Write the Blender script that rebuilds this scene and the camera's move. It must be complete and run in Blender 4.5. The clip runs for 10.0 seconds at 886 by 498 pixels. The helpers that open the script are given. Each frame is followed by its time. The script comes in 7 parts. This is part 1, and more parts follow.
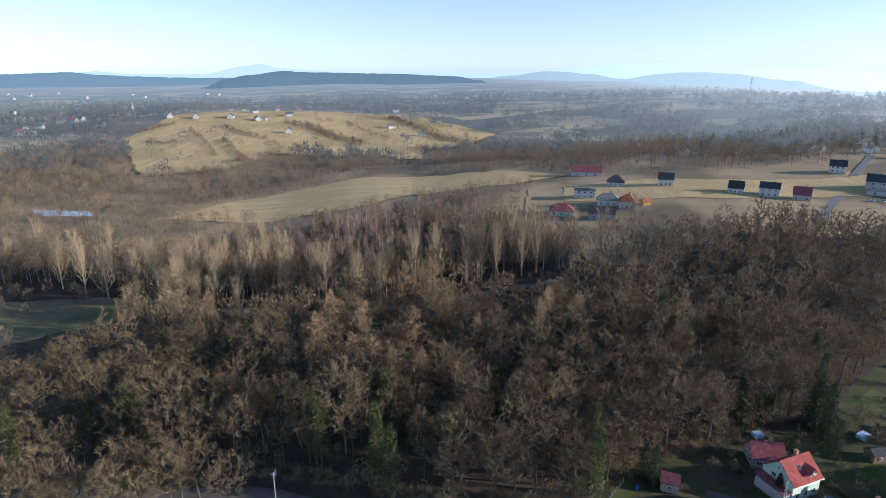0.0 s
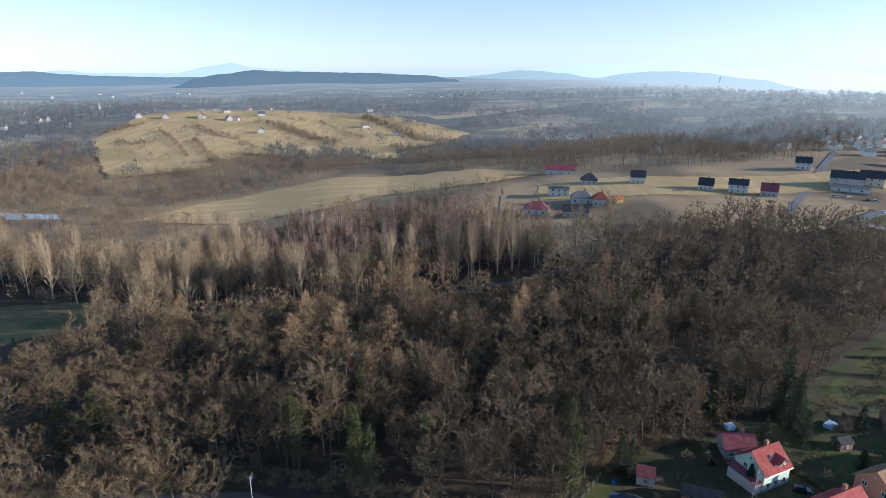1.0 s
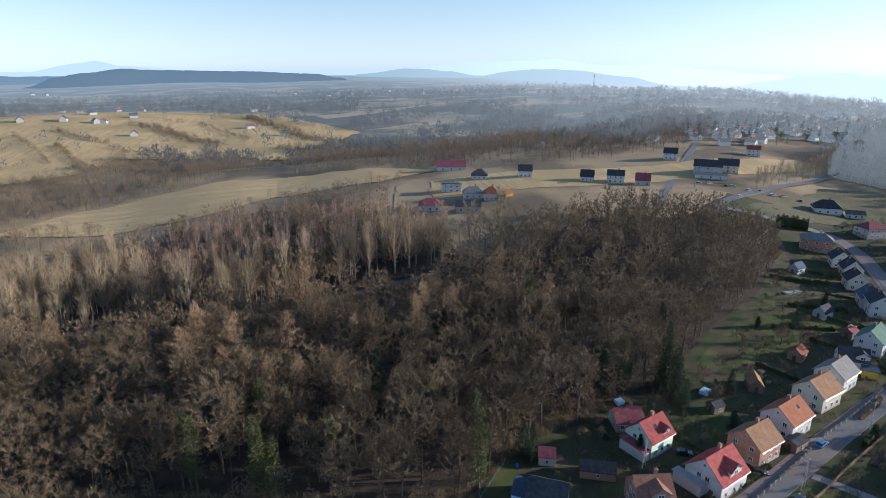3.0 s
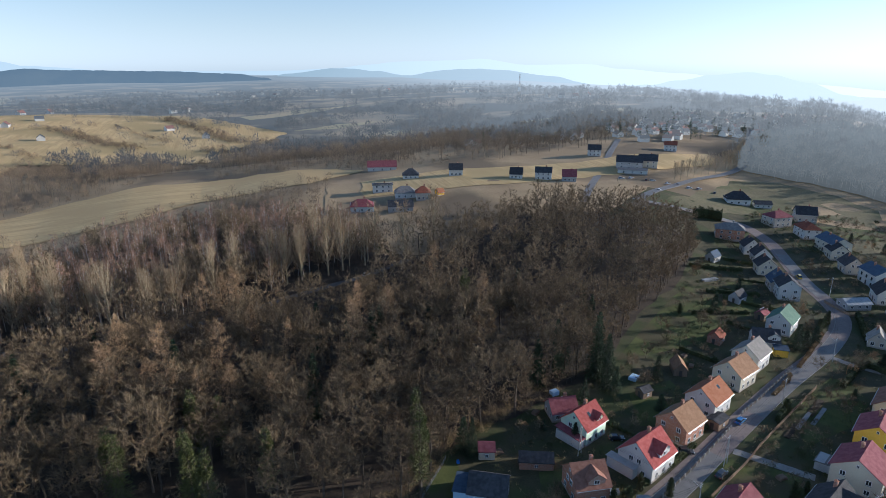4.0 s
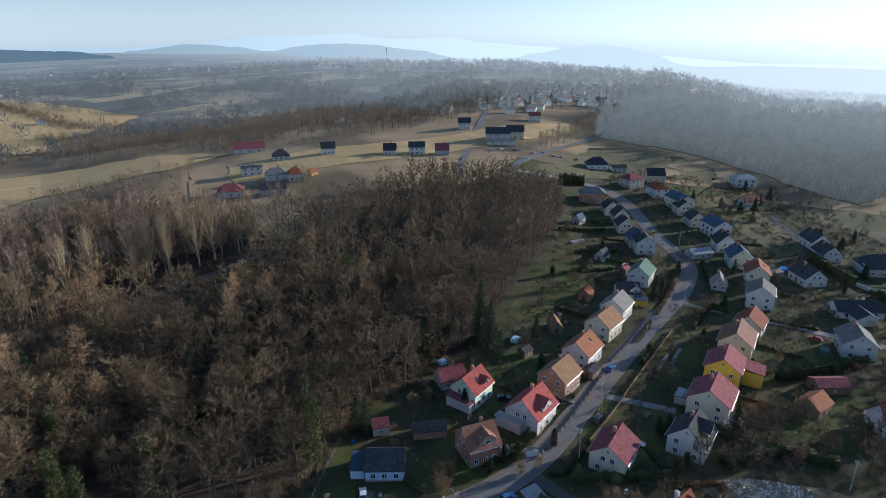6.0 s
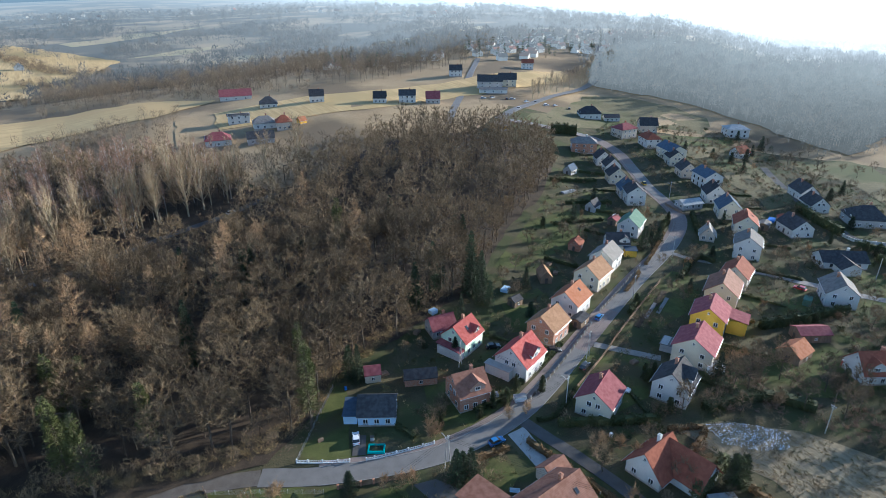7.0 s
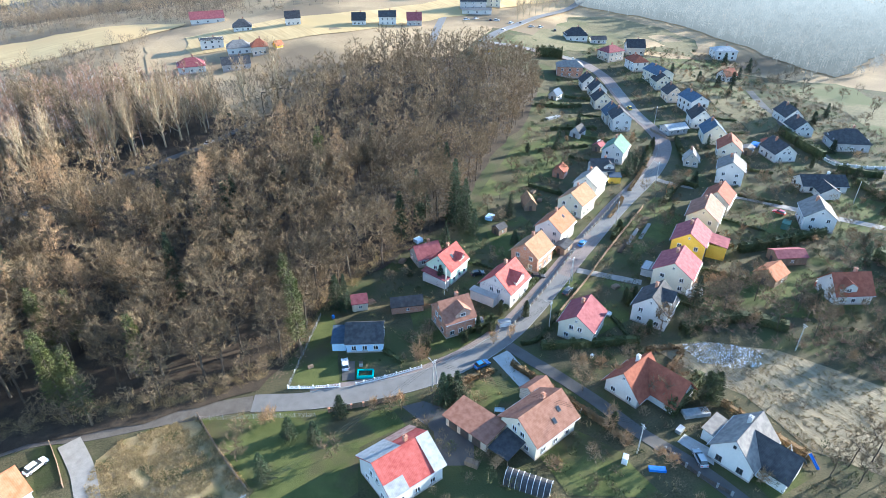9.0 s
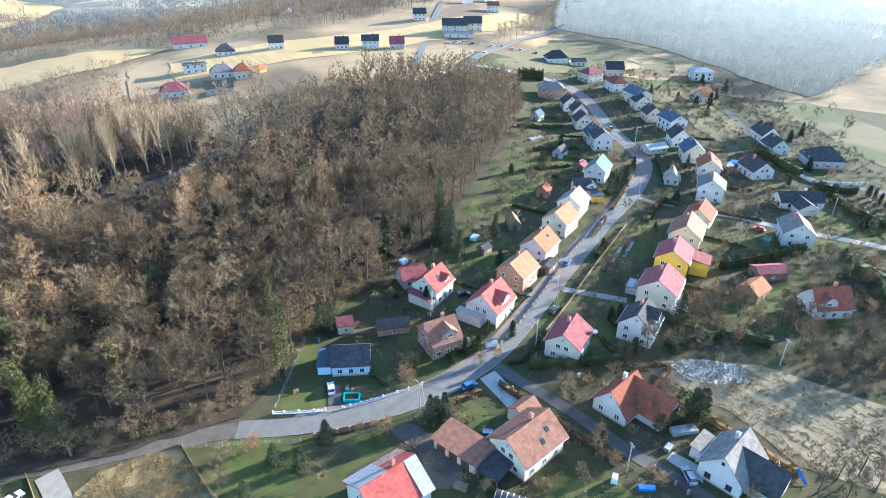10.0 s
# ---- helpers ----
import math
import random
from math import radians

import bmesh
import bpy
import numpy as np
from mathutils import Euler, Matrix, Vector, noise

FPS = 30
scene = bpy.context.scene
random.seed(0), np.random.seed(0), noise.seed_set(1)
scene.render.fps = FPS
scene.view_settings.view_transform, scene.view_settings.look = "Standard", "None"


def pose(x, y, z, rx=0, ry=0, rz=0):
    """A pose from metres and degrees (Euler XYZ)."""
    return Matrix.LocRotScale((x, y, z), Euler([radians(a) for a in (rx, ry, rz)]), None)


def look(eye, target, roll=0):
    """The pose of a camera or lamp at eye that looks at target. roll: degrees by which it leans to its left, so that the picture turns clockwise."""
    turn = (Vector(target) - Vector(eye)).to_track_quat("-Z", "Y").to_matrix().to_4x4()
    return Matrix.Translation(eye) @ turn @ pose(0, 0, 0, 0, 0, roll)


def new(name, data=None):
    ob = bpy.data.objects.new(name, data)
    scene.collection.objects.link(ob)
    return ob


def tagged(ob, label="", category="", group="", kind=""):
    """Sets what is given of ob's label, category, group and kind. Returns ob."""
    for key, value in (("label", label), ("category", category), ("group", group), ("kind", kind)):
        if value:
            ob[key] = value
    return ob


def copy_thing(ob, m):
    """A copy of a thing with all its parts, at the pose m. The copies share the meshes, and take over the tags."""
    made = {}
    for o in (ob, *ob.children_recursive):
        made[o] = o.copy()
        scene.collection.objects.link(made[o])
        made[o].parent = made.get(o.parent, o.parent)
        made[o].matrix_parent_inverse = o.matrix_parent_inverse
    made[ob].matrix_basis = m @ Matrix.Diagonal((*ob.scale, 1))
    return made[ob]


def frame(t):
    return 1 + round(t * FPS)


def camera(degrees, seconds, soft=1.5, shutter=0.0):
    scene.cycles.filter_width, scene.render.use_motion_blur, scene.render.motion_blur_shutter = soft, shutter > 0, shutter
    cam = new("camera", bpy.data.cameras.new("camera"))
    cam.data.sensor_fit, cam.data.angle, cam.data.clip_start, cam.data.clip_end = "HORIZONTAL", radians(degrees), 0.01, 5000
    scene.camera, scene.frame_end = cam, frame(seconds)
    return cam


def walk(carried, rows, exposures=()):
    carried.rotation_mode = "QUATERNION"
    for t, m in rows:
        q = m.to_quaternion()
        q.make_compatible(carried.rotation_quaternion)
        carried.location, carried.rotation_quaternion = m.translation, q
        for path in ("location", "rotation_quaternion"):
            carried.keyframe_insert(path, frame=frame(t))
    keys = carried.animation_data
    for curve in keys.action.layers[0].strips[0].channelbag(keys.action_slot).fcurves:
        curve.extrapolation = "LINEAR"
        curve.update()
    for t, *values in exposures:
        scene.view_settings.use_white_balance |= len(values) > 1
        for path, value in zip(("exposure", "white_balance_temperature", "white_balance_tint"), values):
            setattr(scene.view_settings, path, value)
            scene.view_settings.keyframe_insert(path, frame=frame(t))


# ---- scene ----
cam = camera(73.03, 10.0, soft=0.7)
walk(cam, [
    (0, pose(-0.5, 2.5, 99.7, 73.05, 0, 0.00)),
    (0.5, pose(-0.5, 2.5, 99.7, 72.99, 0, -1.04)),
    (1, pose(-0.5, 2.5, 99.7, 72.97, 0, -2.41)),
    (1.5, pose(-0.5, 2.5, 99.7, 72.93, 0, -4.08)),
    (2, pose(-0.5, 2.5, 99.7, 72.87, 0, -6.32)),
    (2.5, pose(-0.5, 2.5, 99.7, 72.83, 0, -9.17)),
    (2.7, pose(-0.5, 2.5, 99.7, 72.82, 0, -10.60)),
    (3.8, pose(-0.5, 2.5, 99.7, 72.79, 0, -18.11)),
    (4, pose(-0.5, 2.5, 99.7, 72.78, 0, -19.38)),
    (4.5, pose(-0.5, 2.5, 99.7, 72.77, 0, -22.56)),
    (5, pose(-0.5, 2.5, 99.7, 72.79, 0, -25.78)),
    (5.5, pose(-0.5, 2.5, 99.7, 72.58, 0, -29.07)),
    (5.7, pose(-0.5, 2.5, 99.7, 71.91, 0, -30.48)),
    (6.8, pose(-0.5, 2.5, 99.7, 66.75, 0, -32.35)),
    (7, pose(-0.5, 2.5, 99.7, 65.78, 0, -32.35)),
    (7.5, pose(-0.5, 2.5, 99.7, 63.15, 0, -32.37)),
    (8, pose(-0.5, 2.5, 99.7, 60.53, 0, -32.65)),
    (8.5, pose(-0.5, 2.5, 99.7, 58.98, 0, -32.93)),
    (9, pose(-0.5, 2.5, 99.7, 58.96, 0, -34.01)),
    (9.5, pose(-0.5, 2.5, 99.7, 58.95, 0, -35.11)),
    (10, pose(-0.5, 2.5, 99.7, 60.95, 0, -35.63)),
], exposures=[(0.0, 0.74, 5450, 10), (4.0, 0.54, 5500, 10), (5.7, 0.30, 5500, 9), (6.8, 1.0, 5450, 6), (7.5, 1.7, 5450, 4), (8.3, 2.2, 5450, 4), (10.0, 2.34, 5450, 4)])

# ---- daylight: low sun from the right, thin haze ----
SUN_BEARING, SUN_HEIGHT = 98.0, 14.5
world = bpy.data.worlds.new("sky")
scene.world = world
world.use_nodes = True
sky = world.node_tree.nodes.new("ShaderNodeTexSky")
sky.sky_type = "NISHITA"
sky.sun_disc = False
sky.sun_elevation, sky.sun_rotation = radians(SUN_HEIGHT), radians(SUN_BEARING)
sky.air_density, sky.dust_density, sky.ozone_density = 1.0, 0.3, 1.6
sky.altitude = 1800
wn, wl = world.node_tree.nodes, world.node_tree.links
# winter haze all round the horizon takes the colour out of the low sky
grey, tint, low_sky = wn.new("ShaderNodeRGBToBW"), wn.new("ShaderNodeMix"), wn.new("ShaderNodeMix")
where, part_z, rise = wn.new("ShaderNodeTexCoord"), wn.new("ShaderNodeSeparateXYZ"), wn.new("ShaderNodeMapRange")
tint.data_type, tint.blend_type, low_sky.data_type = "RGBA", "MULTIPLY", "RGBA"
tint.inputs[0].default_value, tint.inputs[7].default_value = 1.0, (0.65, 0.725, 0.765, 1)
rise.interpolation_type = "SMOOTHSTEP"
rise.inputs["From Min"].default_value, rise.inputs["From Max"].default_value = -0.02, 0.24
rise.inputs["To Min"].default_value, rise.inputs["To Max"].default_value = 0.92, 0.12
wl.new(where.outputs["Generated"], part_z.inputs[0]), wl.new(part_z.outputs[2], rise.inputs["Value"])
wl.new(sky.outputs[0], grey.inputs[0]), wl.new(grey.outputs[0], tint.inputs[6])
wl.new(rise.outputs[0], low_sky.inputs[0]), wl.new(sky.outputs[0], low_sky.inputs[6]), wl.new(tint.outputs[2], low_sky.inputs[7])
wl.new(low_sky.outputs[2], wn["Background"].inputs[0])
wn["Background"].inputs[1].default_value = 0.135
sun_data = bpy.data.lights.new("sun", "SUN")
sun_data.energy, sun_data.angle, sun_data.color = 4.4, radians(0.6), (1.0, 0.86, 0.70)
sun = new("sun", sun_data)
sb, sh = radians(SUN_BEARING), radians(SUN_HEIGHT)
sun.matrix_world = look((math.sin(sb) * math.cos(sh) * 500, math.cos(sb) * math.cos(sh) * 500, math.sin(sh) * 500), (0, 0, 0))


# ---- materials ----
def nodes_of(name):
    m = bpy.data.materials.new(name)
    m.use_nodes = True
    nt = m.node_tree
    return m, nt, nt.nodes["Principled BSDF"]


def mat(name, a, b, scale=1.0, rough=0.8, bump=0.0, fine=8.0, metal=0.0, vary=0.0, island=False, stretch=None, spec=0.3, third=None, third_scale=0.05):
    """Two colours mixed by noise at two scales, with relief; vary: difference from object to object (or island)."""
    m, nt, bsdf = nodes_of(name)
    N, L = nt.nodes.new, nt.links.new
    geo = N("ShaderNodeNewGeometry")
    pos = geo.outputs["Position"]
    if stretch:
        mp = N("ShaderNodeMapping")
        mp.inputs["Scale"].default_value = stretch[:3]
        mp.inputs["Rotation"].default_value = (0, 0, radians(stretch[3]))
        L(pos, mp.inputs[0])
        pos = mp.outputs[0]
    n1, n2 = N("ShaderNodeTexNoise"), N("ShaderNodeTexNoise")
    n1.inputs["Scale"].default_value, n2.inputs["Scale"].default_value = scale, scale * fine
    n1.inputs["Detail"].default_value, n2.inputs["Detail"].default_value = 4, 6
    L(pos, n1.inputs["Vector"]), L(pos, n2.inputs["Vector"])
    add = N("ShaderNodeMath")
    add.operation = "MULTIPLY_ADD"
    add.inputs[1].default_value = 0.55
    L(n2.outputs[0], add.inputs[0])
    half = N("ShaderNodeMath")
    half.operation = "MULTIPLY"
    half.inputs[1].default_value = 0.55
    L(n1.outputs[0], half.inputs[0]), L(half.outputs[0], add.inputs[2])
    ramp = N("ShaderNodeMapRange")
    ramp.inputs["From Min"].default_value, ramp.inputs["From Max"].default_value = 0.38, 0.72
    L(add.outputs[0], ramp.inputs["Value"])
    mix = N("ShaderNodeMix")
    mix.data_type = "RGBA"
    mix.inputs[6].default_value, mix.inputs[7].default_value = (*a, 1), (*b, 1)
    L(ramp.outputs[0], mix.inputs[0])
    colour = mix.outputs[2]
    if third:
        n3, r3, m3 = N("ShaderNodeTexNoise"), N("ShaderNodeMapRange"), N("ShaderNodeMix")
        n3.inputs["Scale"].default_value, n3.inputs["Detail"].default_value = third_scale, 5
        r3.inputs["From Min"].default_value, r3.inputs["From Max"].default_value = 0.47, 0.60
        m3.data_type = "RGBA"
        m3.inputs[7].default_value = (*third, 1)
        L(geo.outputs["Position"], n3.inputs["Vector"]), L(n3.outputs[0], r3.inputs["Value"])
        L(r3.outputs[0], m3.inputs[0]), L(colour, m3.inputs[6])
        colour = m3.outputs[2]
    if vary:
        hsv, mr = N("ShaderNodeHueSaturation"), N("ShaderNodeMapRange")
        src = geo.outputs["Random Per Island"] if island else N("ShaderNodeObjectInfo").outputs["Random"]
        mr.inputs["To Min"].default_value, mr.inputs["To Max"].default_value = 1 - vary, 1 + vary
        L(src, mr.inputs["Value"]), L(mr.outputs[0], hsv.inputs["Value"]), L(colour, hsv.inputs["Color"])
        colour = hsv.outputs[0]
    L(colour, bsdf.inputs["Base Color"])
    bsdf.inputs["Roughness"].default_value, bsdf.inputs["Metallic"].default_value = rough, metal
    bsdf.inputs["Specular IOR Level"].default_value = spec
    if bump:
        bp = N("ShaderNodeBump")
        bp.inputs["Distance"].default_value, bp.inputs["Strength"].default_value = bump, 0.8
        L(add.outputs[0], bp.inputs["Height"]), L(bp.outputs[0], bsdf.inputs["Normal"])
    return m


def tiles(name, a, b, rough=0.55, spec=0.12):
    """Roof covering: courses across the slope and ribs down it, in the roof's own axes."""
    m, nt, bsdf = nodes_of(name)
    N, L = nt.nodes.new, nt.links.new
    tc = N("ShaderNodeTexCoord")
    w1, w2, nz = N("ShaderNodeTexWave"), N("ShaderNodeTexWave"), N("ShaderNodeTexNoise")
    w1.bands_direction, w2.bands_direction = "X", "Z"
    w1.inputs["Scale"].default_value, w2.inputs["Scale"].default_value = 1.0, 1.6
    nz.inputs["Scale"].default_value, nz.inputs["Detail"].default_value = 0.9, 6
    for w in (w1, w2, nz):
        L(tc.outputs["Object"], w.inputs["Vector"])
    mix, hsv, mr = N("ShaderNodeMix"), N("ShaderNodeHueSaturation"), N("ShaderNodeMapRange")
    mix.data_type = "RGBA"
    mix.inputs[6].default_value, mix.inputs[7].default_value = (*a, 1), (*b, 1)
    mr.inputs["From Min"].default_value, mr.inputs["From Max"].default_value = 0.35, 0.65
    L(nz.outputs[0], mr.inputs["Value"]), L(mr.outputs[0], mix.inputs[0])
    oi, mv = N("ShaderNodeObjectInfo"), N("ShaderNodeMapRange")
    mv.inputs["To Min"].default_value, mv.inputs["To Max"].default_value = 0.85, 1.15
    L(oi.outputs["Random"], mv.inputs["Value"]), L(mv.outputs[0], hsv.inputs["Value"])
    L(mix.outputs[2], hsv.inputs["Color"]), L(hsv.outputs[0], bsdf.inputs["Base Color"])
    ad, bp = N("ShaderNodeMath"), N("ShaderNodeBump")
    L(w1.outputs["Fac"], ad.inputs[0]), L(w2.outputs["Fac"], ad.inputs[1])
    bp.inputs["Distance"].default_value, bp.inputs["Strength"].default_value = 0.015, 0.6
    L(ad.outputs[0], bp.inputs["Height"]), L(bp.outputs[0], bsdf.inputs["Normal"])
    bsdf.inputs["Roughness"].default_value, bsdf.inputs["Specular IOR Level"].default_value = rough, spec
    return m


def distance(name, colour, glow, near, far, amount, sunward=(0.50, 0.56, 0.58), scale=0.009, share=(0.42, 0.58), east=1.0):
    """Far land, woods, houses and hills with haze painted on as emission, stronger with range from the foot of the
    drone; east: how much stronger towards the sun.
    """
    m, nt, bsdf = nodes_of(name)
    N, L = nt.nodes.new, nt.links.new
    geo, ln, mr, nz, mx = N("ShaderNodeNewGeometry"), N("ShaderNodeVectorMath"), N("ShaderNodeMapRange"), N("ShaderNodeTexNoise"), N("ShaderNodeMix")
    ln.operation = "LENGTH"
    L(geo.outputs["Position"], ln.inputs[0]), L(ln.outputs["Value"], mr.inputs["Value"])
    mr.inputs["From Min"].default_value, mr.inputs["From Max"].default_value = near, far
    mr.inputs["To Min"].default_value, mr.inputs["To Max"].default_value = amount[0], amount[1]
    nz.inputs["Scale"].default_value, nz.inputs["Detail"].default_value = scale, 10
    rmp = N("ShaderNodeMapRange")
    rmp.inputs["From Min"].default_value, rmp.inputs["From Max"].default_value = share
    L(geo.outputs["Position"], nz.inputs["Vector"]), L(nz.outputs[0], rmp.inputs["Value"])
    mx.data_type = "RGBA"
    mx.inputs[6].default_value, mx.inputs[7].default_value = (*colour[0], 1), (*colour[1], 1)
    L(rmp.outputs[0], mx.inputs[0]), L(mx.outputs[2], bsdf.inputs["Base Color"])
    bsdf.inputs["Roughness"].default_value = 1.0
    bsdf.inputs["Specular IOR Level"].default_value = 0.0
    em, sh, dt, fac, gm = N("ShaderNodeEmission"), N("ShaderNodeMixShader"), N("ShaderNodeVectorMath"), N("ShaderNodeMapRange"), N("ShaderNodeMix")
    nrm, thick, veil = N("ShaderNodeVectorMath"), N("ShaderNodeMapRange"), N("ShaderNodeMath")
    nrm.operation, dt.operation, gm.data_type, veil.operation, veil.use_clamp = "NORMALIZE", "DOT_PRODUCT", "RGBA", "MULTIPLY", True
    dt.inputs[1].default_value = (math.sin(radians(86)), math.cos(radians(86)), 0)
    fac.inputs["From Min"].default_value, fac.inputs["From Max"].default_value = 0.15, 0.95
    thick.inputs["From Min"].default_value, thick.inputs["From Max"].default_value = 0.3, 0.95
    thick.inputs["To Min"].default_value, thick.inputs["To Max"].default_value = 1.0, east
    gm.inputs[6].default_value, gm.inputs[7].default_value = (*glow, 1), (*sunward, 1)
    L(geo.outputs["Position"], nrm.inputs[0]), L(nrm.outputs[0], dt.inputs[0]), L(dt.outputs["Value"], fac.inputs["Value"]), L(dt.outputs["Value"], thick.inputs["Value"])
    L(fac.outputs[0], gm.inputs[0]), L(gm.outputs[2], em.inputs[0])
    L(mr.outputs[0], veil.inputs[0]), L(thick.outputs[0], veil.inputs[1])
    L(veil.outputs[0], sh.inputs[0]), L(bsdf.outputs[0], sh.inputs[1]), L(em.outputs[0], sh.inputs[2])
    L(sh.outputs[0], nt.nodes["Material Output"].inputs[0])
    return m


M = {}
M["ground"] = mat("meadow", (0.040, 0.040, 0.019), (0.115, 0.096, 0.050), 0.16, 1.0, 0.25, 16, third=(0.06, 0.068, 0.024), third_scale=0.07)
M["field"] = mat("dry_grass_field", (0.42, 0.285, 0.125), (0.62, 0.44, 0.21), 0.16, 1.0, 0.1, 4, stretch=(1.0, 0.06, 1.0, 0), third=(0.40, 0.29, 0.13), third_scale=0.012)
M["stubble"] = mat("stubble_field", (0.42, 0.285, 0.125), (0.62, 0.44, 0.21), 0.2, 1.0, 0.1, 4, stretch=(0.05, 1.0, 1.0, 0), third=(0.48, 0.33, 0.15), third_scale=0.012)
M["pasture"] = mat("winter_pasture", (0.11, 0.098, 0.048), (0.205, 0.17, 0.09), 0.03, 1.0, 0.1, 25, third=(0.085, 0.095, 0.035), third_scale=0.022)
M["litter"] = mat("leaf_litter", (0.032, 0.025, 0.017), (0.088, 0.063, 0.041), 0.3, 1.0, 0.15, 12)
M["heath"] = mat("scrubby_heath", (0.30, 0.21, 0.115), (0.42, 0.305, 0.17), 0.03, 1.0, 0.2, 30, third=(0.17, 0.125, 0.075), third_scale=0.012)
M["lawn"] = mat("lawn", (0.046, 0.06, 0.014), (0.118, 0.125, 0.038), 0.2, 1.0, 0.1, 24, third=(0.075, 0.064, 0.03), third_scale=0.08)
M["rough"] = mat("tall_dry_grass", (0.24, 0.17, 0.08), (0.37, 0.28, 0.145), 0.5, 1.0, 0.4, 9, third=(0.14, 0.12, 0.05), third_scale=0.16)
M["plot"] = mat("fallow_plot", (0.175, 0.14, 0.085), (0.31, 0.25, 0.155), 0.5, 1.0, 0.35, 6, stretch=(1, 0.3, 1, 62))
M["asphalt"] = mat("worn_asphalt", (0.125, 0.118, 0.11), (0.195, 0.185, 0.172), 0.4, 0.75, 0.01, 30, spec=0.5)
M["asphalt_dark"] = mat("dark_asphalt", (0.075, 0.07, 0.065), (0.12, 0.112, 0.102), 0.3, 0.8, 0.01, 30)
M["mud"] = mat("muddy_road", (0.085, 0.072, 0.06), (0.15, 0.13, 0.11), 0.4, 0.8, 0.03, 12)
M["gravel"] = mat("gravel", (0.22, 0.20, 0.18), (0.36, 0.33, 0.29), 0.6, 1.0, 0.04, 20)
M["paver"] = mat("pink_pavers", (0.17, 0.135, 0.12), (0.25, 0.20, 0.175), 1.0, 0.9, 0.01, 12)
M["kerb"] = mat("concrete_kerb", (0.22, 0.215, 0.205), (0.32, 0.31, 0.295), 1.0, 0.9, 0.01)
M["concrete"] = mat("concrete", (0.34, 0.33, 0.31), (0.45, 0.44, 0.41), 0.8, 0.9, 0.01)
M["bark"] = mat("grey_brown_bark", (0.06, 0.046, 0.034), (0.125, 0.098, 0.072), 2.0, 0.9, 0.02, 6, vary=0.2)
M["twig"] = mat("brown_twigs", (0.12, 0.085, 0.047), (0.228, 0.162, 0.088), 0.4, 0.75, 0, 6, vary=0.28)
M["twig_far"] = mat("far_brown_twigs", (0.155, 0.11, 0.062), (0.285, 0.204, 0.115), 0.05, 0.75, 0, 6, vary=0.3, island=True)
M["brush"] = mat("grey_brown_brush", (0.15, 0.11, 0.07), (0.265, 0.195, 0.125), 0.05, 0.8, 0, 6, vary=0.3, island=True)
M["birch_bark"] = mat("white_birch_bark", (0.36, 0.32, 0.28), (0.54, 0.49, 0.43), 2.5, 0.8, 0.01, 6)
M["birch_twig"] = mat("red_brown_twigs", (0.26, 0.155, 0.105), (0.39, 0.245, 0.165), 0.3, 0.75, 0, 6, vary=0.22)
M["poplar_bark"] = mat("pale_poplar_bark", (0.30, 0.24, 0.15), (0.44, 0.36, 0.235), 2.0, 0.85, 0.02, 6)
M["poplar_twig"] = mat("tan_twigs", (0.30, 0.215, 0.125), (0.42, 0.31, 0.19), 0.3, 0.75, 0, 6, vary=0.2)
M["larch_twig"] = mat("orange_larch_twigs", (0.26, 0.165, 0.085), (0.40, 0.26, 0.14), 0.4, 0.85, 0, 6, vary=0.25)
M["needle"] = mat("dark_spruce_needles", (0.022, 0.042, 0.018), (0.05, 0.075, 0.028), 0.5, 0.7, 0, 8, vary=0.3)
M["pine"] = mat("pine_needles", (0.055, 0.068, 0.017), (0.115, 0.118, 0.032), 0.5, 0.7, 0, 8, vary=0.25)
M["hedge"] = mat("clipped_thuja", (0.035, 0.055, 0.018), (0.10, 0.095, 0.035), 0.6, 0.8, 0, 8, vary=0.25)
M["hedge_brown"] = mat("brown_hornbeam_hedge", (0.16, 0.10, 0.045), (0.26, 0.165, 0.075), 0.6, 0.85, 0, 8, vary=0.2)
M["dry"] = mat("dry_stalks", (0.27, 0.195, 0.09), (0.43, 0.32, 0.165), 0.5, 0.9, 0, 8, vary=0.25, island=True)
M["snow"] = mat("old_snow", (0.78, 0.80, 0.84), (0.86, 0.87, 0.9), 1.0, 0.6)
M["white"] = mat("white_render", (0.54, 0.525, 0.485), (0.64, 0.62, 0.575), 0.35, 0.9, 0.004, 10)
M["cream"] = mat("cream_render", (0.54, 0.49, 0.38), (0.63, 0.58, 0.46), 0.35, 0.9, 0.004, 10)
M["beige"] = mat("beige_render", (0.50, 0.42, 0.33), (0.60, 0.52, 0.42), 0.35, 0.9, 0.004, 10)
M["yellow"] = mat("yellow_render", (0.72, 0.43, 0.05), (0.82, 0.52, 0.08), 0.35, 0.9, 0.004, 10)
M["mint"] = mat("mint_render", (0.55, 0.68, 0.52), (0.65, 0.76, 0.60), 0.35, 0.9, 0.004, 10)
M["lightblue"] = mat("light_blue_render", (0.42, 0.58, 0.74), (0.50, 0.66, 0.80), 0.35, 0.9, 0.004, 10)
M["grey"] = mat("grey_render", (0.36, 0.35, 0.34), (0.48, 0.46, 0.44), 0.4, 0.9, 0.004, 10)
M["wood"] = mat("weathered_boards", (0.16, 0.11, 0.075), (0.28, 0.20, 0.135), 0.8, 0.85, 0.01, 8, stretch=(1, 1, 0.1, 0))
M["timber"] = mat("orange_timber", (0.40, 0.19, 0.06), (0.52, 0.27, 0.10), 0.8, 0.6, 0.01, 8, stretch=(1, 1, 0.1, 0))
M["plinth"] = mat("stone_plinth", (0.30, 0.25, 0.22), (0.48, 0.42, 0.37), 1.5, 0.9, 0.02, 5)
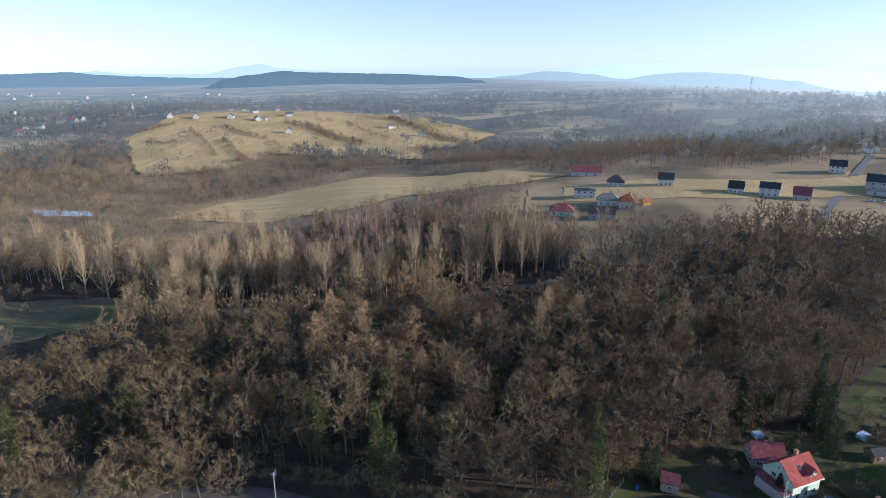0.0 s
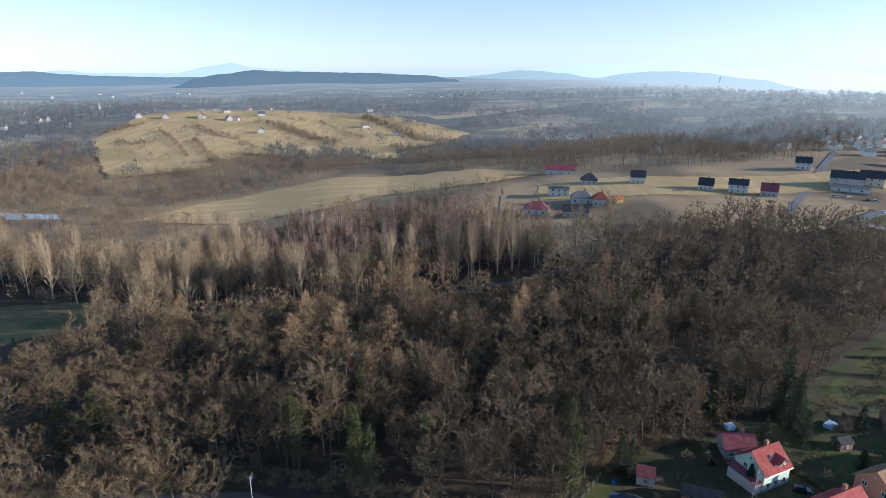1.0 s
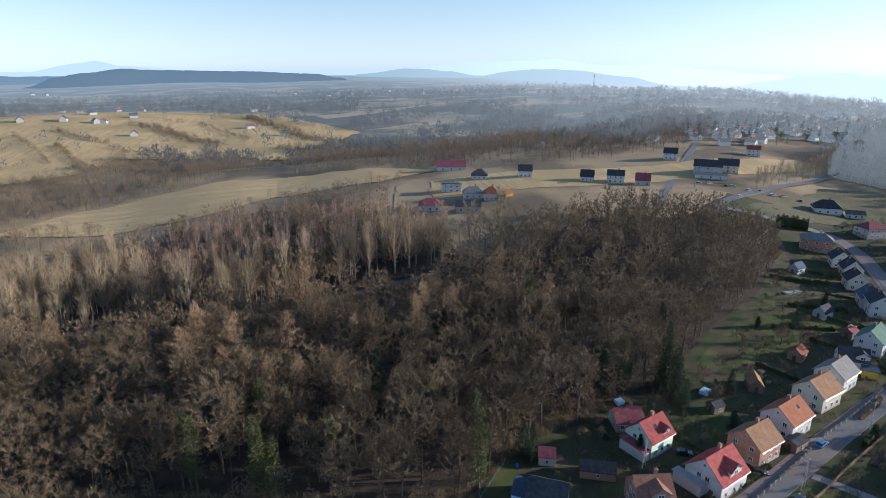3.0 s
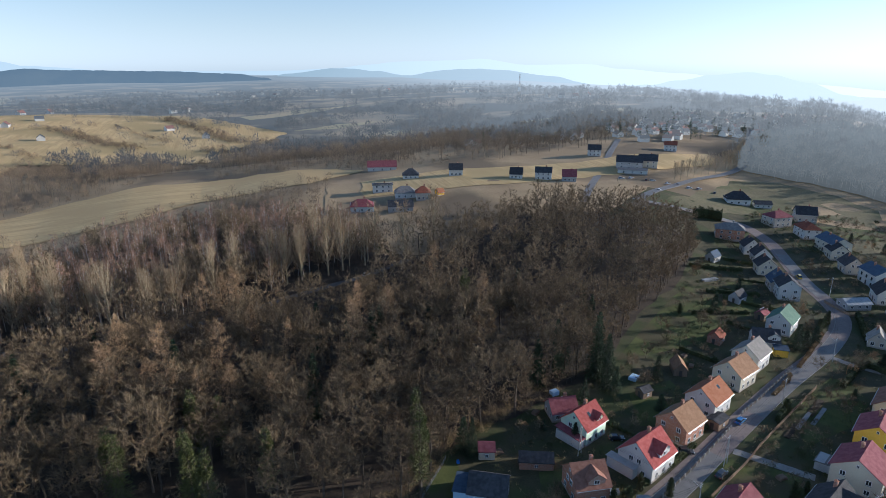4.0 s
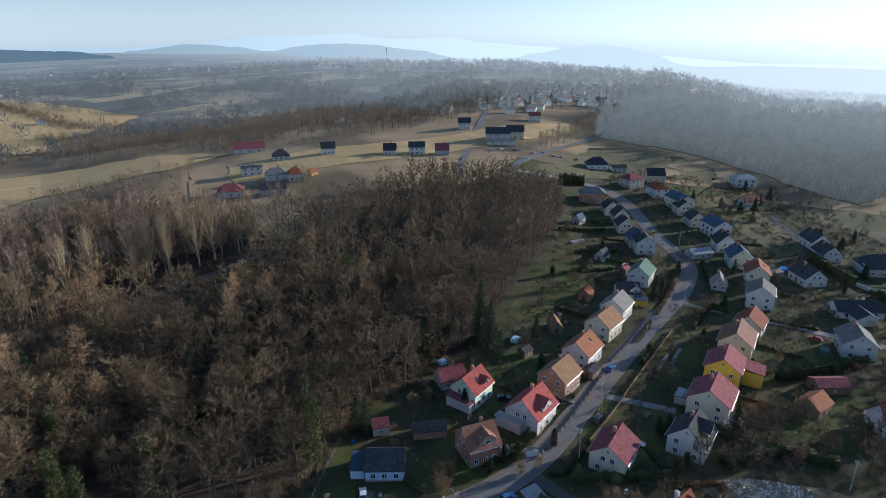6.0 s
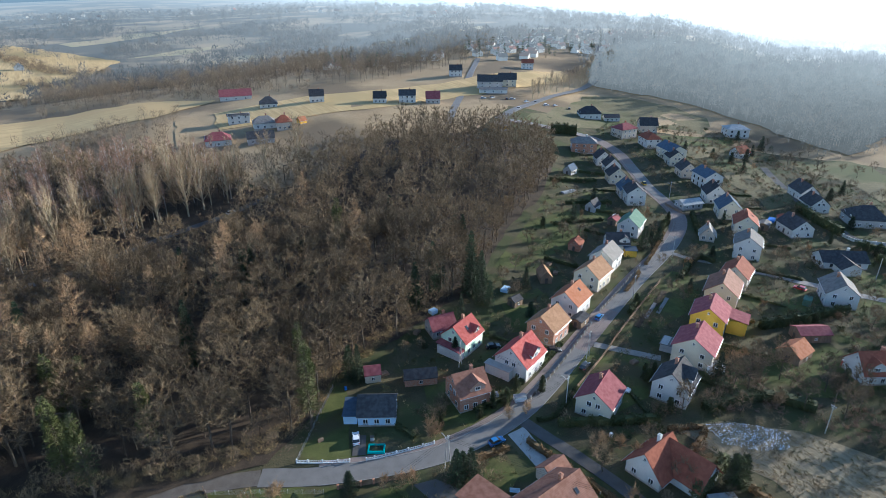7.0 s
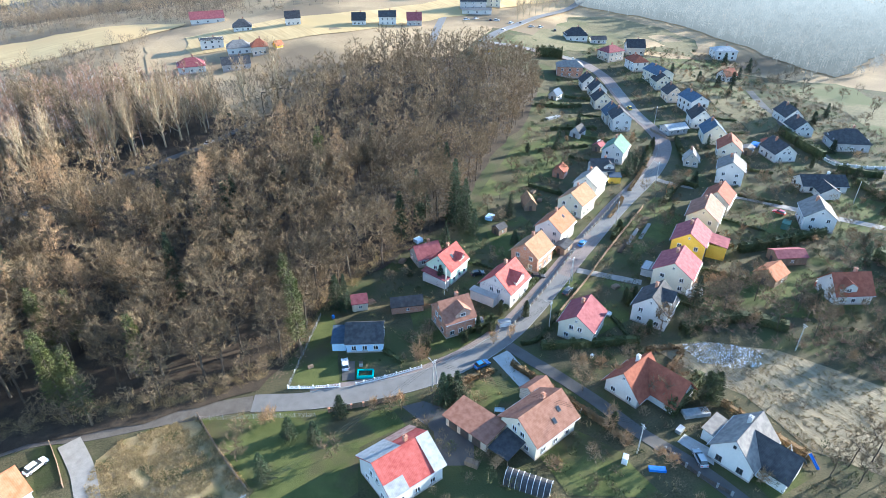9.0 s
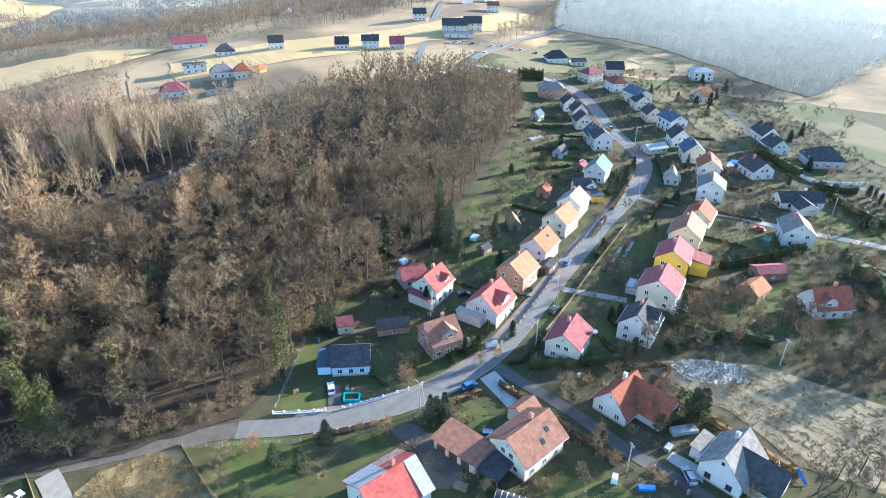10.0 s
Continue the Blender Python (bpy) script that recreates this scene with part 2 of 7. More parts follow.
M["steel"] = mat("galvanised_steel", (0.45, 0.46, 0.47), (0.58, 0.59, 0.60), 1.0, 0.45, 0, 6, metal=0.8)
M["black"] = mat("black_rubber", (0.02, 0.02, 0.022), (0.035, 0.035, 0.035), 2.0, 0.8)
M["frame"] = mat("white_pvc", (0.78, 0.78, 0.77), (0.84, 0.84, 0.83), 1.0, 0.5)
M["dark_frame"] = mat("dark_joinery", (0.06, 0.05, 0.045), (0.10, 0.085, 0.07), 1.0, 0.5)
M["turquoise"] = mat("turquoise_plastic", (0.0, 0.42, 0.40), (0.02, 0.52, 0.50), 1.0, 0.4)
M["blue"] = mat("blue_plastic", (0.03, 0.14, 0.50), (0.05, 0.20, 0.60), 1.0, 0.4)
M["redpaint"] = mat("red_paint", (0.50, 0.06, 0.05), (0.60, 0.09, 0.07), 1.0, 0.5)
M["chalk"] = mat("white_paint", (0.78, 0.77, 0.75), (0.84, 0.83, 0.81), 0.8, 0.6)
M["stone"] = mat("field_stone", (0.25, 0.23, 0.21), (0.40, 0.38, 0.35), 1.5, 0.9, 0.03)
M["ice"] = mat("thawing_pond_ice", (0.42, 0.50, 0.60), (0.60, 0.66, 0.72), 0.1, 0.25, 0, 6, spec=0.5)
for key, a, b, rg in (("r_red", (0.27, 0.058, 0.05), (0.36, 0.10, 0.085), 0.6), ("r_maroon", (0.20, 0.06, 0.068), (0.27, 0.095, 0.10), 0.65),
                      ("r_brown", (0.22, 0.105, 0.07), (0.30, 0.155, 0.11), 0.5), ("r_tan", (0.24, 0.135, 0.075), (0.32, 0.19, 0.112), 0.8),
                      ("r_orange", (0.33, 0.125, 0.06), (0.41, 0.18, 0.10), 0.7), ("r_dark", (0.045, 0.045, 0.048), (0.075, 0.074, 0.076), 0.6),
                      ("r_blue", (0.06, 0.085, 0.12), (0.085, 0.115, 0.155), 0.6), ("r_grey", (0.16, 0.15, 0.14), (0.24, 0.22, 0.20), 0.7),
                      ("r_rust", (0.21, 0.068, 0.042), (0.28, 0.10, 0.06), 0.65), ("r_pale", (0.25, 0.23, 0.20), (0.33, 0.30, 0.265), 0.75),
                      ("r_rustsheet", (0.30, 0.17, 0.13), (0.44, 0.30, 0.25), 0.6), ("r_green", (0.10, 0.17, 0.12), (0.14, 0.22, 0.16), 0.65), ("r_zinc", (0.26, 0.27, 0.275), (0.37, 0.375, 0.37), 0.6)):
    M[key] = tiles("roof_" + key[2:], a, b, 0.5 + 0.5 * rg)
brick, nt, bs = nodes_of("red_brick")
bt, tcn, bb = nt.nodes.new("ShaderNodeTexBrick"), nt.nodes.new("ShaderNodeTexCoord"), nt.nodes.new("ShaderNodeMapping")
bb.inputs["Rotation"].default_value = (radians(90), 0, 0)
bt.inputs["Color1"].default_value, bt.inputs["Color2"].default_value = (0.36, 0.15, 0.085, 1), (0.46, 0.21, 0.12, 1)
bt.inputs["Mortar"].default_value, bt.inputs["Scale"].default_value = (0.42, 0.36, 0.31, 1), 2.2
nt.links.new(tcn.outputs["Object"], bb.inputs[0]), nt.links.new(bb.outputs[0], bt.inputs[0])
nt.links.new(bt.outputs[0], bs.inputs["Base Color"])
bs.inputs["Roughness"].default_value = 0.9
M["brick"] = brick
glass, nt, bs = nodes_of("window_glass")
bs.inputs["Base Color"].default_value = (0.03, 0.035, 0.04, 1)
bs.inputs["Roughness"].default_value, bs.inputs["Specular IOR Level"].default_value = 0.06, 0.8
M["glass"] = glass
for key, c in (("car_white", (0.75, 0.76, 0.77)), ("car_blue", (0.03, 0.16, 0.40)), ("car_black", (0.02, 0.022, 0.026)), ("car_silver", (0.42, 0.44, 0.46)),
               ("car_yellow", (0.75, 0.50, 0.02)), ("car_red", (0.45, 0.03, 0.03))):
    m, nt, bs = nodes_of(key + "_paint")
    bs.inputs["Base Color"].default_value, bs.inputs["Roughness"].default_value = (*c, 1), 0.3
    bs.inputs["Coat Weight"].default_value = 0.6
    M[key] = m
# haze colours that the far materials emit: plain, and towards the sun
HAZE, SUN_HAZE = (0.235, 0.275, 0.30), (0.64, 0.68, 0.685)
M["hazed_land"] = distance("haze_painted_land", ((0.37, 0.265, 0.15), (0.085, 0.07, 0.052)), HAZE, 600, 3600, (0.15, 0.90), SUN_HAZE, 0.007, (0.40, 0.52), 1.6)
M["far_field"] = distance("haze_painted_fields", ((0.46, 0.33, 0.17), (0.34, 0.28, 0.14)), HAZE, 600, 3600, (0.15, 0.90), SUN_HAZE, east=1.6)
M["hazed_wood"] = distance("distant_woods", ((0.05, 0.042, 0.036), (0.115, 0.09, 0.065)), HAZE, 600, 3600, (0.12, 0.88), SUN_HAZE, 0.02, east=1.6)
# hillside wood from 390 m on: trees and floor emit their own haze
M["hazed_east_wood"] = distance("haze_painted_hillside_wood", ((0.03, 0.025, 0.02), (0.20, 0.15, 0.11)), HAZE, 390, 720, (0.10, 0.36), (0.30, 0.325, 0.32), 0.12, (0.44, 0.56), 1.6)
M["hazed_east_floor"] = distance("haze_painted_wood_floor", ((0.02, 0.017, 0.013), (0.05, 0.04, 0.03)), HAZE, 390, 720, (0.06, 0.30), (0.30, 0.325, 0.32), 0.05, east=1.6)
# walls and roofs glow faintly in place of the haze before them
M["hazed_wall"] = distance("haze_painted_walls", ((0.42, 0.40, 0.36), (0.55, 0.52, 0.46)), HAZE, 500, 4300, (0.07, 0.86), SUN_HAZE, 0.02, east=1.6)
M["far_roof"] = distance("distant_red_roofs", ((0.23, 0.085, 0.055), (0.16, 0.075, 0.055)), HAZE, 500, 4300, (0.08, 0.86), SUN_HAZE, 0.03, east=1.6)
M["hazed_slate"] = distance("distant_dark_roofs", ((0.06, 0.06, 0.065), (0.12, 0.11, 0.105)), HAZE, 500, 4300, (0.08, 0.86), SUN_HAZE, 0.03, east=1.6)


# ---- mesh helpers ----
class Buf:
    """Collects vertices and faces for one mesh."""

    def __init__(self):
        self.v, self.f = [], []

    def face(self, *pts):
        k = len(self.v)
        self.v += [tuple(p) for p in pts]
        self.f.append(tuple(range(k, k + len(pts))))

    def box(self, x0, y0, z0, x1, y1, z1, taper=0.0):
        k, t = len(self.v), taper
        self.v += [(x0, y0, z0), (x1, y0, z0), (x1, y1, z0), (x0, y1, z0), (x0 + t, y0 + t, z1), (x1 - t, y0 + t, z1), (x1 - t, y1 - t, z1), (x0 + t, y1 - t, z1)]
        self.f += [tuple(k + i for i in q) for q in ((3, 2, 1, 0), (4, 5, 6, 7), (0, 1, 5, 4), (1, 2, 6, 5), (2, 3, 7, 6), (3, 0, 4, 7))]
        return self

    def prism(self, section, x0, x1):
        """A closed section in (y, z), drawn out along x."""
        k, n = len(self.v), len(section)
        self.v += [(x0, y, z) for y, z in section] + [(x1, y, z) for y, z in section]
        self.f += [tuple(k + i for i in reversed(range(n))), tuple(k + n + i for i in range(n))]
        self.f += [(k + i, k + (i + 1) % n, k + n + (i + 1) % n, k + n + i) for i in range(n)]
        return self

    def tube(self, p, q, r0, r1, n=4, cap=False):
        p, q = Vector(p), Vector(q)
        d = (q - p).normalized()
        u = d.orthogonal().normalized()
        w = d.cross(u)
        k = len(self.v)
        for c, r in ((p, r0), (q, r1)):
            self.v += [tuple(c + (u * math.cos(6.2832 * i / n) + w * math.sin(6.2832 * i / n)) * r) for i in range(n)]
        self.f += [(k + i, k + (i + 1) % n, k + n + (i + 1) % n, k + n + i) for i in range(n)]
        if cap:
            self.f += [tuple(k + i for i in reversed(range(n))), tuple(k + n + i for i in range(n))]
        return self

    def mesh(self, name, material, smooth=False):
        me = bpy.data.meshes.new(name)
        me.from_pydata(self.v, [], self.f)
        me.materials.append(material)
        if smooth:
            me.polygons.foreach_set("use_smooth", [True] * len(me.polygons))
        return me


def link(name, me, parent=None, label="", m=None):
    ob = new(name, me)
    ob.parent = parent
    if m is not None:
        ob.matrix_basis = m
    if label:
        ob["label"] = label
    return ob


def part(name, buf, material, parent, label="", m=None):
    return link(name, buf.mesh(name, material), parent, label, m)


def empty(name, x, y, heading, label, category, group="", z=None):
    ob = new(name)
    ob.matrix_basis = pose(x, y, float(land(x, y)) if z is None else z, 0, 0, heading)
    return tagged(ob, label, category, group)


def inside(px, py, poly):
    """Which of the points (arrays) lie in the polygon."""
    px, py = np.asarray(px, float), np.asarray(py, float)
    r = np.zeros(px.shape, bool)
    for (x0, y0), (x1, y1) in zip(poly, poly[1:] + poly[:1]):
        if y0 != y1:
            r ^= ((y0 > py) != (y1 > py)) & (px < (x1 - x0) * (py - y0) / (y1 - y0) + x0)
    return r


def smooth_line(pts, step=3.0):
    """Points along a curve through pts."""
    p = np.array([pts[0]] + list(pts) + [pts[-1]], float)
    out = []
    for i in range(1, len(p) - 2):
        n = max(2, int(np.hypot(*(p[i + 1] - p[i])) / step))
        for u in np.arange(n) / n:
            out.append(0.5 * (2 * p[i] + (p[i + 1] - p[i - 1]) * u + (2 * p[i - 1] - 5 * p[i] + 4 * p[i + 1] - p[i + 2]) * u * u + (3 * p[i] - p[i - 1] - 3 * p[i + 1] + p[i + 2]) * u ** 3))
    return np.array(out + [p[-2]])


def off_line(line, d):
    """The line moved d metres to its left."""
    t = np.gradient(line, axis=0)
    t /= np.linalg.norm(t, axis=1, keepdims=True) + 1e-9
    return line + np.stack([-t[:, 1], t[:, 0]], 1) * d


def strip(name, line, left, right, lift, material, label="", category="", thick=0.3, kind="structure"):
    """A ribbon with thickness along a line, from left to right of it, lying on the land."""
    a, b = off_line(line, left), off_line(line, -right)
    buf = Buf()
    za, zb = land(a[:, 0], a[:, 1]) + lift, land(b[:, 0], b[:, 1]) + lift
    zt = np.maximum(za, zb)
    n = len(line)
    for k in range(n):
        buf.v += [(a[k][0], a[k][1], zt[k]), (b[k][0], b[k][1], zt[k]), (b[k][0], b[k][1], zt[k] - thick), (a[k][0], a[k][1], zt[k] - thick)]
    for k in range(n - 1):
        i = 4 * k
        buf.f += [(i, i + 1, i + 5, i + 4), (i + 1, i + 2, i + 6, i + 5), (i + 3, i, i + 4, i + 7)]
    return tagged(link(name, buf.mesh(name, material)), label, category, kind=kind)


def patch(name, poly, lift, material, label="", category="ground", cell=12.0, wob=0.0):
    """A sheet over a polygon of the plan, draped on the land."""
    bm = bmesh.new()
    pts = []
    for k, (x0, y0) in enumerate(poly):
        x1, y1 = poly[(k + 1) % len(poly)]
        n = max(1, int(math.hypot(x1 - x0, y1 - y0) / (cell / 2)))
        for i in range(n):
            x, y = x0 + (x1 - x0) * i / n, y0 + (y1 - y0) * i / n
            d = noise.noise_vector(Vector((x * 0.08, y * 0.08, 3.0)))
            pts.append((x + d.x * wob, y + d.y * wob, 0))
    bm.faces.new([bm.verts.new(p) for p in pts])
    for axis in (0, 1):
        lo, hi = min(p[axis] for p in pts), max(p[axis] for p in pts)
        no = (1, 0, 0) if axis == 0 else (0, 1, 0)
        for c in np.arange(lo + cell, hi, cell):
            co = (c, 0, 0) if axis == 0 else (0, c, 0)
            bmesh.ops.bisect_plane(bm, geom=bm.verts[:] + bm.edges[:] + bm.faces[:], plane_co=co, plane_no=no)
    bmesh.ops.triangulate(bm, faces=bm.faces[:])
    bmesh.ops.recalc_face_normals(bm, faces=bm.faces[:])
    for v in bm.verts:
        v.co.z = float(land(v.co.x, v.co.y)) + lift
    me = bpy.data.meshes.new(name)
    bm.to_mesh(me)
    bm.free()
    if me.polygons and me.polygons[0].normal.z < 0:
        me.flip_normals()
    me.materials.append(material)
    return tagged(link(name, me), label, category, kind="structure")


# ---- lie of the land: heights along rays from the drone's foot, by bearing (degrees clockwise from +y) ----
RANGES = [130, 220, 320, 430, 560, 700, 900, 1150, 1500, 2200, 3200, 4600]
RIDGES = [(-180, [0, 0, 0, 0, 0, 0, 2, 4, 0, -10, 0, 20]),
          (-60, [0, -1, -2, -2, -2, 0, 5, 10, 0, -10, 0, 20]),
          (-36, [0, -2, -4, -4, -4, -2, 5, 14, 5, -10, 0, 20])]
RIDGES.append((-20, [0, -2, -4, -4, -5, -2, 8, 20, 5, -10, 0, 20]))
RIDGES.append((-5, [0, 0, 2, 6, 6, -6, 2, 10, 8, 0, 15, 20]))
RIDGES.append((8, [0, 2, 10, 16, 14, 0, -2, 6, 15, 10, 20, 20]))
RIDGES.append((22, [0, 4, 14, 22, 24, 12, 4, 14, 24, 20, 0, 0]))
RIDGES.append((36, [0, 2, 10, 20, 27, 29, 31, 34, 36, 0, -30, -40]))
RIDGES.append((50, [0, 0, 2, 6, 14, 24, 33, 30, 10, -50, -80, -90]))
RIDGES.append((62, [0, 0, 0, -2, 3, 8, 2, -15, -40, -75, -88, -94]))
RIDGES.append((80, [0, 0, 0, 0, 1, 3, -6, -22, -45, -78, -90, -94]))
RIDGES.append((180, [0, 0, 0, 0, 0, 0, 2, 4, 0, -10, 0, 20]))


def land(x, y):
    """Height of the ground, for numbers or arrays."""
    x, y = np.asarray(x, float), np.asarray(y, float)
    r, b = np.hypot(x, y), np.degrees(np.arctan2(x, y))
    rs, bs = np.array([0.0] + RANGES), np.array([a for a, _ in RIDGES], float)
    hs = np.array([[0.0] + list(h) for _, h in RIDGES])
    i = np.clip(np.searchsorted(bs, b) - 1, 0, len(bs) - 2)
    j = np.clip(np.searchsorted(rs, r) - 1, 0, len(rs) - 2)
    u = np.clip((b - bs[i]) / (bs[i + 1] - bs[i]), 0, 1)
    v = np.clip((r - rs[j]) / (rs[j + 1] - rs[j]), 0, 1)
    u, v = u * u * (3 - 2 * u), v * v * (3 - 2 * v)
    far = np.clip((r - 900) / 1500, 0, 1) * 5 * np.sin(x / 170 + 1.3 * np.sin(y / 310)) * np.cos(y / 230 + np.sin(x / 400))
    return (hs[i, j] * (1 - u) + hs[i + 1, j] * u) * (1 - v) + (hs[i, j + 1] * (1 - u) + hs[i + 1, j + 1] * u) * v + far


# ---- the ground: one sheet to the horizon ----
def ground_sheet():
    rs = np.concatenate([np.arange(0, 300, 12.0), np.geomspace(300, 4900, 110)])
    bs = np.radians(np.concatenate([np.arange(-180, -50, 5.0), np.arange(-50, 85, 0.75), np.arange(85, 180, 5.0)]))
    R, B = np.meshgrid(rs, bs, indexing="ij")
    X, Y = R * np.sin(B), R * np.cos(B)
    Z = land(X, Y)
    nr, nb = R.shape
    idx = np.arange(nr * nb).reshape(nr, nb)
    a, b = idx[:-1, :], idx[1:, :]
    an, bn = np.roll(a, -1, 1), np.roll(b, -1, 1)
    faces = np.stack([a, an, bn, b], -1).reshape(-1, 4)
    me = bpy.data.meshes.new("ground")
    me.from_pydata(np.stack([X, Y, Z], -1).reshape(-1, 3).tolist(), [], faces.tolist())
    me.materials.append(M["ground"])
    # beyond 800 m the land has haze painted into its material
    me.materials.append(M["hazed_land"])
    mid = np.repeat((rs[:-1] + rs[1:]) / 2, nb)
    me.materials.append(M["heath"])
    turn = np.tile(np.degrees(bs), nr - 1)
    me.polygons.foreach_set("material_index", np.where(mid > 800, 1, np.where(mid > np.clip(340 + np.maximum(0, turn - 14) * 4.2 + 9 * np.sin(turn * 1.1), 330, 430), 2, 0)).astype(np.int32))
    me.polygons.foreach_set("use_smooth", np.ones(len(faces), bool))
    if me.polygons[2000].normal.z < 0:
        me.flip_normals()
    return tagged(link("ground", me), "rolling meadow and farmland with dry winter grass", "ground", kind="structure")


ground_sheet()


def far_ridge(name, r, crest_line, material, label):
    """A line of far hills: a slope that rises to an uneven crest. crest_line: bearing and height over the eye, in degrees."""
    buf = Buf()
    n = 200
    bs, es = [p[0] for p in crest_line], [p[1] for p in crest_line]
    for k in range(n + 1):
        b = bs[0] + (bs[-1] - bs[0]) * k / n
        i = min(max(0, int(np.searchsorted(bs, b)) - 1), len(bs) - 2)
        u = (b - bs[i]) / (bs[i + 1] - bs[i])
        e = es[i] + (es[i + 1] - es[i]) * u * u * (3 - 2 * u)
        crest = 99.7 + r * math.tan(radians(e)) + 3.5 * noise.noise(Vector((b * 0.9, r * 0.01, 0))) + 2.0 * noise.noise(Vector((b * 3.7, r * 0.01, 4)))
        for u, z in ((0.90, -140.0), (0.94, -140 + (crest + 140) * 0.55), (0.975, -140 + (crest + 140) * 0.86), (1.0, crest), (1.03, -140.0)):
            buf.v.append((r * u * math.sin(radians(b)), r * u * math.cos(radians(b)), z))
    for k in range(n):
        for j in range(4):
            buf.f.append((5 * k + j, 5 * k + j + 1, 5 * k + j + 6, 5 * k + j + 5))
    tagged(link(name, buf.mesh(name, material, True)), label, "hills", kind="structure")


# hill colour under an even share of painted haze, given off as emission
def hazed_hill_mat(name, dark, glow, amount, sunward):
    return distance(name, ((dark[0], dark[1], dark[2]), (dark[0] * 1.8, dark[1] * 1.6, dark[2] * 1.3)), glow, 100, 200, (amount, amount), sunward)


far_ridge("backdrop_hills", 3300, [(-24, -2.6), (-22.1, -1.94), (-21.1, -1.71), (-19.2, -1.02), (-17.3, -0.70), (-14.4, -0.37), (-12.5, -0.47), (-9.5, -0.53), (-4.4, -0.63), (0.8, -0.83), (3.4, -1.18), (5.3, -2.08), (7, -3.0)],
          hazed_hill_mat("wooded_hill", (0.06, 0.065, 0.055), (0.125, 0.18, 0.23), 0.78, (0.2, 0.27, 0.31)), "wooded hill across the valley with blue haze painted in")
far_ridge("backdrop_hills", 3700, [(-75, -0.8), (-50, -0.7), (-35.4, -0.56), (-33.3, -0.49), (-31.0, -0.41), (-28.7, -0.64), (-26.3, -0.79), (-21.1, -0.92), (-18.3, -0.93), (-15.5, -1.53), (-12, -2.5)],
          hazed_hill_mat("blue_hills", (0.07, 0.08, 0.08), (0.155, 0.225, 0.28), 0.84, (0.2, 0.27, 0.31)), "long blue hills on the skyline")
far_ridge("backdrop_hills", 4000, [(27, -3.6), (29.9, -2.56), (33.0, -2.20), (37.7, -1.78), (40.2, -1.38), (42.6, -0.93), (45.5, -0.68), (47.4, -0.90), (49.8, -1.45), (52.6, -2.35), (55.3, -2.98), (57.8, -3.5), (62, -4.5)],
          hazed_hill_mat("hill_by_the_sun", (0.08, 0.09, 0.09), (0.42, 0.50, 0.53), 0.92, (0.66, 0.73, 0.74)), "hill towards the sun with haze painted in")
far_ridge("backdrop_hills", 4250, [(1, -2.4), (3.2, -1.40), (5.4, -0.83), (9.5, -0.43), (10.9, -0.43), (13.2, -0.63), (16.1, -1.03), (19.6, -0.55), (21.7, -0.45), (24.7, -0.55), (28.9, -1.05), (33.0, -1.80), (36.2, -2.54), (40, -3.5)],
          hazed_hill_mat("pale_hills", (0.09, 0.1, 0.1), (0.29, 0.37, 0.41), 0.90, (0.60, 0.68, 0.70)), "pale blue hills beyond the valley")
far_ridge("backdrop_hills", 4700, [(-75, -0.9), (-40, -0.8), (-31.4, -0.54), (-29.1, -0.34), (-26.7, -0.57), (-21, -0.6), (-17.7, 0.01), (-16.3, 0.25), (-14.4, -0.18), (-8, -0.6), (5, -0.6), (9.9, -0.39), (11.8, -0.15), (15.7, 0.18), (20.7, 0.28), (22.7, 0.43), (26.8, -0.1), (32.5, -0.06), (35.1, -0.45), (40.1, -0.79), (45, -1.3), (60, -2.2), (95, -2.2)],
          hazed_hill_mat("faint_mountains", (0.1, 0.1, 0.1), (0.44, 0.53, 0.57), 0.96, (0.80, 0.86, 0.87)), "faint mountains with haze painted in")

# ---- fields, woods' floor and plots ----
FOREST = [(-24, 122), (-5, 116), (9, 112), (22, 111), (31, 115), (46, 131), (55, 137), (69, 140), (84, 145), (102, 149), (119, 162), (147, 186), (176, 202), (218, 236),
          (236, 258), (222, 284), (204, 306), (172, 318), (142, 308), (118, 288), (95, 270), (70, 276), (50, 325), (10, 366), (-50, 370), (-98, 332), (-146, 304), (-240, 310), (-270, 250),
          (-250, 132), (-120, 129), (-60, 129)]
MEADOW = [(-240, 255), (-148, 263), (-131, 239), (-173, 208), (-240, 196)]
WOODROAD = [(-148, 263), (-91, 244), (-54, 237), (-22, 241), (18, 251), (53, 260), (75, 268)]
ROAD = [(-130, 124), (-62, 124.5), (-40, 124.5), (-24.3, 123.7), (-12.9, 118.7), (-1.8, 115.2), (8.8, 111.5), (18.6, 107.7), (27.0, 102.6), (38.4, 97.6), (50.9, 93.5), (60.4, 92.2), (72.0, 92.6),
        (83.3, 94.9), (93.9, 98.8), (104.8, 103.4), (129.8, 114.6), (162.4, 128.4), (192.2, 139.6), (214.2, 150.4), (227.8, 160.8), (236.9, 174.6), (246.2, 192.8),
        (264.0, 219.8), (278.6, 243.8), (284.2, 265.8), (280.2, 277.0), (262, 294), (238.5, 311.8)]
LANE = [(79.1, 91.5), (80.5, 83), (81.8, 76.8), (83.6, 64.2), (84.5, 52.5), (86.5, 42.9), (87.4, 32.0), (87, 10)]
LANES_EAST = [(341.2, 189.7), (315.9, 164.3), (293.4, 139.3), (274.2, 113.0), (269.6, 101.0), (276.0, 90.0), (282.4, 70.0)]
LANE_MID = [(198, 113), (206.0, 109.1), (211.3, 96.6), (218.2, 81.2), (224.4, 68.5), (231, 54)]
FARROAD = [(238.5, 311.8), (278.3, 333.9), (321.7, 355.1), (377.6, 374.6), (439.5, 421.9), (560, 540)]
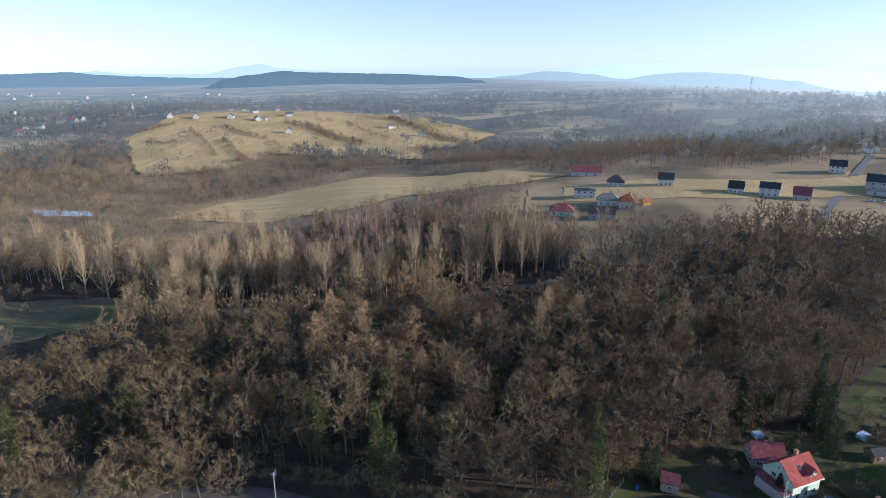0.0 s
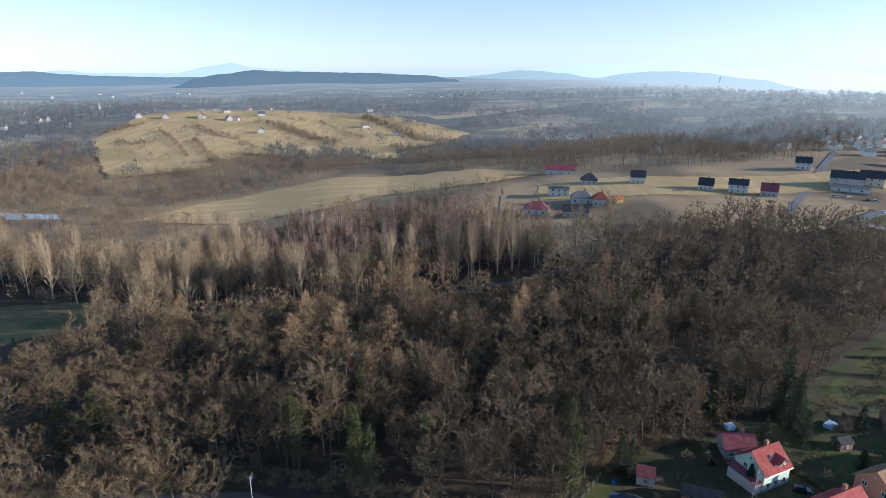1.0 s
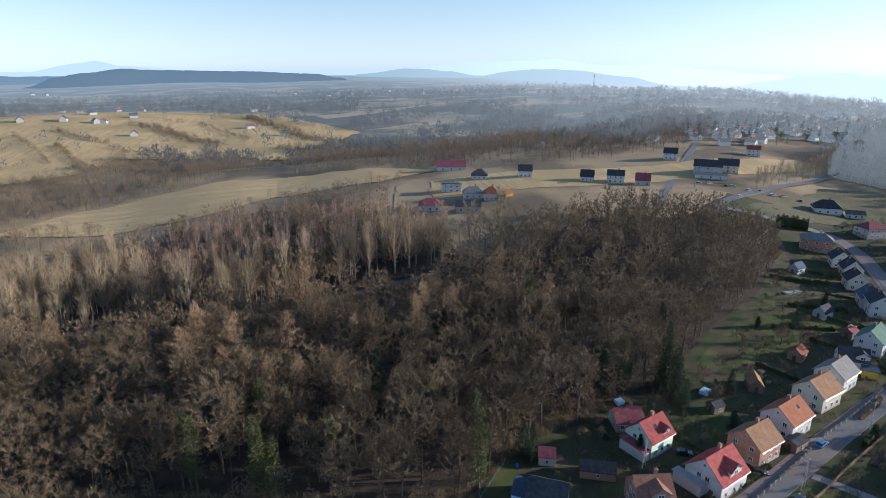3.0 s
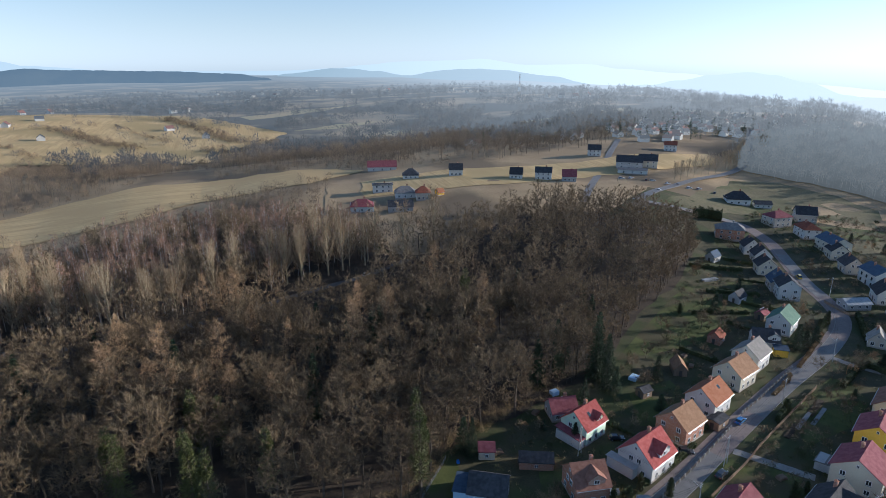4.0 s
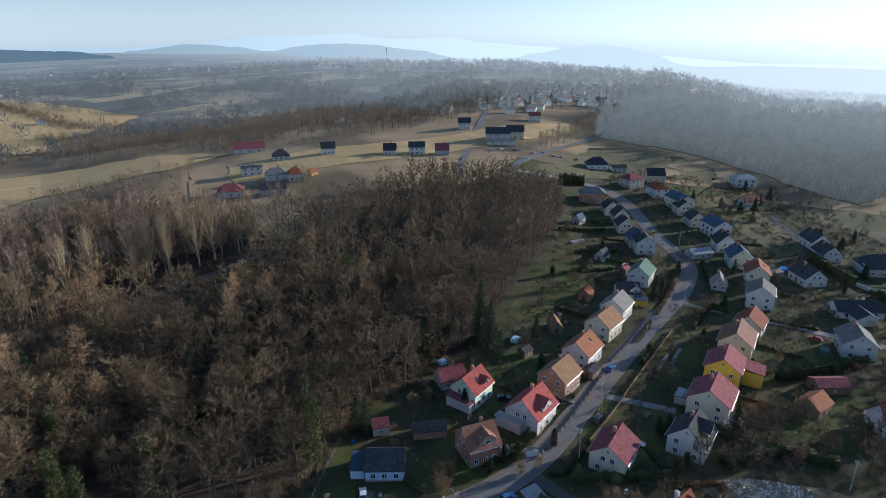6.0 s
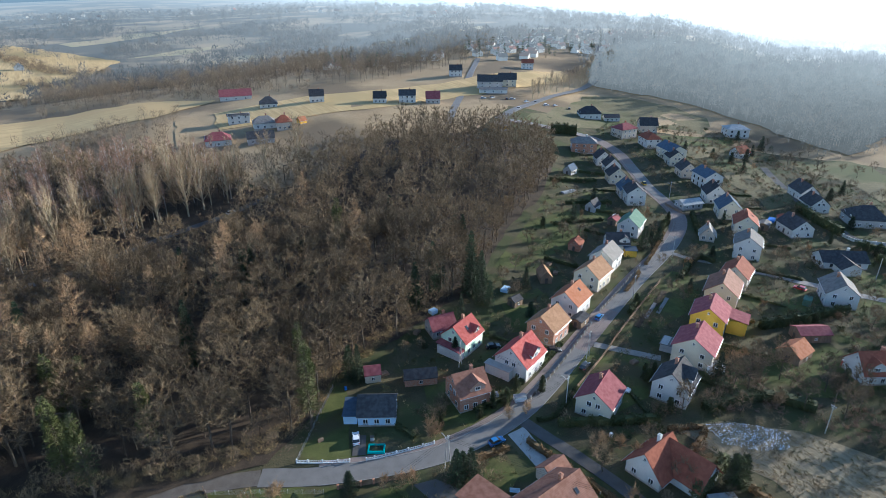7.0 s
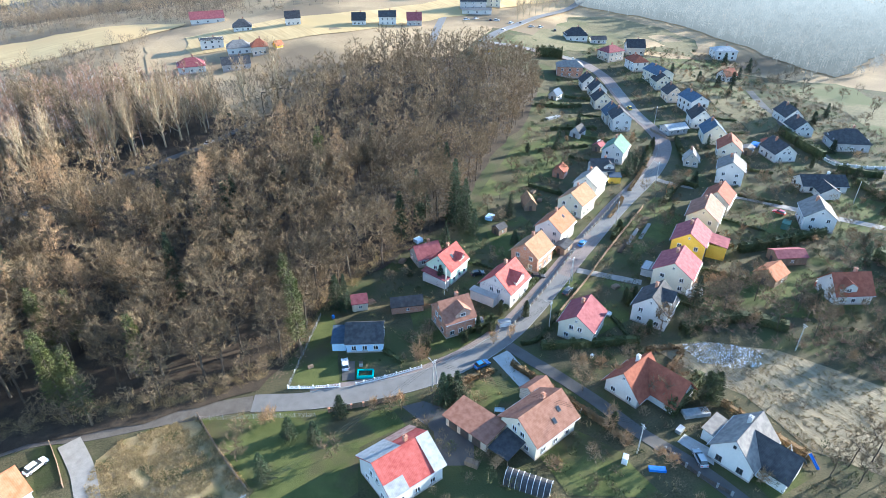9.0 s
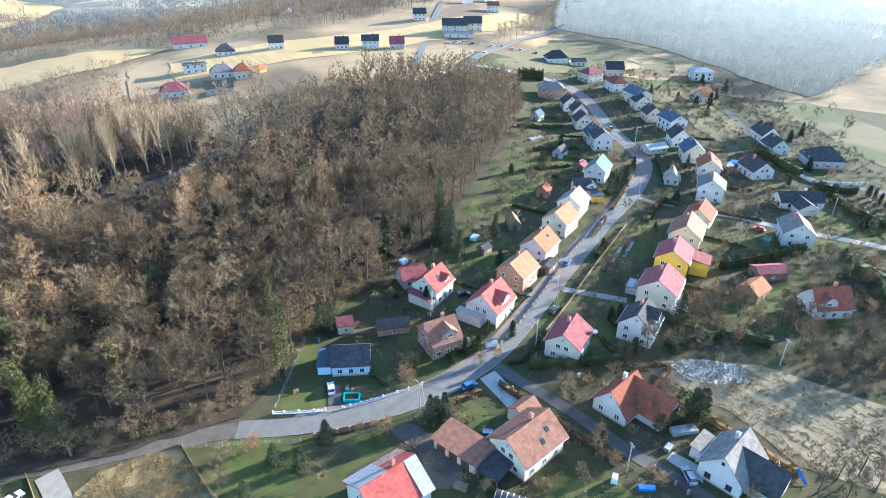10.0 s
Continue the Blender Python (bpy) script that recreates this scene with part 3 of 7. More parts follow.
FARROAD2 = [(205, 320), (211.4, 328.6), (249.1, 373.4), (302.9, 437.7), (362.5, 510.3)]
TRACK = [(-17.1, 118.4), (-15.9, 110.7), (-15.7, 104.0), (-16, 80)]

patch("forest_floor", FOREST, 0.22, M["litter"], "brown leaf litter on the forest floor", cell=9, wob=3)
patch("forest_floor", [(-130, 96), (-42, 104), (-36, 121), (-130, 121)], 0.05, M["litter"], "brown leaf litter under trees", cell=20, wob=2)
patch("meadow", MEADOW, 0.4, M["pasture"], "short grass meadow half in shade beside the wood", cell=9, wob=4)
patch("meadow", [(45, 345), (60, 420), (90, 470), (246, 425), (300, 400), (300, 360), (240, 318), (212, 300), (175, 316), (142, 304), (118, 284), (95, 266), (72, 276)], 0.3, M["heath"], "dry winter grass round the upper hamlet", cell=14, wob=3)
for nm, pl, lb in (
        ("hill_field", [(-424, 805), (-465, 1090), (-300, 1260), (-70, 1170), (80, 940), (-2, 699), (-63, 711), (-208, 725), (-218, 630), (-293, 573)], "wide dry grass field on the hillside"),
        ("middle_field", [(-200, 414), (-167, 475), (-72, 529), (58, 514), (101, 481), (51, 443), (-27, 445), (-57, 414), (-123, 400)], "tan stubble field beyond the wood"),
        ("upper_field", [(84, 426), (135, 432), (246, 420), (404, 432), (375, 393), (269, 374), (170, 367), (117, 376), (79, 385)], "dry stubble field on the upper ground"),
        ("east_field", [(248, 306), (354, 351), (393, 344), (405, 273), (369, 248), (331, 288), (252, 287)], "pale winter pasture by the road"),
        ("east_field", [(306, 238), (352, 229), (335, 186), (300, 146), (274, 143), (294, 178), (314, 207)], "bare pale field behind the houses"),
        ("east_field", [(369, 195), (402, 169), (366, 109), (311, 88), (325, 116), (353, 152), (352, 175)], "bare pale field along the lane")):
    patch(nm, pl, {"east_field": 0.15, "hill_field": 1.2}.get(nm, 0.55), M["pasture"] if nm == "east_field" else M["stubble"] if nm == "middle_field" else M["field"], lb, cell=25, wob=6)
patch("rough_grass", [(-16, 104), (-13, 110), (-8, 113), (7, 111), (9, 96), (11, 85), (0, 78), (-14, 84)], 0.04, M["rough"], "uncut dry yellow grass plot", cell=6, wob=0.6)
patch("fallow_plot", [(109, 70), (122, 64), (134, 52), (140, 37), (146, 20), (118, 14), (110, 30), (113, 47), (110, 56)], 0.05, M["plot"], "tussocky fallow plot with thawing snow", cell=6, wob=0.8)
for pl in ([(8, 110), (29, 98), (44, 88), (44, 83), (33, 83), (28, 74), (11, 70), (9, 96)], [(27, 108), (37, 102), (41, 110), (46, 119), (48, 129), (45, 129)],
           [(65, 116), (72, 115), (68, 102), (88, 100), (61, 95.5), (56, 97)], [(64, 86), (69, 85), (67, 78), (60, 74), (59, 80)], [(73, 62), (77, 52), (76, 40), (61, 50), (62, 61)],
           [(110, 110), (119, 104), (127, 92), (113, 81), (98, 81), (91, 86)], [(162, 76), (190, 69), (189, 50), (163, 48), (142, 63), (144, 71)],
           [(109, 139), (127, 142), (125, 129), (110, 122), (102, 124)], [(117, 158), (148, 180), (185, 204), (224, 204), (199, 177), (165, 163), (142, 159)],
           [(185, 101), (208, 95), (206, 85), (189, 82), (178, 90)], [(149, 117), (180, 127), (187, 116), (160, 104), (139, 101)], [(229, 91), (244, 83), (248, 65), (228, 58), (209, 77)],
           [(320, 262), (392, 238), (360, 225), (322, 240)], [(96, 46), (106, 42), (104, 26), (92, 28)]):
    patch("lawn", pl, 0.06, M["lawn"], "short green garden lawn with worn patches", cell=8, wob=0.8)
patch("driveway", [(38.5, 103), (41.2, 101.6), (44.2, 107.5), (41.5, 109)], 0.08, M["asphalt_dark"], "dark paved drive beside the bungalow", "driveway", cell=4)
patch("driveway", [(73, 89.5), (78, 89.6), (76.5, 78), (72, 78)], 0.08, M["concrete"], "pale concrete yard behind a gate", "driveway", cell=4)
patch("driveway", [(89, 47), (92, 47.5), (93.5, 41), (90, 39)], 0.08, M["concrete"], "pale concrete yard by the garage", "driveway", cell=4)
patch("driveway", [(46, 88), (51, 86.8), (57, 76), (50, 66), (44, 70), (48, 78)], 0.08, M["asphalt_dark"], "dark paved farm yard", "driveway", cell=4)
patch("frozen_pond", [(-313, 443), (-262, 438), (-253, 424), (-289, 424)], 0.25, M["ice"], "thawing pond among reeds", "water", cell=12, wob=4)


# ---- roads ----
road_line = smooth_line(ROAD)
cut = int(np.argmin(np.hypot(road_line[:, 0] - 19.5, road_line[:, 1] - 107)))
strip("road", road_line[cut:], 2.7, 2.7, 0.10, M["asphalt"], "worn grey asphalt village street", "road")
strip("dirt_road", road_line[:cut + 1], 2.3, 2.3, 0.085, M["mud"], "muddy brown old road along the wood", "road")
strip("pavement", road_line[cut + 4:], 4.5, 2.85, 0.07, M["paver"], "pinkish paved strip beside the street", "pavement")
for a, b in ((2.85, -2.7), (-2.7, 2.85)):
    strip("kerb", road_line[cut + 4:], a, b, 0.17, M["kerb"], "low concrete kerb", "kerb")
strip("lane", smooth_line(LANE), 1.7, 1.7, 0.09, M["asphalt_dark"], "narrow dark asphalt lane", "road")
strip("lane", smooth_line(LANES_EAST), 2.0, 2.0, 0.10, M["asphalt_dark"], "narrow lane between the gardens", "road")
strip("lane", smooth_line(LANE_MID), 1.8, 1.8, 0.10, M["gravel"], "pale gravel lane between gardens", "road")
strip("lane", smooth_line([(119, 106.5), (123.8, 99.7), (130, 91)]), 1.4, 1.4, 0.09, M["gravel"], "short pale gravel drive", "road")
strip("lane", smooth_line([(192.5, 138), (195.0, 130.1), (199, 123)]), 1.4, 1.4, 0.09, M["gravel"], "short pale gravel drive", "road")
strip("lane", smooth_line(TRACK), 2.2, 2.2, 0.09, M["gravel"], "muddy pale gravel track", "road")
strip("main_road", smooth_line(FARROAD, 8), 3.2, 3.2, 0.35, M["asphalt"], "grey asphalt main road", "road")
strip("main_road", smooth_line(FARROAD2, 8), 2.6, 2.6, 0.35, M["asphalt"], "straight pale road over the rise", "road")
wood_line = smooth_line(WOODROAD, 8)
strip("wood_road", wood_line, 1.9, 1.9, 0.34, M["asphalt_dark"], "shaded road through the wood", "road")


# ---- trees ----
def limb_points(rng, start, heading, length, rise, bends=3):
    pts, d = [Vector(start)], Vector(heading).normalized()
    for _ in range(bends):
        d = (d + Vector((rng.uniform(-.25, .25), rng.uniform(-.25, .25), rise * rng.uniform(0.3, 1.2)))).normalized()
        pts.append(pts[-1] + d * length / bends)
    return pts


def twig(buf, p, d, length, width, rng):
    side = d.cross(Vector((rng.uniform(-1, 1), rng.uniform(-1, 1), rng.uniform(-1, 1)))).normalized() * width
    q = p + d * length
    k = len(buf.v)
    buf.v += [tuple(p - side), tuple(p + side), tuple(q)]
    buf.f.append((k, k + 1, k + 2))


def broadleaf(seed, height, spread, limbs, subs, twigs, width, upright=0.35, bare=0.35, low=False, straight=0.0):
    """A bare tree: trunk with limbs, and a crown of branches and twigs."""
    rng = random.Random(seed)
    trunk, crown = Buf(), Buf()
    sides = 3 if low else 6
    base, r = Vector((0, 0, -0.4)), height * (0.014 - 0.006 * straight)
    spine = [base]
    n = (1 if limbs < 9 else 3) if low else 5
    for k in range(1, n + 1):
        w = 0.0 if k == n else (1 - straight) * 0.35
        spine.append(Vector((rng.uniform(-w, w), rng.uniform(-w, w), height * 0.92 * k / n)))
    for k in range(n):
        trunk.tube(spine[k], spine[k + 1], r * (1 - k / n * 0.85), r * (1 - (k + 1) / n * 0.85), sides)
    for i in range(limbs):
        u = bare + (1 - bare) * (i + rng.random()) / limbs
        h = height * 0.92 * u
        p = Vector((0, 0, h))
        a = i * 2.4 + rng.uniform(-.4, .4)
        shape = math.sin(math.pi * min(1, 0.22 + 0.72 * (u - bare) / (1 - bare))) ** 0.7
        reach = spread * shape * rng.uniform(0.75, 1.1)
        pts = limb_points(rng, p, (math.cos(a), math.sin(a), upright + 0.4 * u), reach * 1.15, upright * 0.6, 2 if low else 3)
        if not low:
            for k in range(len(pts) - 1):
                trunk.tube(pts[k], pts[k + 1], r * (0.36 - 0.1 * k), r * (0.26 - 0.1 * k), 3)
        elif i % 2 == 0 and limbs > 8:
            trunk.tube(pts[0], pts[-1], r * 0.35, r * 0.1, 3)
        for j in range(subs):
            s = rng.uniform(0.25, 1.0) * (len(pts) - 1)
            q = pts[int(min(s, len(pts) - 1.01))].lerp(pts[int(min(s, len(pts) - 1.01)) + 1], s % 1 if s < len(pts) - 1 else 1)
            out = (q - p).normalized()
            d = (out * 0.6 + Vector((rng.gauss(0, .7), rng.gauss(0, .7), rng.gauss(upright, .5)))).normalized()
            bl = reach * rng.uniform(0.3, 0.55) + 0.4
            e = q + d * bl
            if not low:
                crown.tube(q, e, min(0.05, width), min(0.05, width) * 0.5, 3)
            for _ in range(twigs):
                f = rng.uniform(0.1, 1.0)
                td = (d * 0.7 + Vector((rng.gauss(0, .65), rng.gauss(0, .65), rng.gauss(0.25, .55)))).normalized()
                twig(crown, q + d * bl * f, td, rng.uniform(0.5, 1.25) * (1.5 if low else 1.0), width * rng.uniform(0.4, 0.75), rng)
    return trunk, crown


def conifer(seed, height, spread, whorls, arms, needles, droop=-0.15, bare=0.08, width=0.16, power=0.85, low=False):
    """A spruce, larch or pine: straight trunk, whorls of arms and many small sprays."""
    rng = random.Random(seed)
    trunk, crown = Buf(), Buf()
    trunk.tube((0, 0, -0.4), (0, 0, height), height * 0.013, 0.03, 3 if low else 6)
    for i in range(whorls):
        u = bare + (1 - bare) * (i + rng.random() * 0.6) / whorls
        reach = spread * (1 - u) ** power * rng.uniform(0.8, 1.1) + 0.25
        for j in range(arms):
            a = 6.2832 * j / arms + i * 0.9 + rng.uniform(-.25, .25)
            d = Vector((math.cos(a), math.sin(a), droop + 0.45 * u)).normalized()
            p, ln = Vector((0, 0, u * height)), reach * rng.uniform(0.8, 1.15)
            if not low:
                trunk.tube(p, p + d * ln, 0.05, 0.015, 3)
            for k in range(needles):
                f = (k + rng.random()) / needles
                c = p + d * ln * f
                td = (d * 0.7 + Vector((rng.gauss(0, .6), rng.gauss(0, .6), rng.gauss(-0.2, .3)))).normalized()
                twig(crown, c, td, rng.uniform(0.5, 1.0) * (0.35 + reach * 0.2), width * rng.uniform(0.7, 1.3), rng)
    return trunk, crown


def puff(buf, rng, n, c, rx, rz, length, width, low_cut=-0.7):
    """Twigs over and within a domed crown."""
    for _ in range(n):
        d = Vector((rng.gauss(0, 1), rng.gauss(0, 1), rng.gauss(0.25, 1))).normalized()
        if d.z < low_cut:
            d.z = -d.z
        f = rng.uniform(0.35, 1.0) ** 0.6 * (1 + 0.16 * math.sin(5 * d.x + c.z) * math.sin(4 * d.y + 1))
        p = c + Vector((d.x * rx * f, d.y * rx * f, d.z * rz * f))
        td = (d * 0.7 + Vector((rng.gauss(0, .4), rng.gauss(0, .4), rng.uniform(0.2, 0.9)))).normalized()
        twig(buf, p - td * length * 0.4, td, length * rng.uniform(0.6, 1.2), width * rng.uniform(0.6, 1.1), rng)


def puff_tree(seed, height, spread, n, width, bare=0.25, length=1.5, limbs=4):
    """A far bare tree: thin trunk, a few limbs and a domed crown of twigs."""
    rng = random.Random(seed)
    trunk, crown = Buf(), Buf()
    trunk.tube((0, 0, -0.4), (0, 0, height * 0.8), height * 0.011, 0.03, 3)
    for i in range(limbs):
        a = i * 2.4 + rng.random()
        trunk.tube((0, 0, height * (bare + 0.1 + 0.3 * i / max(1, limbs))), (math.cos(a) * spread * 0.7, math.sin(a) * spread * 0.7, height * (0.6 + 0.3 * i / max(1, limbs))), height * 0.005, 0.03, 3)
    lobes = max(1, min(3, n // 60))
    for k in range(lobes):
        a = rng.uniform(0, 6.28)
        o = Vector((math.cos(a), math.sin(a), rng.uniform(-0.5, 0.5))) * spread * (0.32 if lobes > 1 else 0)
        mid = height * (1 + bare) / 2
        puff(crown, rng, n // lobes, Vector((0, 0, mid)) + o, spread * (0.78 if lobes > 1 else 1), height * (1 - bare) / 2 * (0.9 if lobes > 1 else 1), length, width)
    return trunk, crown


def oak_form(seed, height, spread, ends=165, twigs=15, width=0.06, bare=0.36, thin=2, sides=6):
    """A bare broadleaf tree: limbs fork from the trunk towards a lobed dome, and carry sprays of fine twigs."""
    rng = random.Random(seed)
    trunk, crown = Buf(), Buf()
    lean = Vector((rng.uniform(-.06, .06), rng.uniform(-.06, .06), 1))
    nodes, up = [], []
    for k in range(6):
        nodes.append(lean * (height * (bare + 0.2) * k / 5 - (0.4 if k == 0 else 0)) + Vector((rng.gauss(0, .12), rng.gauss(0, .12), 0)))
        up.append(k - 1)
    mid, rz = Vector((0, 0, height * (0.5 + bare / 2))), height * (1 - bare) / 2
    lobe = [(rng.uniform(0, 6.28), rng.uniform(0.8, 1.15)) for _ in range(5)]
    goals = []
    while len(goals) < ends:
        d = Vector((rng.gauss(0, 1), rng.gauss(0, 1), rng.gauss(0.2, 0.9))).normalized()
        bearing = math.atan2(d.y, d.x)
        out = sum(w * max(0.0, math.cos(bearing - a)) ** 3 for a, w in lobe) / 1.6
        f = rng.uniform(0.06, 1.0) ** 0.32 * (0.78 + 0.3 * min(out, 1.2))
        low = 1.0 if d.z > 0 else 0.85
        goals.append(mid + Vector((d.x * spread * f, d.y * spread * f, d.z * rz * f * low)))
    start = lean * height * bare
    goals.sort(key=lambda g: (g - start).length)
    for g in goals:
        best = min(range(2, len(nodes)), key=lambda i: (nodes[i] - g).length + 0.7 * max(0.0, nodes[i].z - g.z + 0.3))
        p = nodes[best]
        bend = p.lerp(g, 0.5) + Vector((rng.gauss(0, .12), rng.gauss(0, .12), 0.06 * (g - p).length))
        nodes += [bend, g]
        up += [best, len(nodes) - 2]
    load = [0] * len(nodes)
    for i in range(len(nodes) - 1, 0, -1):
        load[i] += 1 if i % 2 else 0
        load[up[i]] += max(load[i], 1)
    big = height * 0.0115
    for i in range(1, len(nodes)):
        r0 = big * (max(1, load[i]) / max(load[1], 1)) ** 0.5
        if i < 6 or load[i] > thin:
            trunk.tube(nodes[up[i]], nodes[i], r0 * (1.15 if i < 6 else 1.0), r0 * 0.86, sides if i < 6 else 3)
        elif thin < 4:
            crown.tube(nodes[up[i]], nodes[i], max(0.022, r0 * 0.75), 0.015, 3)
        if i >= 6 and i % 2:
            p, q = nodes[up[up[i]]], nodes[i]
            d = (q - p).normalized()
            out = (q - mid).normalized()
            for _ in range(twigs):
                f = rng.uniform(-0.1, 1.05)
                td = (d * 0.55 + out * 0.45 + Vector((rng.gauss(0, .5), rng.gauss(0, .5), rng.gauss(0.28, .42)))).normalized()
                twig(crown, p.lerp(q, f), td, rng.uniform(0.7, 2.1), width * rng.uniform(0.5, 1.0), rng)
    return trunk, crown


def larch_form(seed, height, spread):
    """A larch in winter: straight trunk and a soft rounded crown of fine orange twigs."""
    t, c = broadleaf(seed, height, spread * 0.9, 22, 5, 9, 0.05, 0.15, 0.3, straight=0.8)
    rng = random.Random(seed + 400)
    for k in range(9):
        u = 0.36 + 0.6 * k / 8
        r = spread * (1.1 - u) ** 0.55 * rng.uniform(0.75, 1.0)
        a = rng.uniform(0, 6.28)
        puff(c, rng, 130, Vector((math.cos(a) * r * 0.45, math.sin(a) * r * 0.45, height * u)), r * 0.75, height * 0.085, 0.9, 0.055)
    return t, c


def poplar_form(seed, height):
    """A tall bare poplar: pale limbs that fan out and curve up, with a veil of twigs."""
    rng = random.Random(seed)
    trunk, crown = Buf(), Buf()
    trunk.tube((0, 0, -0.4), (0.15, 0.1, height * 0.5), 0.36, 0.22, 6)
    trunk.tube((0.15, 0.1, height * 0.5), (0.0, 0.2, height * 0.95), 0.22, 0.04, 5)
    for i in range(20):
        u = 0.14 + 0.62 * (i + rng.random()) / 20
        a, reach = i * 2.4 + rng.uniform(-.4, .4), rng.uniform(3.4, 5.6) * (1.15 - u)
        p = Vector((0.1, 0.1, height * u))
        top = min(height * 1.0, height * (u + rng.uniform(0.28, 0.42)))
        q = p + Vector((math.cos(a) * reach * 0.62, math.sin(a) * reach * 0.62, (top - p.z) * 0.38))
        e = Vector((math.cos(a) * reach, math.sin(a) * reach, top))
        trunk.tube(p, q, 0.15, 0.10, 4)
        trunk.tube(q, e, 0.10, 0.03, 3)
        for j in range(16):
            f = rng.uniform(0.1, 1.0)
            s = q.lerp(e, f) if j % 3 else p.lerp(q, 0.5 + 0.5 * f)
            d = Vector((math.cos(a) * 0.25 + rng.gauss(0, .45), math.sin(a) * 0.25 + rng.gauss(0, .45), 0.9)).normalized()
            ln = rng.uniform(1.2, 2.8)
            crown.tube(s, s + d * ln, 0.035, 0.012, 3)
            for _ in range(9):
                td = (d + Vector((rng.gauss(0, .5), rng.gauss(0, .5), rng.gauss(0.1, .3)))).normalized()
                twig(crown, s + d * ln * rng.uniform(0.15, 1.0), td, rng.uniform(0.5, 1.2), 0.035, rng)
    return trunk, crown


def yew_form(seed, height):
    """A conifer with a loose, uneven yellow-green crown."""
    t, c = conifer(seed, height, 2.5, 24, 6, 9, -0.05, 0.22, 0.10, 0.5)
    rng = random.Random(seed + 70)
    for k in range(7):
        a, u = rng.uniform(0, 6.28), rng.uniform(0.35, 0.92)
        r = 2.3 * (1.15 - u) ** 0.6
        puff(c, rng, 110, Vector((math.cos(a) * r * 0.8, math.sin(a) * r * 0.8, height * u)), r * 0.6, 1.2, 0.7, 0.085)
    return t, c


KINDS = {}


def kind_of_tree(key, makers, bark, leaf, label, category):
    forms = []
    for t, c in makers:
        forms.append((t.mesh("trunk", bark), c.mesh("crown", leaf)))
    KINDS[key] = (forms, label, category)


kind_of_tree("oak", [oak_form(k, 21 + 1.1 * (k % 4), 4.8 + 0.75 * (k % 4), bare=0.34 + 0.05 * (k % 3)) for k in range(9)], M["bark"], M["twig"], "bare grey-brown broadleaf tree in the wood", "tree")
kind_of_tree("birch", [broadleaf(40 + k, 19 + k, 2.7, 18, 5, 13, 0.045, 0.5, 0.22, straight=0.6) for k in range(3)], M["birch_bark"], M["birch_twig"], "slender bare birch with white trunk", "tree")
kind_of_tree("poplar", [poplar_form(60 + k, 24 + k) for k in range(4)], M["poplar_bark"], M["poplar_twig"], "tall bare poplar with pale upright branches", "tree")
kind_of_tree("larch", [larch_form(80 + k, 21 + k, 4.0 + 0.5 * (k % 2)) for k in range(4)], M["bark"], M["larch_twig"], "larch with orange-brown winter twigs", "tree")
kind_of_tree("spruce", [conifer(100 + k, 17 + 2 * k, 3.8, 36, 9, 12, -0.25, 0.05, 0.11) for k in range(3)], M["bark"], M["needle"], "dark green spruce among bare trees", "tree")
kind_of_tree("pine", [yew_form(120 + k, 19 + k) for k in range(3)], M["bark"], M["pine"], "tall yellow-green conifer with uneven crown", "tree")
kind_of_tree("fruit", [oak_form(140 + k, 5.5 + k, 2.5, 45, 12, 0.032, 0.22, 2, 4) for k in range(3)], M["bark"], M["twig"], "small bare fruit tree in a garden", "tree")
kind_of_tree("bush", [broadleaf(160 + k, 3.0, 1.8, 12, 5, 12, 0.035, 0.6, 0.05) for k in range(2)], M["bark"], M["larch_twig"], "leafless brown garden shrub", "shrub")
kind_of_tree("thuja", [conifer(180 + k, 4.5 + k, 1.1, 24, 8, 8, 0.5, 0.02, 0.07, 0.55) for k in range(2)], M["bark"], M["hedge"], "narrow evergreen thuja in a garden", "tree")
kind_of_tree("garden_spruce", [conifer(190 + k, 6.5 + 2 * k, 2.1, 26, 9, 10, -0.15, 0.03, 0.075) for k in range(2)], M["bark"], M["needle"], "dense green garden spruce", "tree")
tree_rng = random.Random(5)


def tree(key, x, y, size=1.0, group=""):
    forms, label, category = KINDS[key]
    t, c = forms[tree_rng.randrange(len(forms))]
    names = {"oak": "broadleaf_tree", "birch": "birch_tree", "poplar": "poplar_tree", "larch": "larch_tree", "spruce": "spruce_tree", "pine": "pine_tree",
             "fruit": "fruit_tree", "bush": "shrub", "thuja": "thuja_tree", "garden_spruce": "spruce_tree"}
    ob = new(names[key])
    s = size * tree_rng.uniform(0.88, 1.12)
    ob.matrix_basis = pose(x, y, float(land(x, y)), 0, 0, tree_rng.uniform(0, 360)) @ Matrix.Diagonal((s * tree_rng.uniform(0.92, 1.1), s, s, 1))
    tagged(ob, label, category, group)
    link("trunk", t, ob)
    link("crown", c, ob)
    return ob


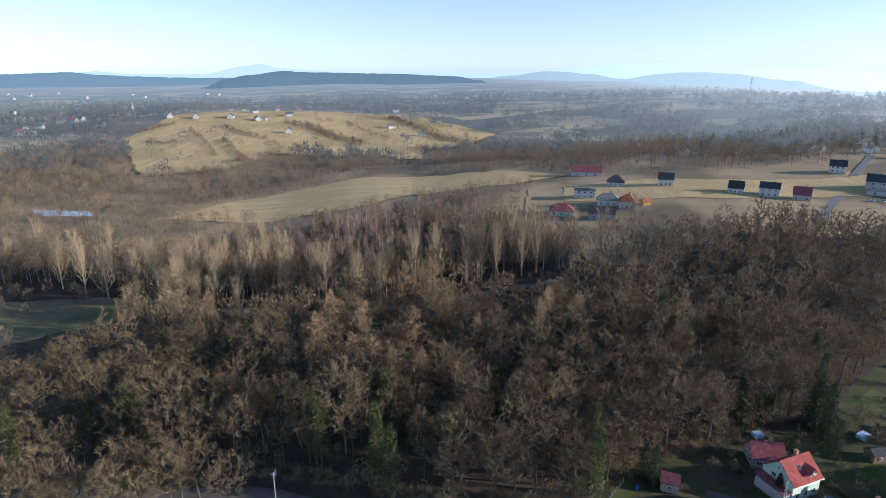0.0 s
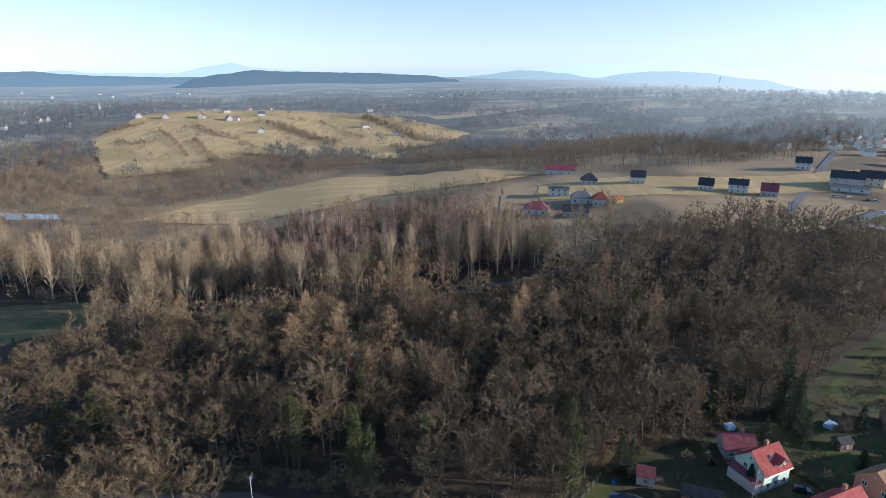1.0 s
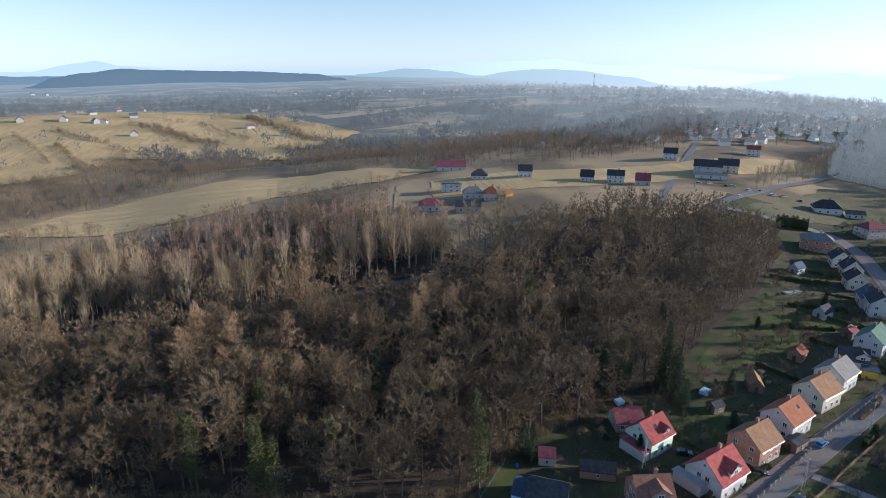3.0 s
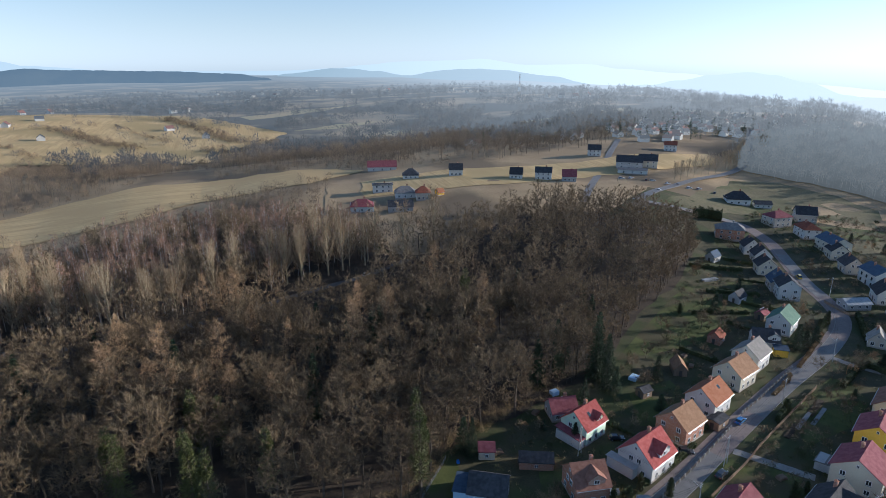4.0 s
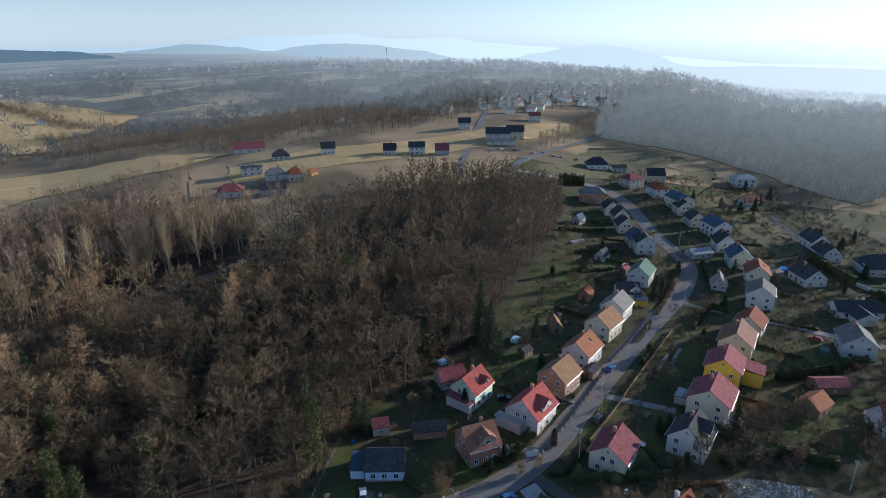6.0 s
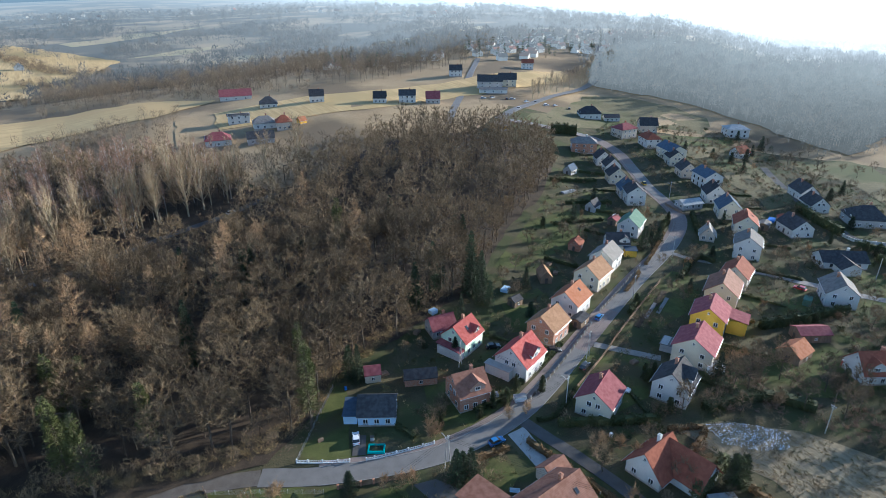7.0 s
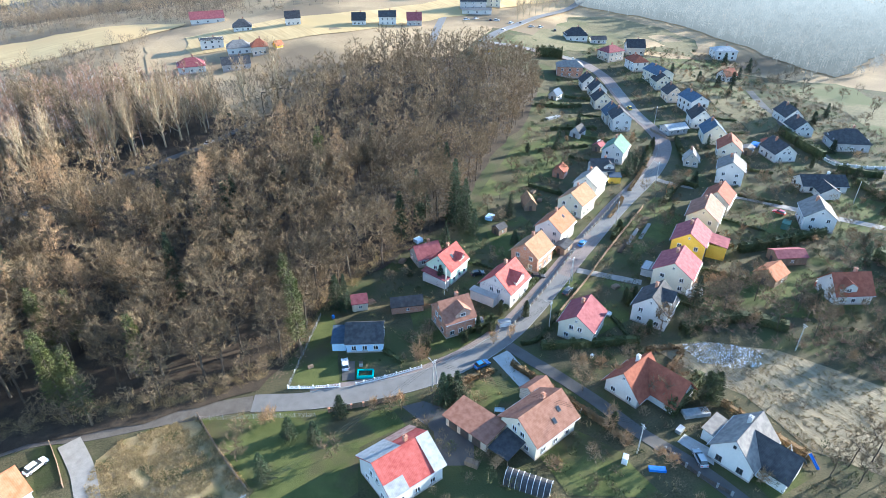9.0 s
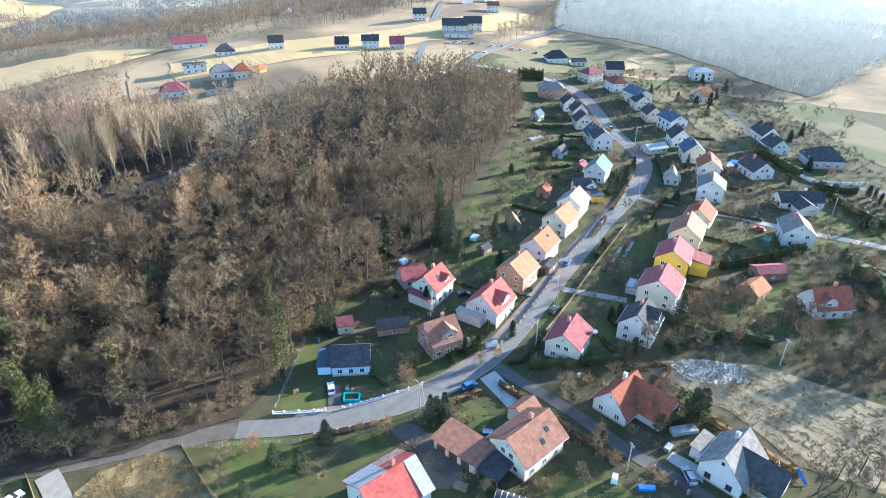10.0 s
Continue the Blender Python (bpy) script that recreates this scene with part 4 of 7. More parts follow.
def stuff_trees(name, spots, forms, material, label, bark=None):
    """Many small or far trees joined into one object. spots: rows of x, y, scale."""
    rng = np.random.default_rng(len(spots))
    V, F, mi, k0 = [], [], [], 0
    for x, y, s in spots:
        t, c = forms[rng.integers(len(forms))]
        a = rng.uniform(0, 6.28)
        ca, sa = math.cos(a) * s, math.sin(a) * s
        for bufs, idx in ((t, 1), (c, 0)):
            v = bufs[0]
            w = np.empty_like(v)
            w[:, 0], w[:, 1], w[:, 2] = x + v[:, 0] * ca - v[:, 1] * sa, y + v[:, 0] * sa + v[:, 1] * ca, v[:, 2] * s + float(land(x, y))
            V.append(w)
            F.append(bufs[1] + k0)
            mi.append(np.full(len(bufs[1]), idx, np.int32))
            k0 += len(v)
    V, F, mi = np.concatenate(V), np.concatenate(F), np.concatenate(mi)
    me = bpy.data.meshes.new(name)
    me.vertices.add(len(V))
    me.vertices.foreach_set("co", V.ravel().astype(np.float32))
    me.loops.add(F.size)
    me.loops.foreach_set("vertex_index", F.ravel().astype(np.int32))
    me.polygons.add(len(F))
    me.polygons.foreach_set("loop_start", np.arange(0, F.size, 3, dtype=np.int32))
    me.polygons.foreach_set("material_index", mi)
    me.materials.append(material)
    me.materials.append(bark or M["bark"])
    me.update(calc_edges=True)
    return tagged(link(name, me), label, "trees", kind="stuff")


def arrays(pair):
    out = []
    for b in pair:
        f = []
        for q in b.f:
            f += [(q[0], q[k], q[k + 1]) for k in range(1, len(q) - 1)]
        out.append((np.array(b.v, float), np.array(f, np.int64)))
    return out


def spread_in(poly, spacing, seed, keep=None, jitter=0.42):
    """Loosely spaced places within a polygon."""
    rng = np.random.default_rng(seed)
    xs, ys = [p[0] for p in poly], [p[1] for p in poly]
    X, Y = np.meshgrid(np.arange(float(min(xs)), max(xs), spacing), np.arange(float(min(ys)), max(ys), spacing * 0.87))
    X[1::2] += spacing / 2
    X, Y = X.ravel() + rng.uniform(-jitter, jitter, X.size) * spacing, Y.ravel() + rng.uniform(-jitter, jitter, Y.size) * spacing
    ok = inside(X, Y, poly)
    return [(x, y) for x, y in zip(X[ok], Y[ok]) if keep is None or keep(x, y)]


def clear_of(line, x, y, d):
    return np.min(np.hypot(line[:, 0] - x, line[:, 1] - y)) > d


def in_view(x, y):
    b, r = math.degrees(math.atan2(x, y)), math.hypot(x, y)
    return -40 < b < 76 and r > 95


GLADE = [(11, 262), (32, 265), (60, 270), (45, 225), (31, 214), (17, 216)]
CLEARINGS = [MEADOW, GLADE, [(-224, 283), (-188, 279), (-154, 277), (-108, 193), (-115, 181), (-144, 176)]]


def wood_ok(x, y):
    return in_view(x, y) and not any(inside(np.array([x]), np.array([y]), c)[0] for c in CLEARINGS) and clear_of(wood_line, x, y, 6.5) and clear_of(road_line, x, y, 6)


spots = spread_in(FOREST, 8.9, 3, wood_ok)
spots.sort(key=lambda p: math.hypot(p[0], p[1] - 5))
mid_oak = [arrays(oak_form(200 + k, 20 + k % 4, 5.2 + 0.6 * (k % 3), 80, 10, 0.12, 0.26, 6, 4)) for k in range(6)]
mid_birch = [arrays(broadleaf(220 + k, 19 + k, 2.6, 10, 4, 9, 0.085, 0.5, 0.22, low=True, straight=0.6)) for k in range(3)]
mid_poplar = [arrays(poplar_form(230 + k, 22)) for k in range(2)]
count = {"oak": 0, "larch": 0, "spruce": 0, "pine": 0, "birch": 0, "poplar": 0}
rest = {"oak": [], "birch": [], "poplar": []}
for x, y in spots:
    r, b = math.hypot(x, y), math.degrees(math.atan2(x, y))
    u = tree_rng.random()
    patchy = noise.noise(Vector((x * 0.02, y * 0.02, 7)))
    if r < 240 and r > 170 and u < 0.025:
        key = "spruce"
    elif r < 200 and b < 5 and u < 0.04:
        key = "pine"
    elif (y > 250 + 0.25 * x and y < 280 + 0.25 * x and b < 14) or (b < -15 and r > 265):
        key = "poplar" if u < 0.35 else "oak"
    elif y > 280 + 0.2 * x and b < 16:
        key = "birch" if u < 0.75 else "oak"
    else:
        key = "oak"
    lim = {"oak": 250, "larch": 60, "spruce": 60, "pine": 25, "birch": 80, "poplar": 70}[key]
    if count[key] < lim:
        count[key] += 1
        tree(key, x, y, tree_rng.uniform(0.72, 1.06), "trees of the wood")
    else:
        rest[key if key in rest else "oak"].append((x, y, tree_rng.uniform(0.66, 1.12)))
far_side = spread_in(FOREST, 5.4, 8, lambda x, y: wood_ok(x, y) and x < 75 and y > max(266 if x < -140 else 0, np.interp(x, wood_line[:, 0], wood_line[:, 1]) + 12))
for x, y in far_side:
    u = tree_rng.random()
    rest["birch" if u < 0.62 else "oak"].append((x, y, tree_rng.uniform(0.55, 0.95) if u < 0.62 else tree_rng.uniform(0.35, 0.7)))
rim = smooth_line([(-24, 124), (-5, 118), (9, 114), (22, 113), (31, 117), (46, 132), (55, 138), (69, 141), (84, 146), (102, 150), (119, 163), (147, 187), (176, 203), (218, 237), (234, 256)], 2.6)
for k, p in enumerate(rim):
    rest["oak"].append((p[0] + tree_rng.uniform(-2.5, 2.0), p[1] + tree_rng.uniform(0.5, 5.5), tree_rng.uniform(0.22, 0.62) if k > 22 else tree_rng.uniform(0.18, 0.4)))
rest["oak"] += [(x, y, tree_rng.uniform(0.15, 0.3)) for x, y in spread_in(GLADE, 5.5, 81, lambda x, y: clear_of(wood_line, x, y, 3.5))]
rest["oak"] += [(x, y, tree_rng.uniform(0.2, 0.48)) for x, y in spread_in(FOREST, 8.0, 91, lambda x, y: wood_ok(x, y) and math.hypot(x, y) < 180)]
stuff_trees("woods", rest["oak"], mid_oak, M["twig_far"], "dense bare winter wood")
stuff_trees("birch_woods", rest["birch"] or [(0, 330, 1)], mid_birch, M["birch_twig"], "stand of slender bare birches", M["birch_bark"])
if rest["poplar"]:
    stuff_trees("poplar_woods", rest["poplar"], mid_poplar, M["poplar_twig"], "row of bare poplars", M["poplar_bark"])

low_oak = [arrays(puff_tree(260 + k, 12 + 2 * k, 4.2, 190, 0.10, 0.15, 1.7, 3)) for k in range(4)]
EAST_WOOD = [(389, 379), (424, 300), (432, 250), (410, 175), (600, 200), (706, 313), (682, 399), (687, 474), (540, 477), (430, 420)]
# floor and trees of this wood carry painted haze in their materials
patch("forest_floor", EAST_WOOD, 0.5, M["hazed_east_floor"], "brown leaf litter under the hillside wood, haze painted in", cell=16, wob=5)
W_AREAS = [([(-502, 640), (-412, 747), (-279, 543), (-248, 435), (-325, 463), (-324, 401), (-520, 480)], 9),
           ([(-273, 531), (-216, 623), (-95, 697), (-51, 575), (-114, 531), (-177, 475), (-227, 444)], 10),
           ([(-243, 426), (-194, 409), (-122, 397), (-172, 345), (-235, 335), (-300, 330), (-314, 409)], 9),
           ([(-23, 576), (107, 511), (200, 455), (319, 480), (397, 532), (483, 654), (306, 777), (78, 695), (-2, 699)], 11),
           ]
far_spots = []
for k, (pl, sp) in enumerate(W_AREAS):
    far_spots += [(x, y, tree_rng.uniform(0.6, 1.05)) for x, y in spread_in(pl, sp, 20 + k)]
stuff_trees("far_woods", far_spots, low_oak, M["brush"], "bare woods in the valleys and on the slopes")
hill_oak = [arrays(puff_tree(270 + k, 15 + 2 * k, 5.0, 120, 0.26, 0.12, 2.2, 0)) for k in range(4)]
rim_east = smooth_line(EAST_WOOD + EAST_WOOD[:1], 5.0)
hill_spots = [(x, y, tree_rng.uniform(0.6, 1.15)) for x, y in spread_in(EAST_WOOD, 7.6, 24)] + [(p[0] + tree_rng.gauss(0, 3.5), p[1] + tree_rng.gauss(0, 3.5), tree_rng.uniform(0.25, 0.8)) for p in rim_east]
stuff_trees("hillside_woods", hill_spots, hill_oak, M["hazed_east_wood"], "bare wood on the hillside with haze painted in", M["hazed_east_wood"])

OPEN_FIELDS = [[(-200, 414), (-167, 475), (-72, 529), (58, 514), (101, 481), (51, 443), (-27, 445), (-57, 414), (-123, 400)],
               [(40, 350), (60, 420), (90, 480), (246, 425), (404, 435), (400, 380), (300, 360), (215, 300), (120, 325), (70, 330)]]
OPEN_FIELDS.append([(-313, 448), (-255, 443), (-245, 418), (-295, 418)])
HILLFIELD = [(-424, 805), (-453, 1060), (-295, 1190), (-84, 1081), (66, 904), (-2, 699), (-63, 711), (-208, 725), (-218, 630), (-293, 573)]
scrub_forms = [arrays(puff_tree(340 + k, 5.0 + 2.0 * k, 2.8, 85, 0.10, 0.05, 1.5, 0)) for k in range(3)]
tiny = [arrays(puff_tree(280 + k, 11 + 2 * k, 5.0, 24, 0.38, 0.1, 3.0, 0)) for k in range(3)]
rng = np.random.default_rng(9)
dist_spots = []
for _ in range(60000):
    b, r = rng.uniform(-39, 76), 640 + 1500 * rng.random() ** 1.2
    x, y = r * math.sin(radians(b)), r * math.cos(radians(b))
    if noise.noise(Vector((x * 0.0075, y * 0.0105, 1.0))) + 0.6 * noise.noise(Vector((x * 0.03, y * 0.03, 2.0))) < 0.05:
        continue
    if inside(np.array([x]), np.array([y]), HILLFIELD)[0] and rng.random() > 0.05:
        continue
    dist_spots.append((x, y, rng.uniform(0.75, 1.45)))
# the haze on these woods is emission in their own material
stuff_trees("distant_woods", dist_spots[:15000], tiny, M["hazed_wood"], "patchwork of distant bare woods and hedgerows", M["hazed_wood"])

scrub = []
rs = random.Random(31)
while len(scrub) < 2600:
    b, r = rs.uniform(-40, 32), 300 + 520 * rs.random() ** 0.8
    x, y = r * math.sin(radians(b)), r * math.cos(radians(b))
    px, py = np.array([x]), np.array([y])
    if noise.noise(Vector((x * 0.014, y * 0.014, 12.0))) < -0.12 or inside(px, py, HILLFIELD)[0] or any(inside(px, py, f)[0] for f in OPEN_FIELDS):
        continue
    scrub.append((x, y, rs.uniform(0.6, 1.3)))
stuff_trees("valley_scrub", scrub, scrub_forms, M["brush"], "leafless scrub and saplings in the valley")
for k, p in enumerate(off_line(smooth_line(FARROAD, 9.0), 6.0)[8:26]):
    tree("poplar", p[0], p[1], 0.62, "roadside trees")
for x, y in spread_in([(-125, 98), (-44, 106), (-44, 118), (-125, 119)], 7.5, 77):
    tree("oak", x, y, 0.85, "trees of the wood")

# ---- houses ----
FRAME_ME = Buf().box(-0.62, -0.05, -0.70, 0.62, 0.04, -0.60).box(-0.62, -0.05, 0.60, 0.62, 0.04, 0.70).box(-0.62, -0.05, -0.60, -0.52, 0.04, 0.60).box(0.52, -0.05, -0.60, 0.62, 0.04, 0.60).box(-0.05, -0.04, -0.60, 0.05, 0.03, 0.60).mesh("window_frame", M["frame"])
DARK_ME = Buf().box(-0.62, -0.05, -0.70, 0.62, 0.04, -0.60).box(-0.62, -0.05, 0.60, 0.62, 0.04, 0.70).box(-0.62, -0.05, -0.60, -0.52, 0.04, 0.60).box(0.52, -0.05, -0.60, 0.62, 0.04, 0.60).box(-0.05, -0.04, -0.60, 0.05, 0.03, 0.60).mesh("window_frame", M["dark_frame"])
PANE_ME = Buf().box(-0.55, -0.02, -0.62, 0.55, 0.03, 0.62).mesh("pane", M["glass"])
SILL_ME = Buf().box(-0.70, -0.16, -0.78, 0.70, 0.04, -0.71).mesh("window_sill", M["kerb"])
SKYLIGHT_FRAME = Buf().box(-0.45, -0.65, 0.02, 0.45, 0.65, 0.12).mesh("skylight_frame", M["dark_frame"])
SKYLIGHT_PANE = Buf().box(-0.37, -0.55, 0.10, 0.37, 0.55, 0.14).mesh("pane", M["glass"])
DOOR_ME = Buf().box(-0.5, -0.05, 0.0, 0.5, 0.04, 2.05).box(-0.42, -0.07, 0.15, 0.42, -0.04, 1.9).mesh("door", M["dark_frame"])
CHIMNEY_ME = {k: Buf().box(-0.38, -0.38, -2.2, 0.38, 0.38, 1.0).box(-0.46, -0.46, 1.0, 0.46, 0.46, 1.12).box(-0.14, -0.14, 1.12, 0.14, 0.14, 1.4).mesh("chimney", M[k]) for k in ("brick", "white", "grey")}


def window(parent, x, y, z, turn, sx=1.0, sz=1.0, dark=False):
    """A window in a wall whose outside lies towards local -y after the turn."""
    m = pose(x, y, z, 0, 0, turn) @ Matrix.Diagonal((sx, 1, sz, 1))
    w = link("window", DARK_ME if dark else FRAME_ME, parent, m=m)
    link("pane", PANE_ME, w)
    link("window_sill", SILL_ME, w)
    return w


def house(x, y, heading, length, width, wall, rise, walls="white", roof="r_dark", label="", group="houses of the village", chimney="brick", windows=True, over=0.55,
          dormer=None, skylights=(), hip=False, name="house", category="house", storeys=2, plinth=True, dark=False, low=False):
    """A house whose ridge runs along local x. wall and rise: eaves and ridge height."""
    ob = empty(name, x, y, heading, label, category, group)
    L, W = length * 0.485, width * 0.475
    slope = (rise - wall) / W
    if hip:
        part("wall", Buf().box(-L, -W, -0.6, L, W, wall), M[walls], ob)
        o, t = over, 0.16
        ex, ey, zr, ze = L + o, W + o, rise, wall - 0.25 * o
        rl = max(0.3, L - W * 0.8)
        b = Buf()
        b.v = [(-ex, -ey, ze), (ex, -ey, ze), (ex, ey, ze), (-ex, ey, ze), (-rl, 0, zr), (rl, 0, zr), (-ex, -ey, ze - t), (ex, -ey, ze - t), (ex, ey, ze - t), (-ex, ey, ze - t)]
        b.f = [(0, 1, 5, 4), (1, 2, 5), (2, 3, 4, 5), (3, 0, 4), (9, 8, 7, 6), (0, 6, 7, 1), (1, 7, 8, 2), (2, 8, 9, 3), (3, 9, 6, 0)]
        part("roof", b, M[roof], ob)
    else:
        part("wall", Buf().prism([(-W, -0.6), (W, -0.6), (W, wall), (0, rise), (-W, wall)], -L, L), M[walls], ob)
        e, ze, t = W + over, wall - slope * over, 0.2
        sec = [(-e, ze + 0.02), (-e, ze + t), (0, rise + t + 0.04), (e, ze + t), (e, ze + 0.02), (0, rise + 0.03)]
        b = Buf()
        n, k = 6, 0
        b.v = [(-L - over * 0.7, yy, zz) for yy, zz in sec] + [(L + over * 0.7, yy, zz) for yy, zz in sec]
        b.f = [(0, 1, 2, 5), (2, 3, 4, 5), (6, 11, 8, 7), (8, 11, 10, 9)] + [(i, i + 6, (i + 1) % 6 + 6, (i + 1) % 6) for i in range(6)]
        part("roof", b, M[roof], ob)
        if not low:
            part("ridge_cap", Buf().prism([(-0.16, rise + 0.16), (0, rise + 0.33), (0.16, rise + 0.16)], -L - over * 0.7 - 0.02, L + over * 0.7 + 0.02), M[roof], ob)
            for sgn in (-1, 1):
                part("gutter", Buf().tube((-L - over * 0.6, sgn * (e + 0.06), ze + 0.05), (L + over * 0.6, sgn * (e + 0.06), ze + 0.05), 0.08, 0.08, 6, True), M["steel"], ob)
    if plinth and not low:
        part("plinth", Buf().box(-L - 0.04, -W - 0.04, -0.6, L + 0.04, W + 0.04, 0.45), M["plinth"], ob)
    if chimney:
        cx = (0.15 if not hip else 0.1) * length
        c = link("chimney", CHIMNEY_ME[chimney], ob, m=pose(cx, W * 0.18, rise - 0.1))
    if windows:
        rows = [1.55 + 2.75 * k for k in range(storeys)]
        for sgn, turn in ((-1, -90), (1, 90)):
            for z in rows:
                if z + 0.8 > wall and not hip:
                    half = W * (rise - z - 0.9) / max(0.5, rise - wall)
                    ys = (-1.1, 1.1) if half > 1.9 else (0.0,) if half > 0.7 else ()
                else:
                    ys = (-W * 0.5, W * 0.5)
                for yy in ys:
                    window(ob, sgn * (L + 0.03), yy, z, turn, dark=dark)
            if not hip and rise - wall > 2.8 and not low:
                window(ob, sgn * (L + 0.03), 0, rise - 1.7, turn, 0.5, 0.5, dark)
        for sgn, turn in ((-1, 0), (1, 180)):
            for z in rows:
                if z + 0.8 < wall:
                    for k in range(3):
                        xx = (k - 1) * length * 0.29
                        if sgn > 0 and k == 1 and z < 2:
                            link("door", DOOR_ME, ob, m=pose(xx, W + 0.03, 0.3, 0, 0, 180))
                        else:
                            window(ob, xx, sgn * (W + 0.03), z, turn, dark=dark)
    for sgn, xx, f in skylights:
        ang = math.degrees(math.atan(slope))
        s = link("skylight", SKYLIGHT_FRAME, ob, m=pose(xx, sgn * W * f, rise + 0.2 - slope * W * f, -sgn * ang, 0, 0))
        link("pane", SKYLIGHT_PANE, s)
    if dormer:
        sgn, xx, dw, dh = dormer
        y0, y1 = sgn * (W - 0.6), 0.0
        zb, zt = wall - 0.2, min(rise - 0.5, wall + dh)
        d = Buf()
        sec = [(-dw / 2, zb - wall), (dw / 2, zb - wall), (dw / 2, dh * 0.55), (0, dh), (-dw / 2, dh * 0.55)]
        turn = pose(xx, 0, wall, 0, 0, 90 if sgn > 0 else -90)
        dm = part("dormer", d.prism(sec, 0.2, W - 0.35), M[walls], ob, m=turn)
        h = dw / 2 + 0.35
        zz = dh * 0.55 - 0.35 * (dh * 0.45) / (dw / 2)
        r = Buf().prism([(-h, zz), (-h, zz + 0.16), (0, dh + 0.18), (h, zz + 0.16), (h, zz), (0, dh + 0.02)], -0.2, W + 0.1)
        part("dormer_roof", r, M[roof], dm)
        window(dm, W - 0.33, 0, dh * 0.32, 90, min(1.2, dw * 0.3), 0.75, dark)
    return ob


def annex(parent, x0, y0, x1, y1, h, walls, roof, slope=0.4, name="annex", label=""):
    """A low wing of a house, with a single-pitch roof that falls away in local y."""
    a = part(name, Buf().box(x0, y0, -0.5, x1, y1, h), M[walls], parent, label)
    o = 0.3
    b = Buf().prism([(y0 - o, h + 0.01), (y1 + o, h + slope + 0.01), (y1 + o, h + slope + 0.17), (y0 - o, h + 0.17)], x0 - o, x1 + o)
    part("annex_roof", b, M[roof], a)
    return a


def shed(x, y, heading, length, width, h, rise, walls, roof, label, name="shed"):
    ob = house(x, y, heading, length, width, h, rise, walls, roof, label, "sheds", None, False, 0.3, name=name, category="shed", low=True)
    L, W = length / 2, width / 2
    link("door", DOOR_ME, ob, m=pose(-L - 0.03, 0, 0, 0, 0, -90) @ Matrix.Diagonal((1, 1, min(1, (h - 0.1) / 2.05), 1)))
    window(ob, 0, -W - 0.03, h * 0.55, 0, 0.7, 0.6)
    return ob


# street front, wood side
h1 = house(49.9, 112.5, -31, 9.4, 8.6, 3.3, 6.2, "lightblue", "r_dark", "light blue bungalow with dark roof and stone plinth", chimney=None, storeys=1, over=0.5)
annex(h1, -8.2, -3.2, -4.9, 3.4, 2.5, "lightblue", "r_blue", 0.3, "garage")
h2 = house(72.4, 105.8, -8.8, 8.6, 9.6, 5.0, 8.8, "brick", "r_brown", "red brick house with brown cross-gabled roof", dormer=(-1, 0.8, 4.2, 3.4))
h3 = house(84.8, 126.7, 21.9, 9.4, 9.0, 5.0, 8.8, "mint", "r_red", "pale green house with red roof and porch", dormer=(-1, 2.0, 2.4, 2.6), skylights=[(-1, -0.5, 0.45)])
annex(h3, -7.0, -4.0, -4.8, 4.0, 2.6, "white", "r_maroon", 0.9, "porch")
house(83.5, 136.5, -8, 8.0, 7.0, 3.0, 5.8, "grey", "r_maroon", "low house with dark red roof behind the trees", storeys=1)
h4 = house(92.7, 109.4, 21.1, 11.0, 10.4, 4.9, 9.3, "white", "r_red", "white house with red tiled roof and terrace", dormer=(-1, 0.6, 4.6, 3.6))
annex(h4, -7.6, -1.0, -5.5, 6.6, 3.0, "white", "concrete", 0.05, "terrace_wing", "flat-roofed wing with terrace")
house(110.3, 117.7, 19.5, 10.0, 9.6, 5.2, 8.8, "brick", "r_tan", "red brick house with faded tan roof")
house(127.1, 125.5, 21.9, 11.0, 9.6, 5.2, 8.8, "white", "r_orange", "white house with patched orange striped roof", skylights=[(-1, 1.5, 0.4)])
house(147.1, 135.6, 19, 11.0, 9.8, 5.2, 8.8, "cream", "r_tan", "cream house with tan tiled roof")
house(161.6, 143.2, 23, 10.6, 9.4, 5.4, 8.8, "white", "r_pale", "white house with pale metal roof")
h9 = house(177.0, 152.0, -36, 9.0, 8.0, 4.0, 7.2, "white", "r_dark", "white house with dark roof and ivy wall", dormer=(-1, 2.4, 4.0, 3.0))
annex(h9, 2.2, -7.4, 6.6, -4.1, 2.6, "yellow", "r_blue", 0.5, "veranda", "blue-roofed veranda")
house(195.0, 160.6, 28, 12.0, 9.2, 5.2, 8.8, "white", "r_green", "white house with green metal roof")
house(223.6, 184.4, 55, 10.5, 9.0, 6.2, 9.4, "white", "r_dark", "tall white house with dark roof")
house(227.8, 192.2, 57, 10.0, 9.0, 4.6, 8.6, "beige", "r_blue", "beige house with blue-grey roof", skylights=[(1, 0, 0.5), (1, 2, 0.5)])
house(238.8, 210.3, 58, 9.5, 9.0, 4.8, 8.4, "cream", "r_dark", "cream house with dark gable roof")
house(249.8, 223.6, 58, 9.5, 8.6, 4.6, 8.6, "white", "r_dark", "white house with dark blue roof", skylights=[(1, 0, 0.5)])
house(254.5, 235.2, 58, 9.5, 8.6, 4.6, 8.4, "white", "r_dark", "white house with dark roof by the bend")
house(259, 255, -40, 15, 10.0, 6.0, 8.8, "brick", "r_grey", "large unfinished brick house with grey hipped roof", hip=True, chimney="white")
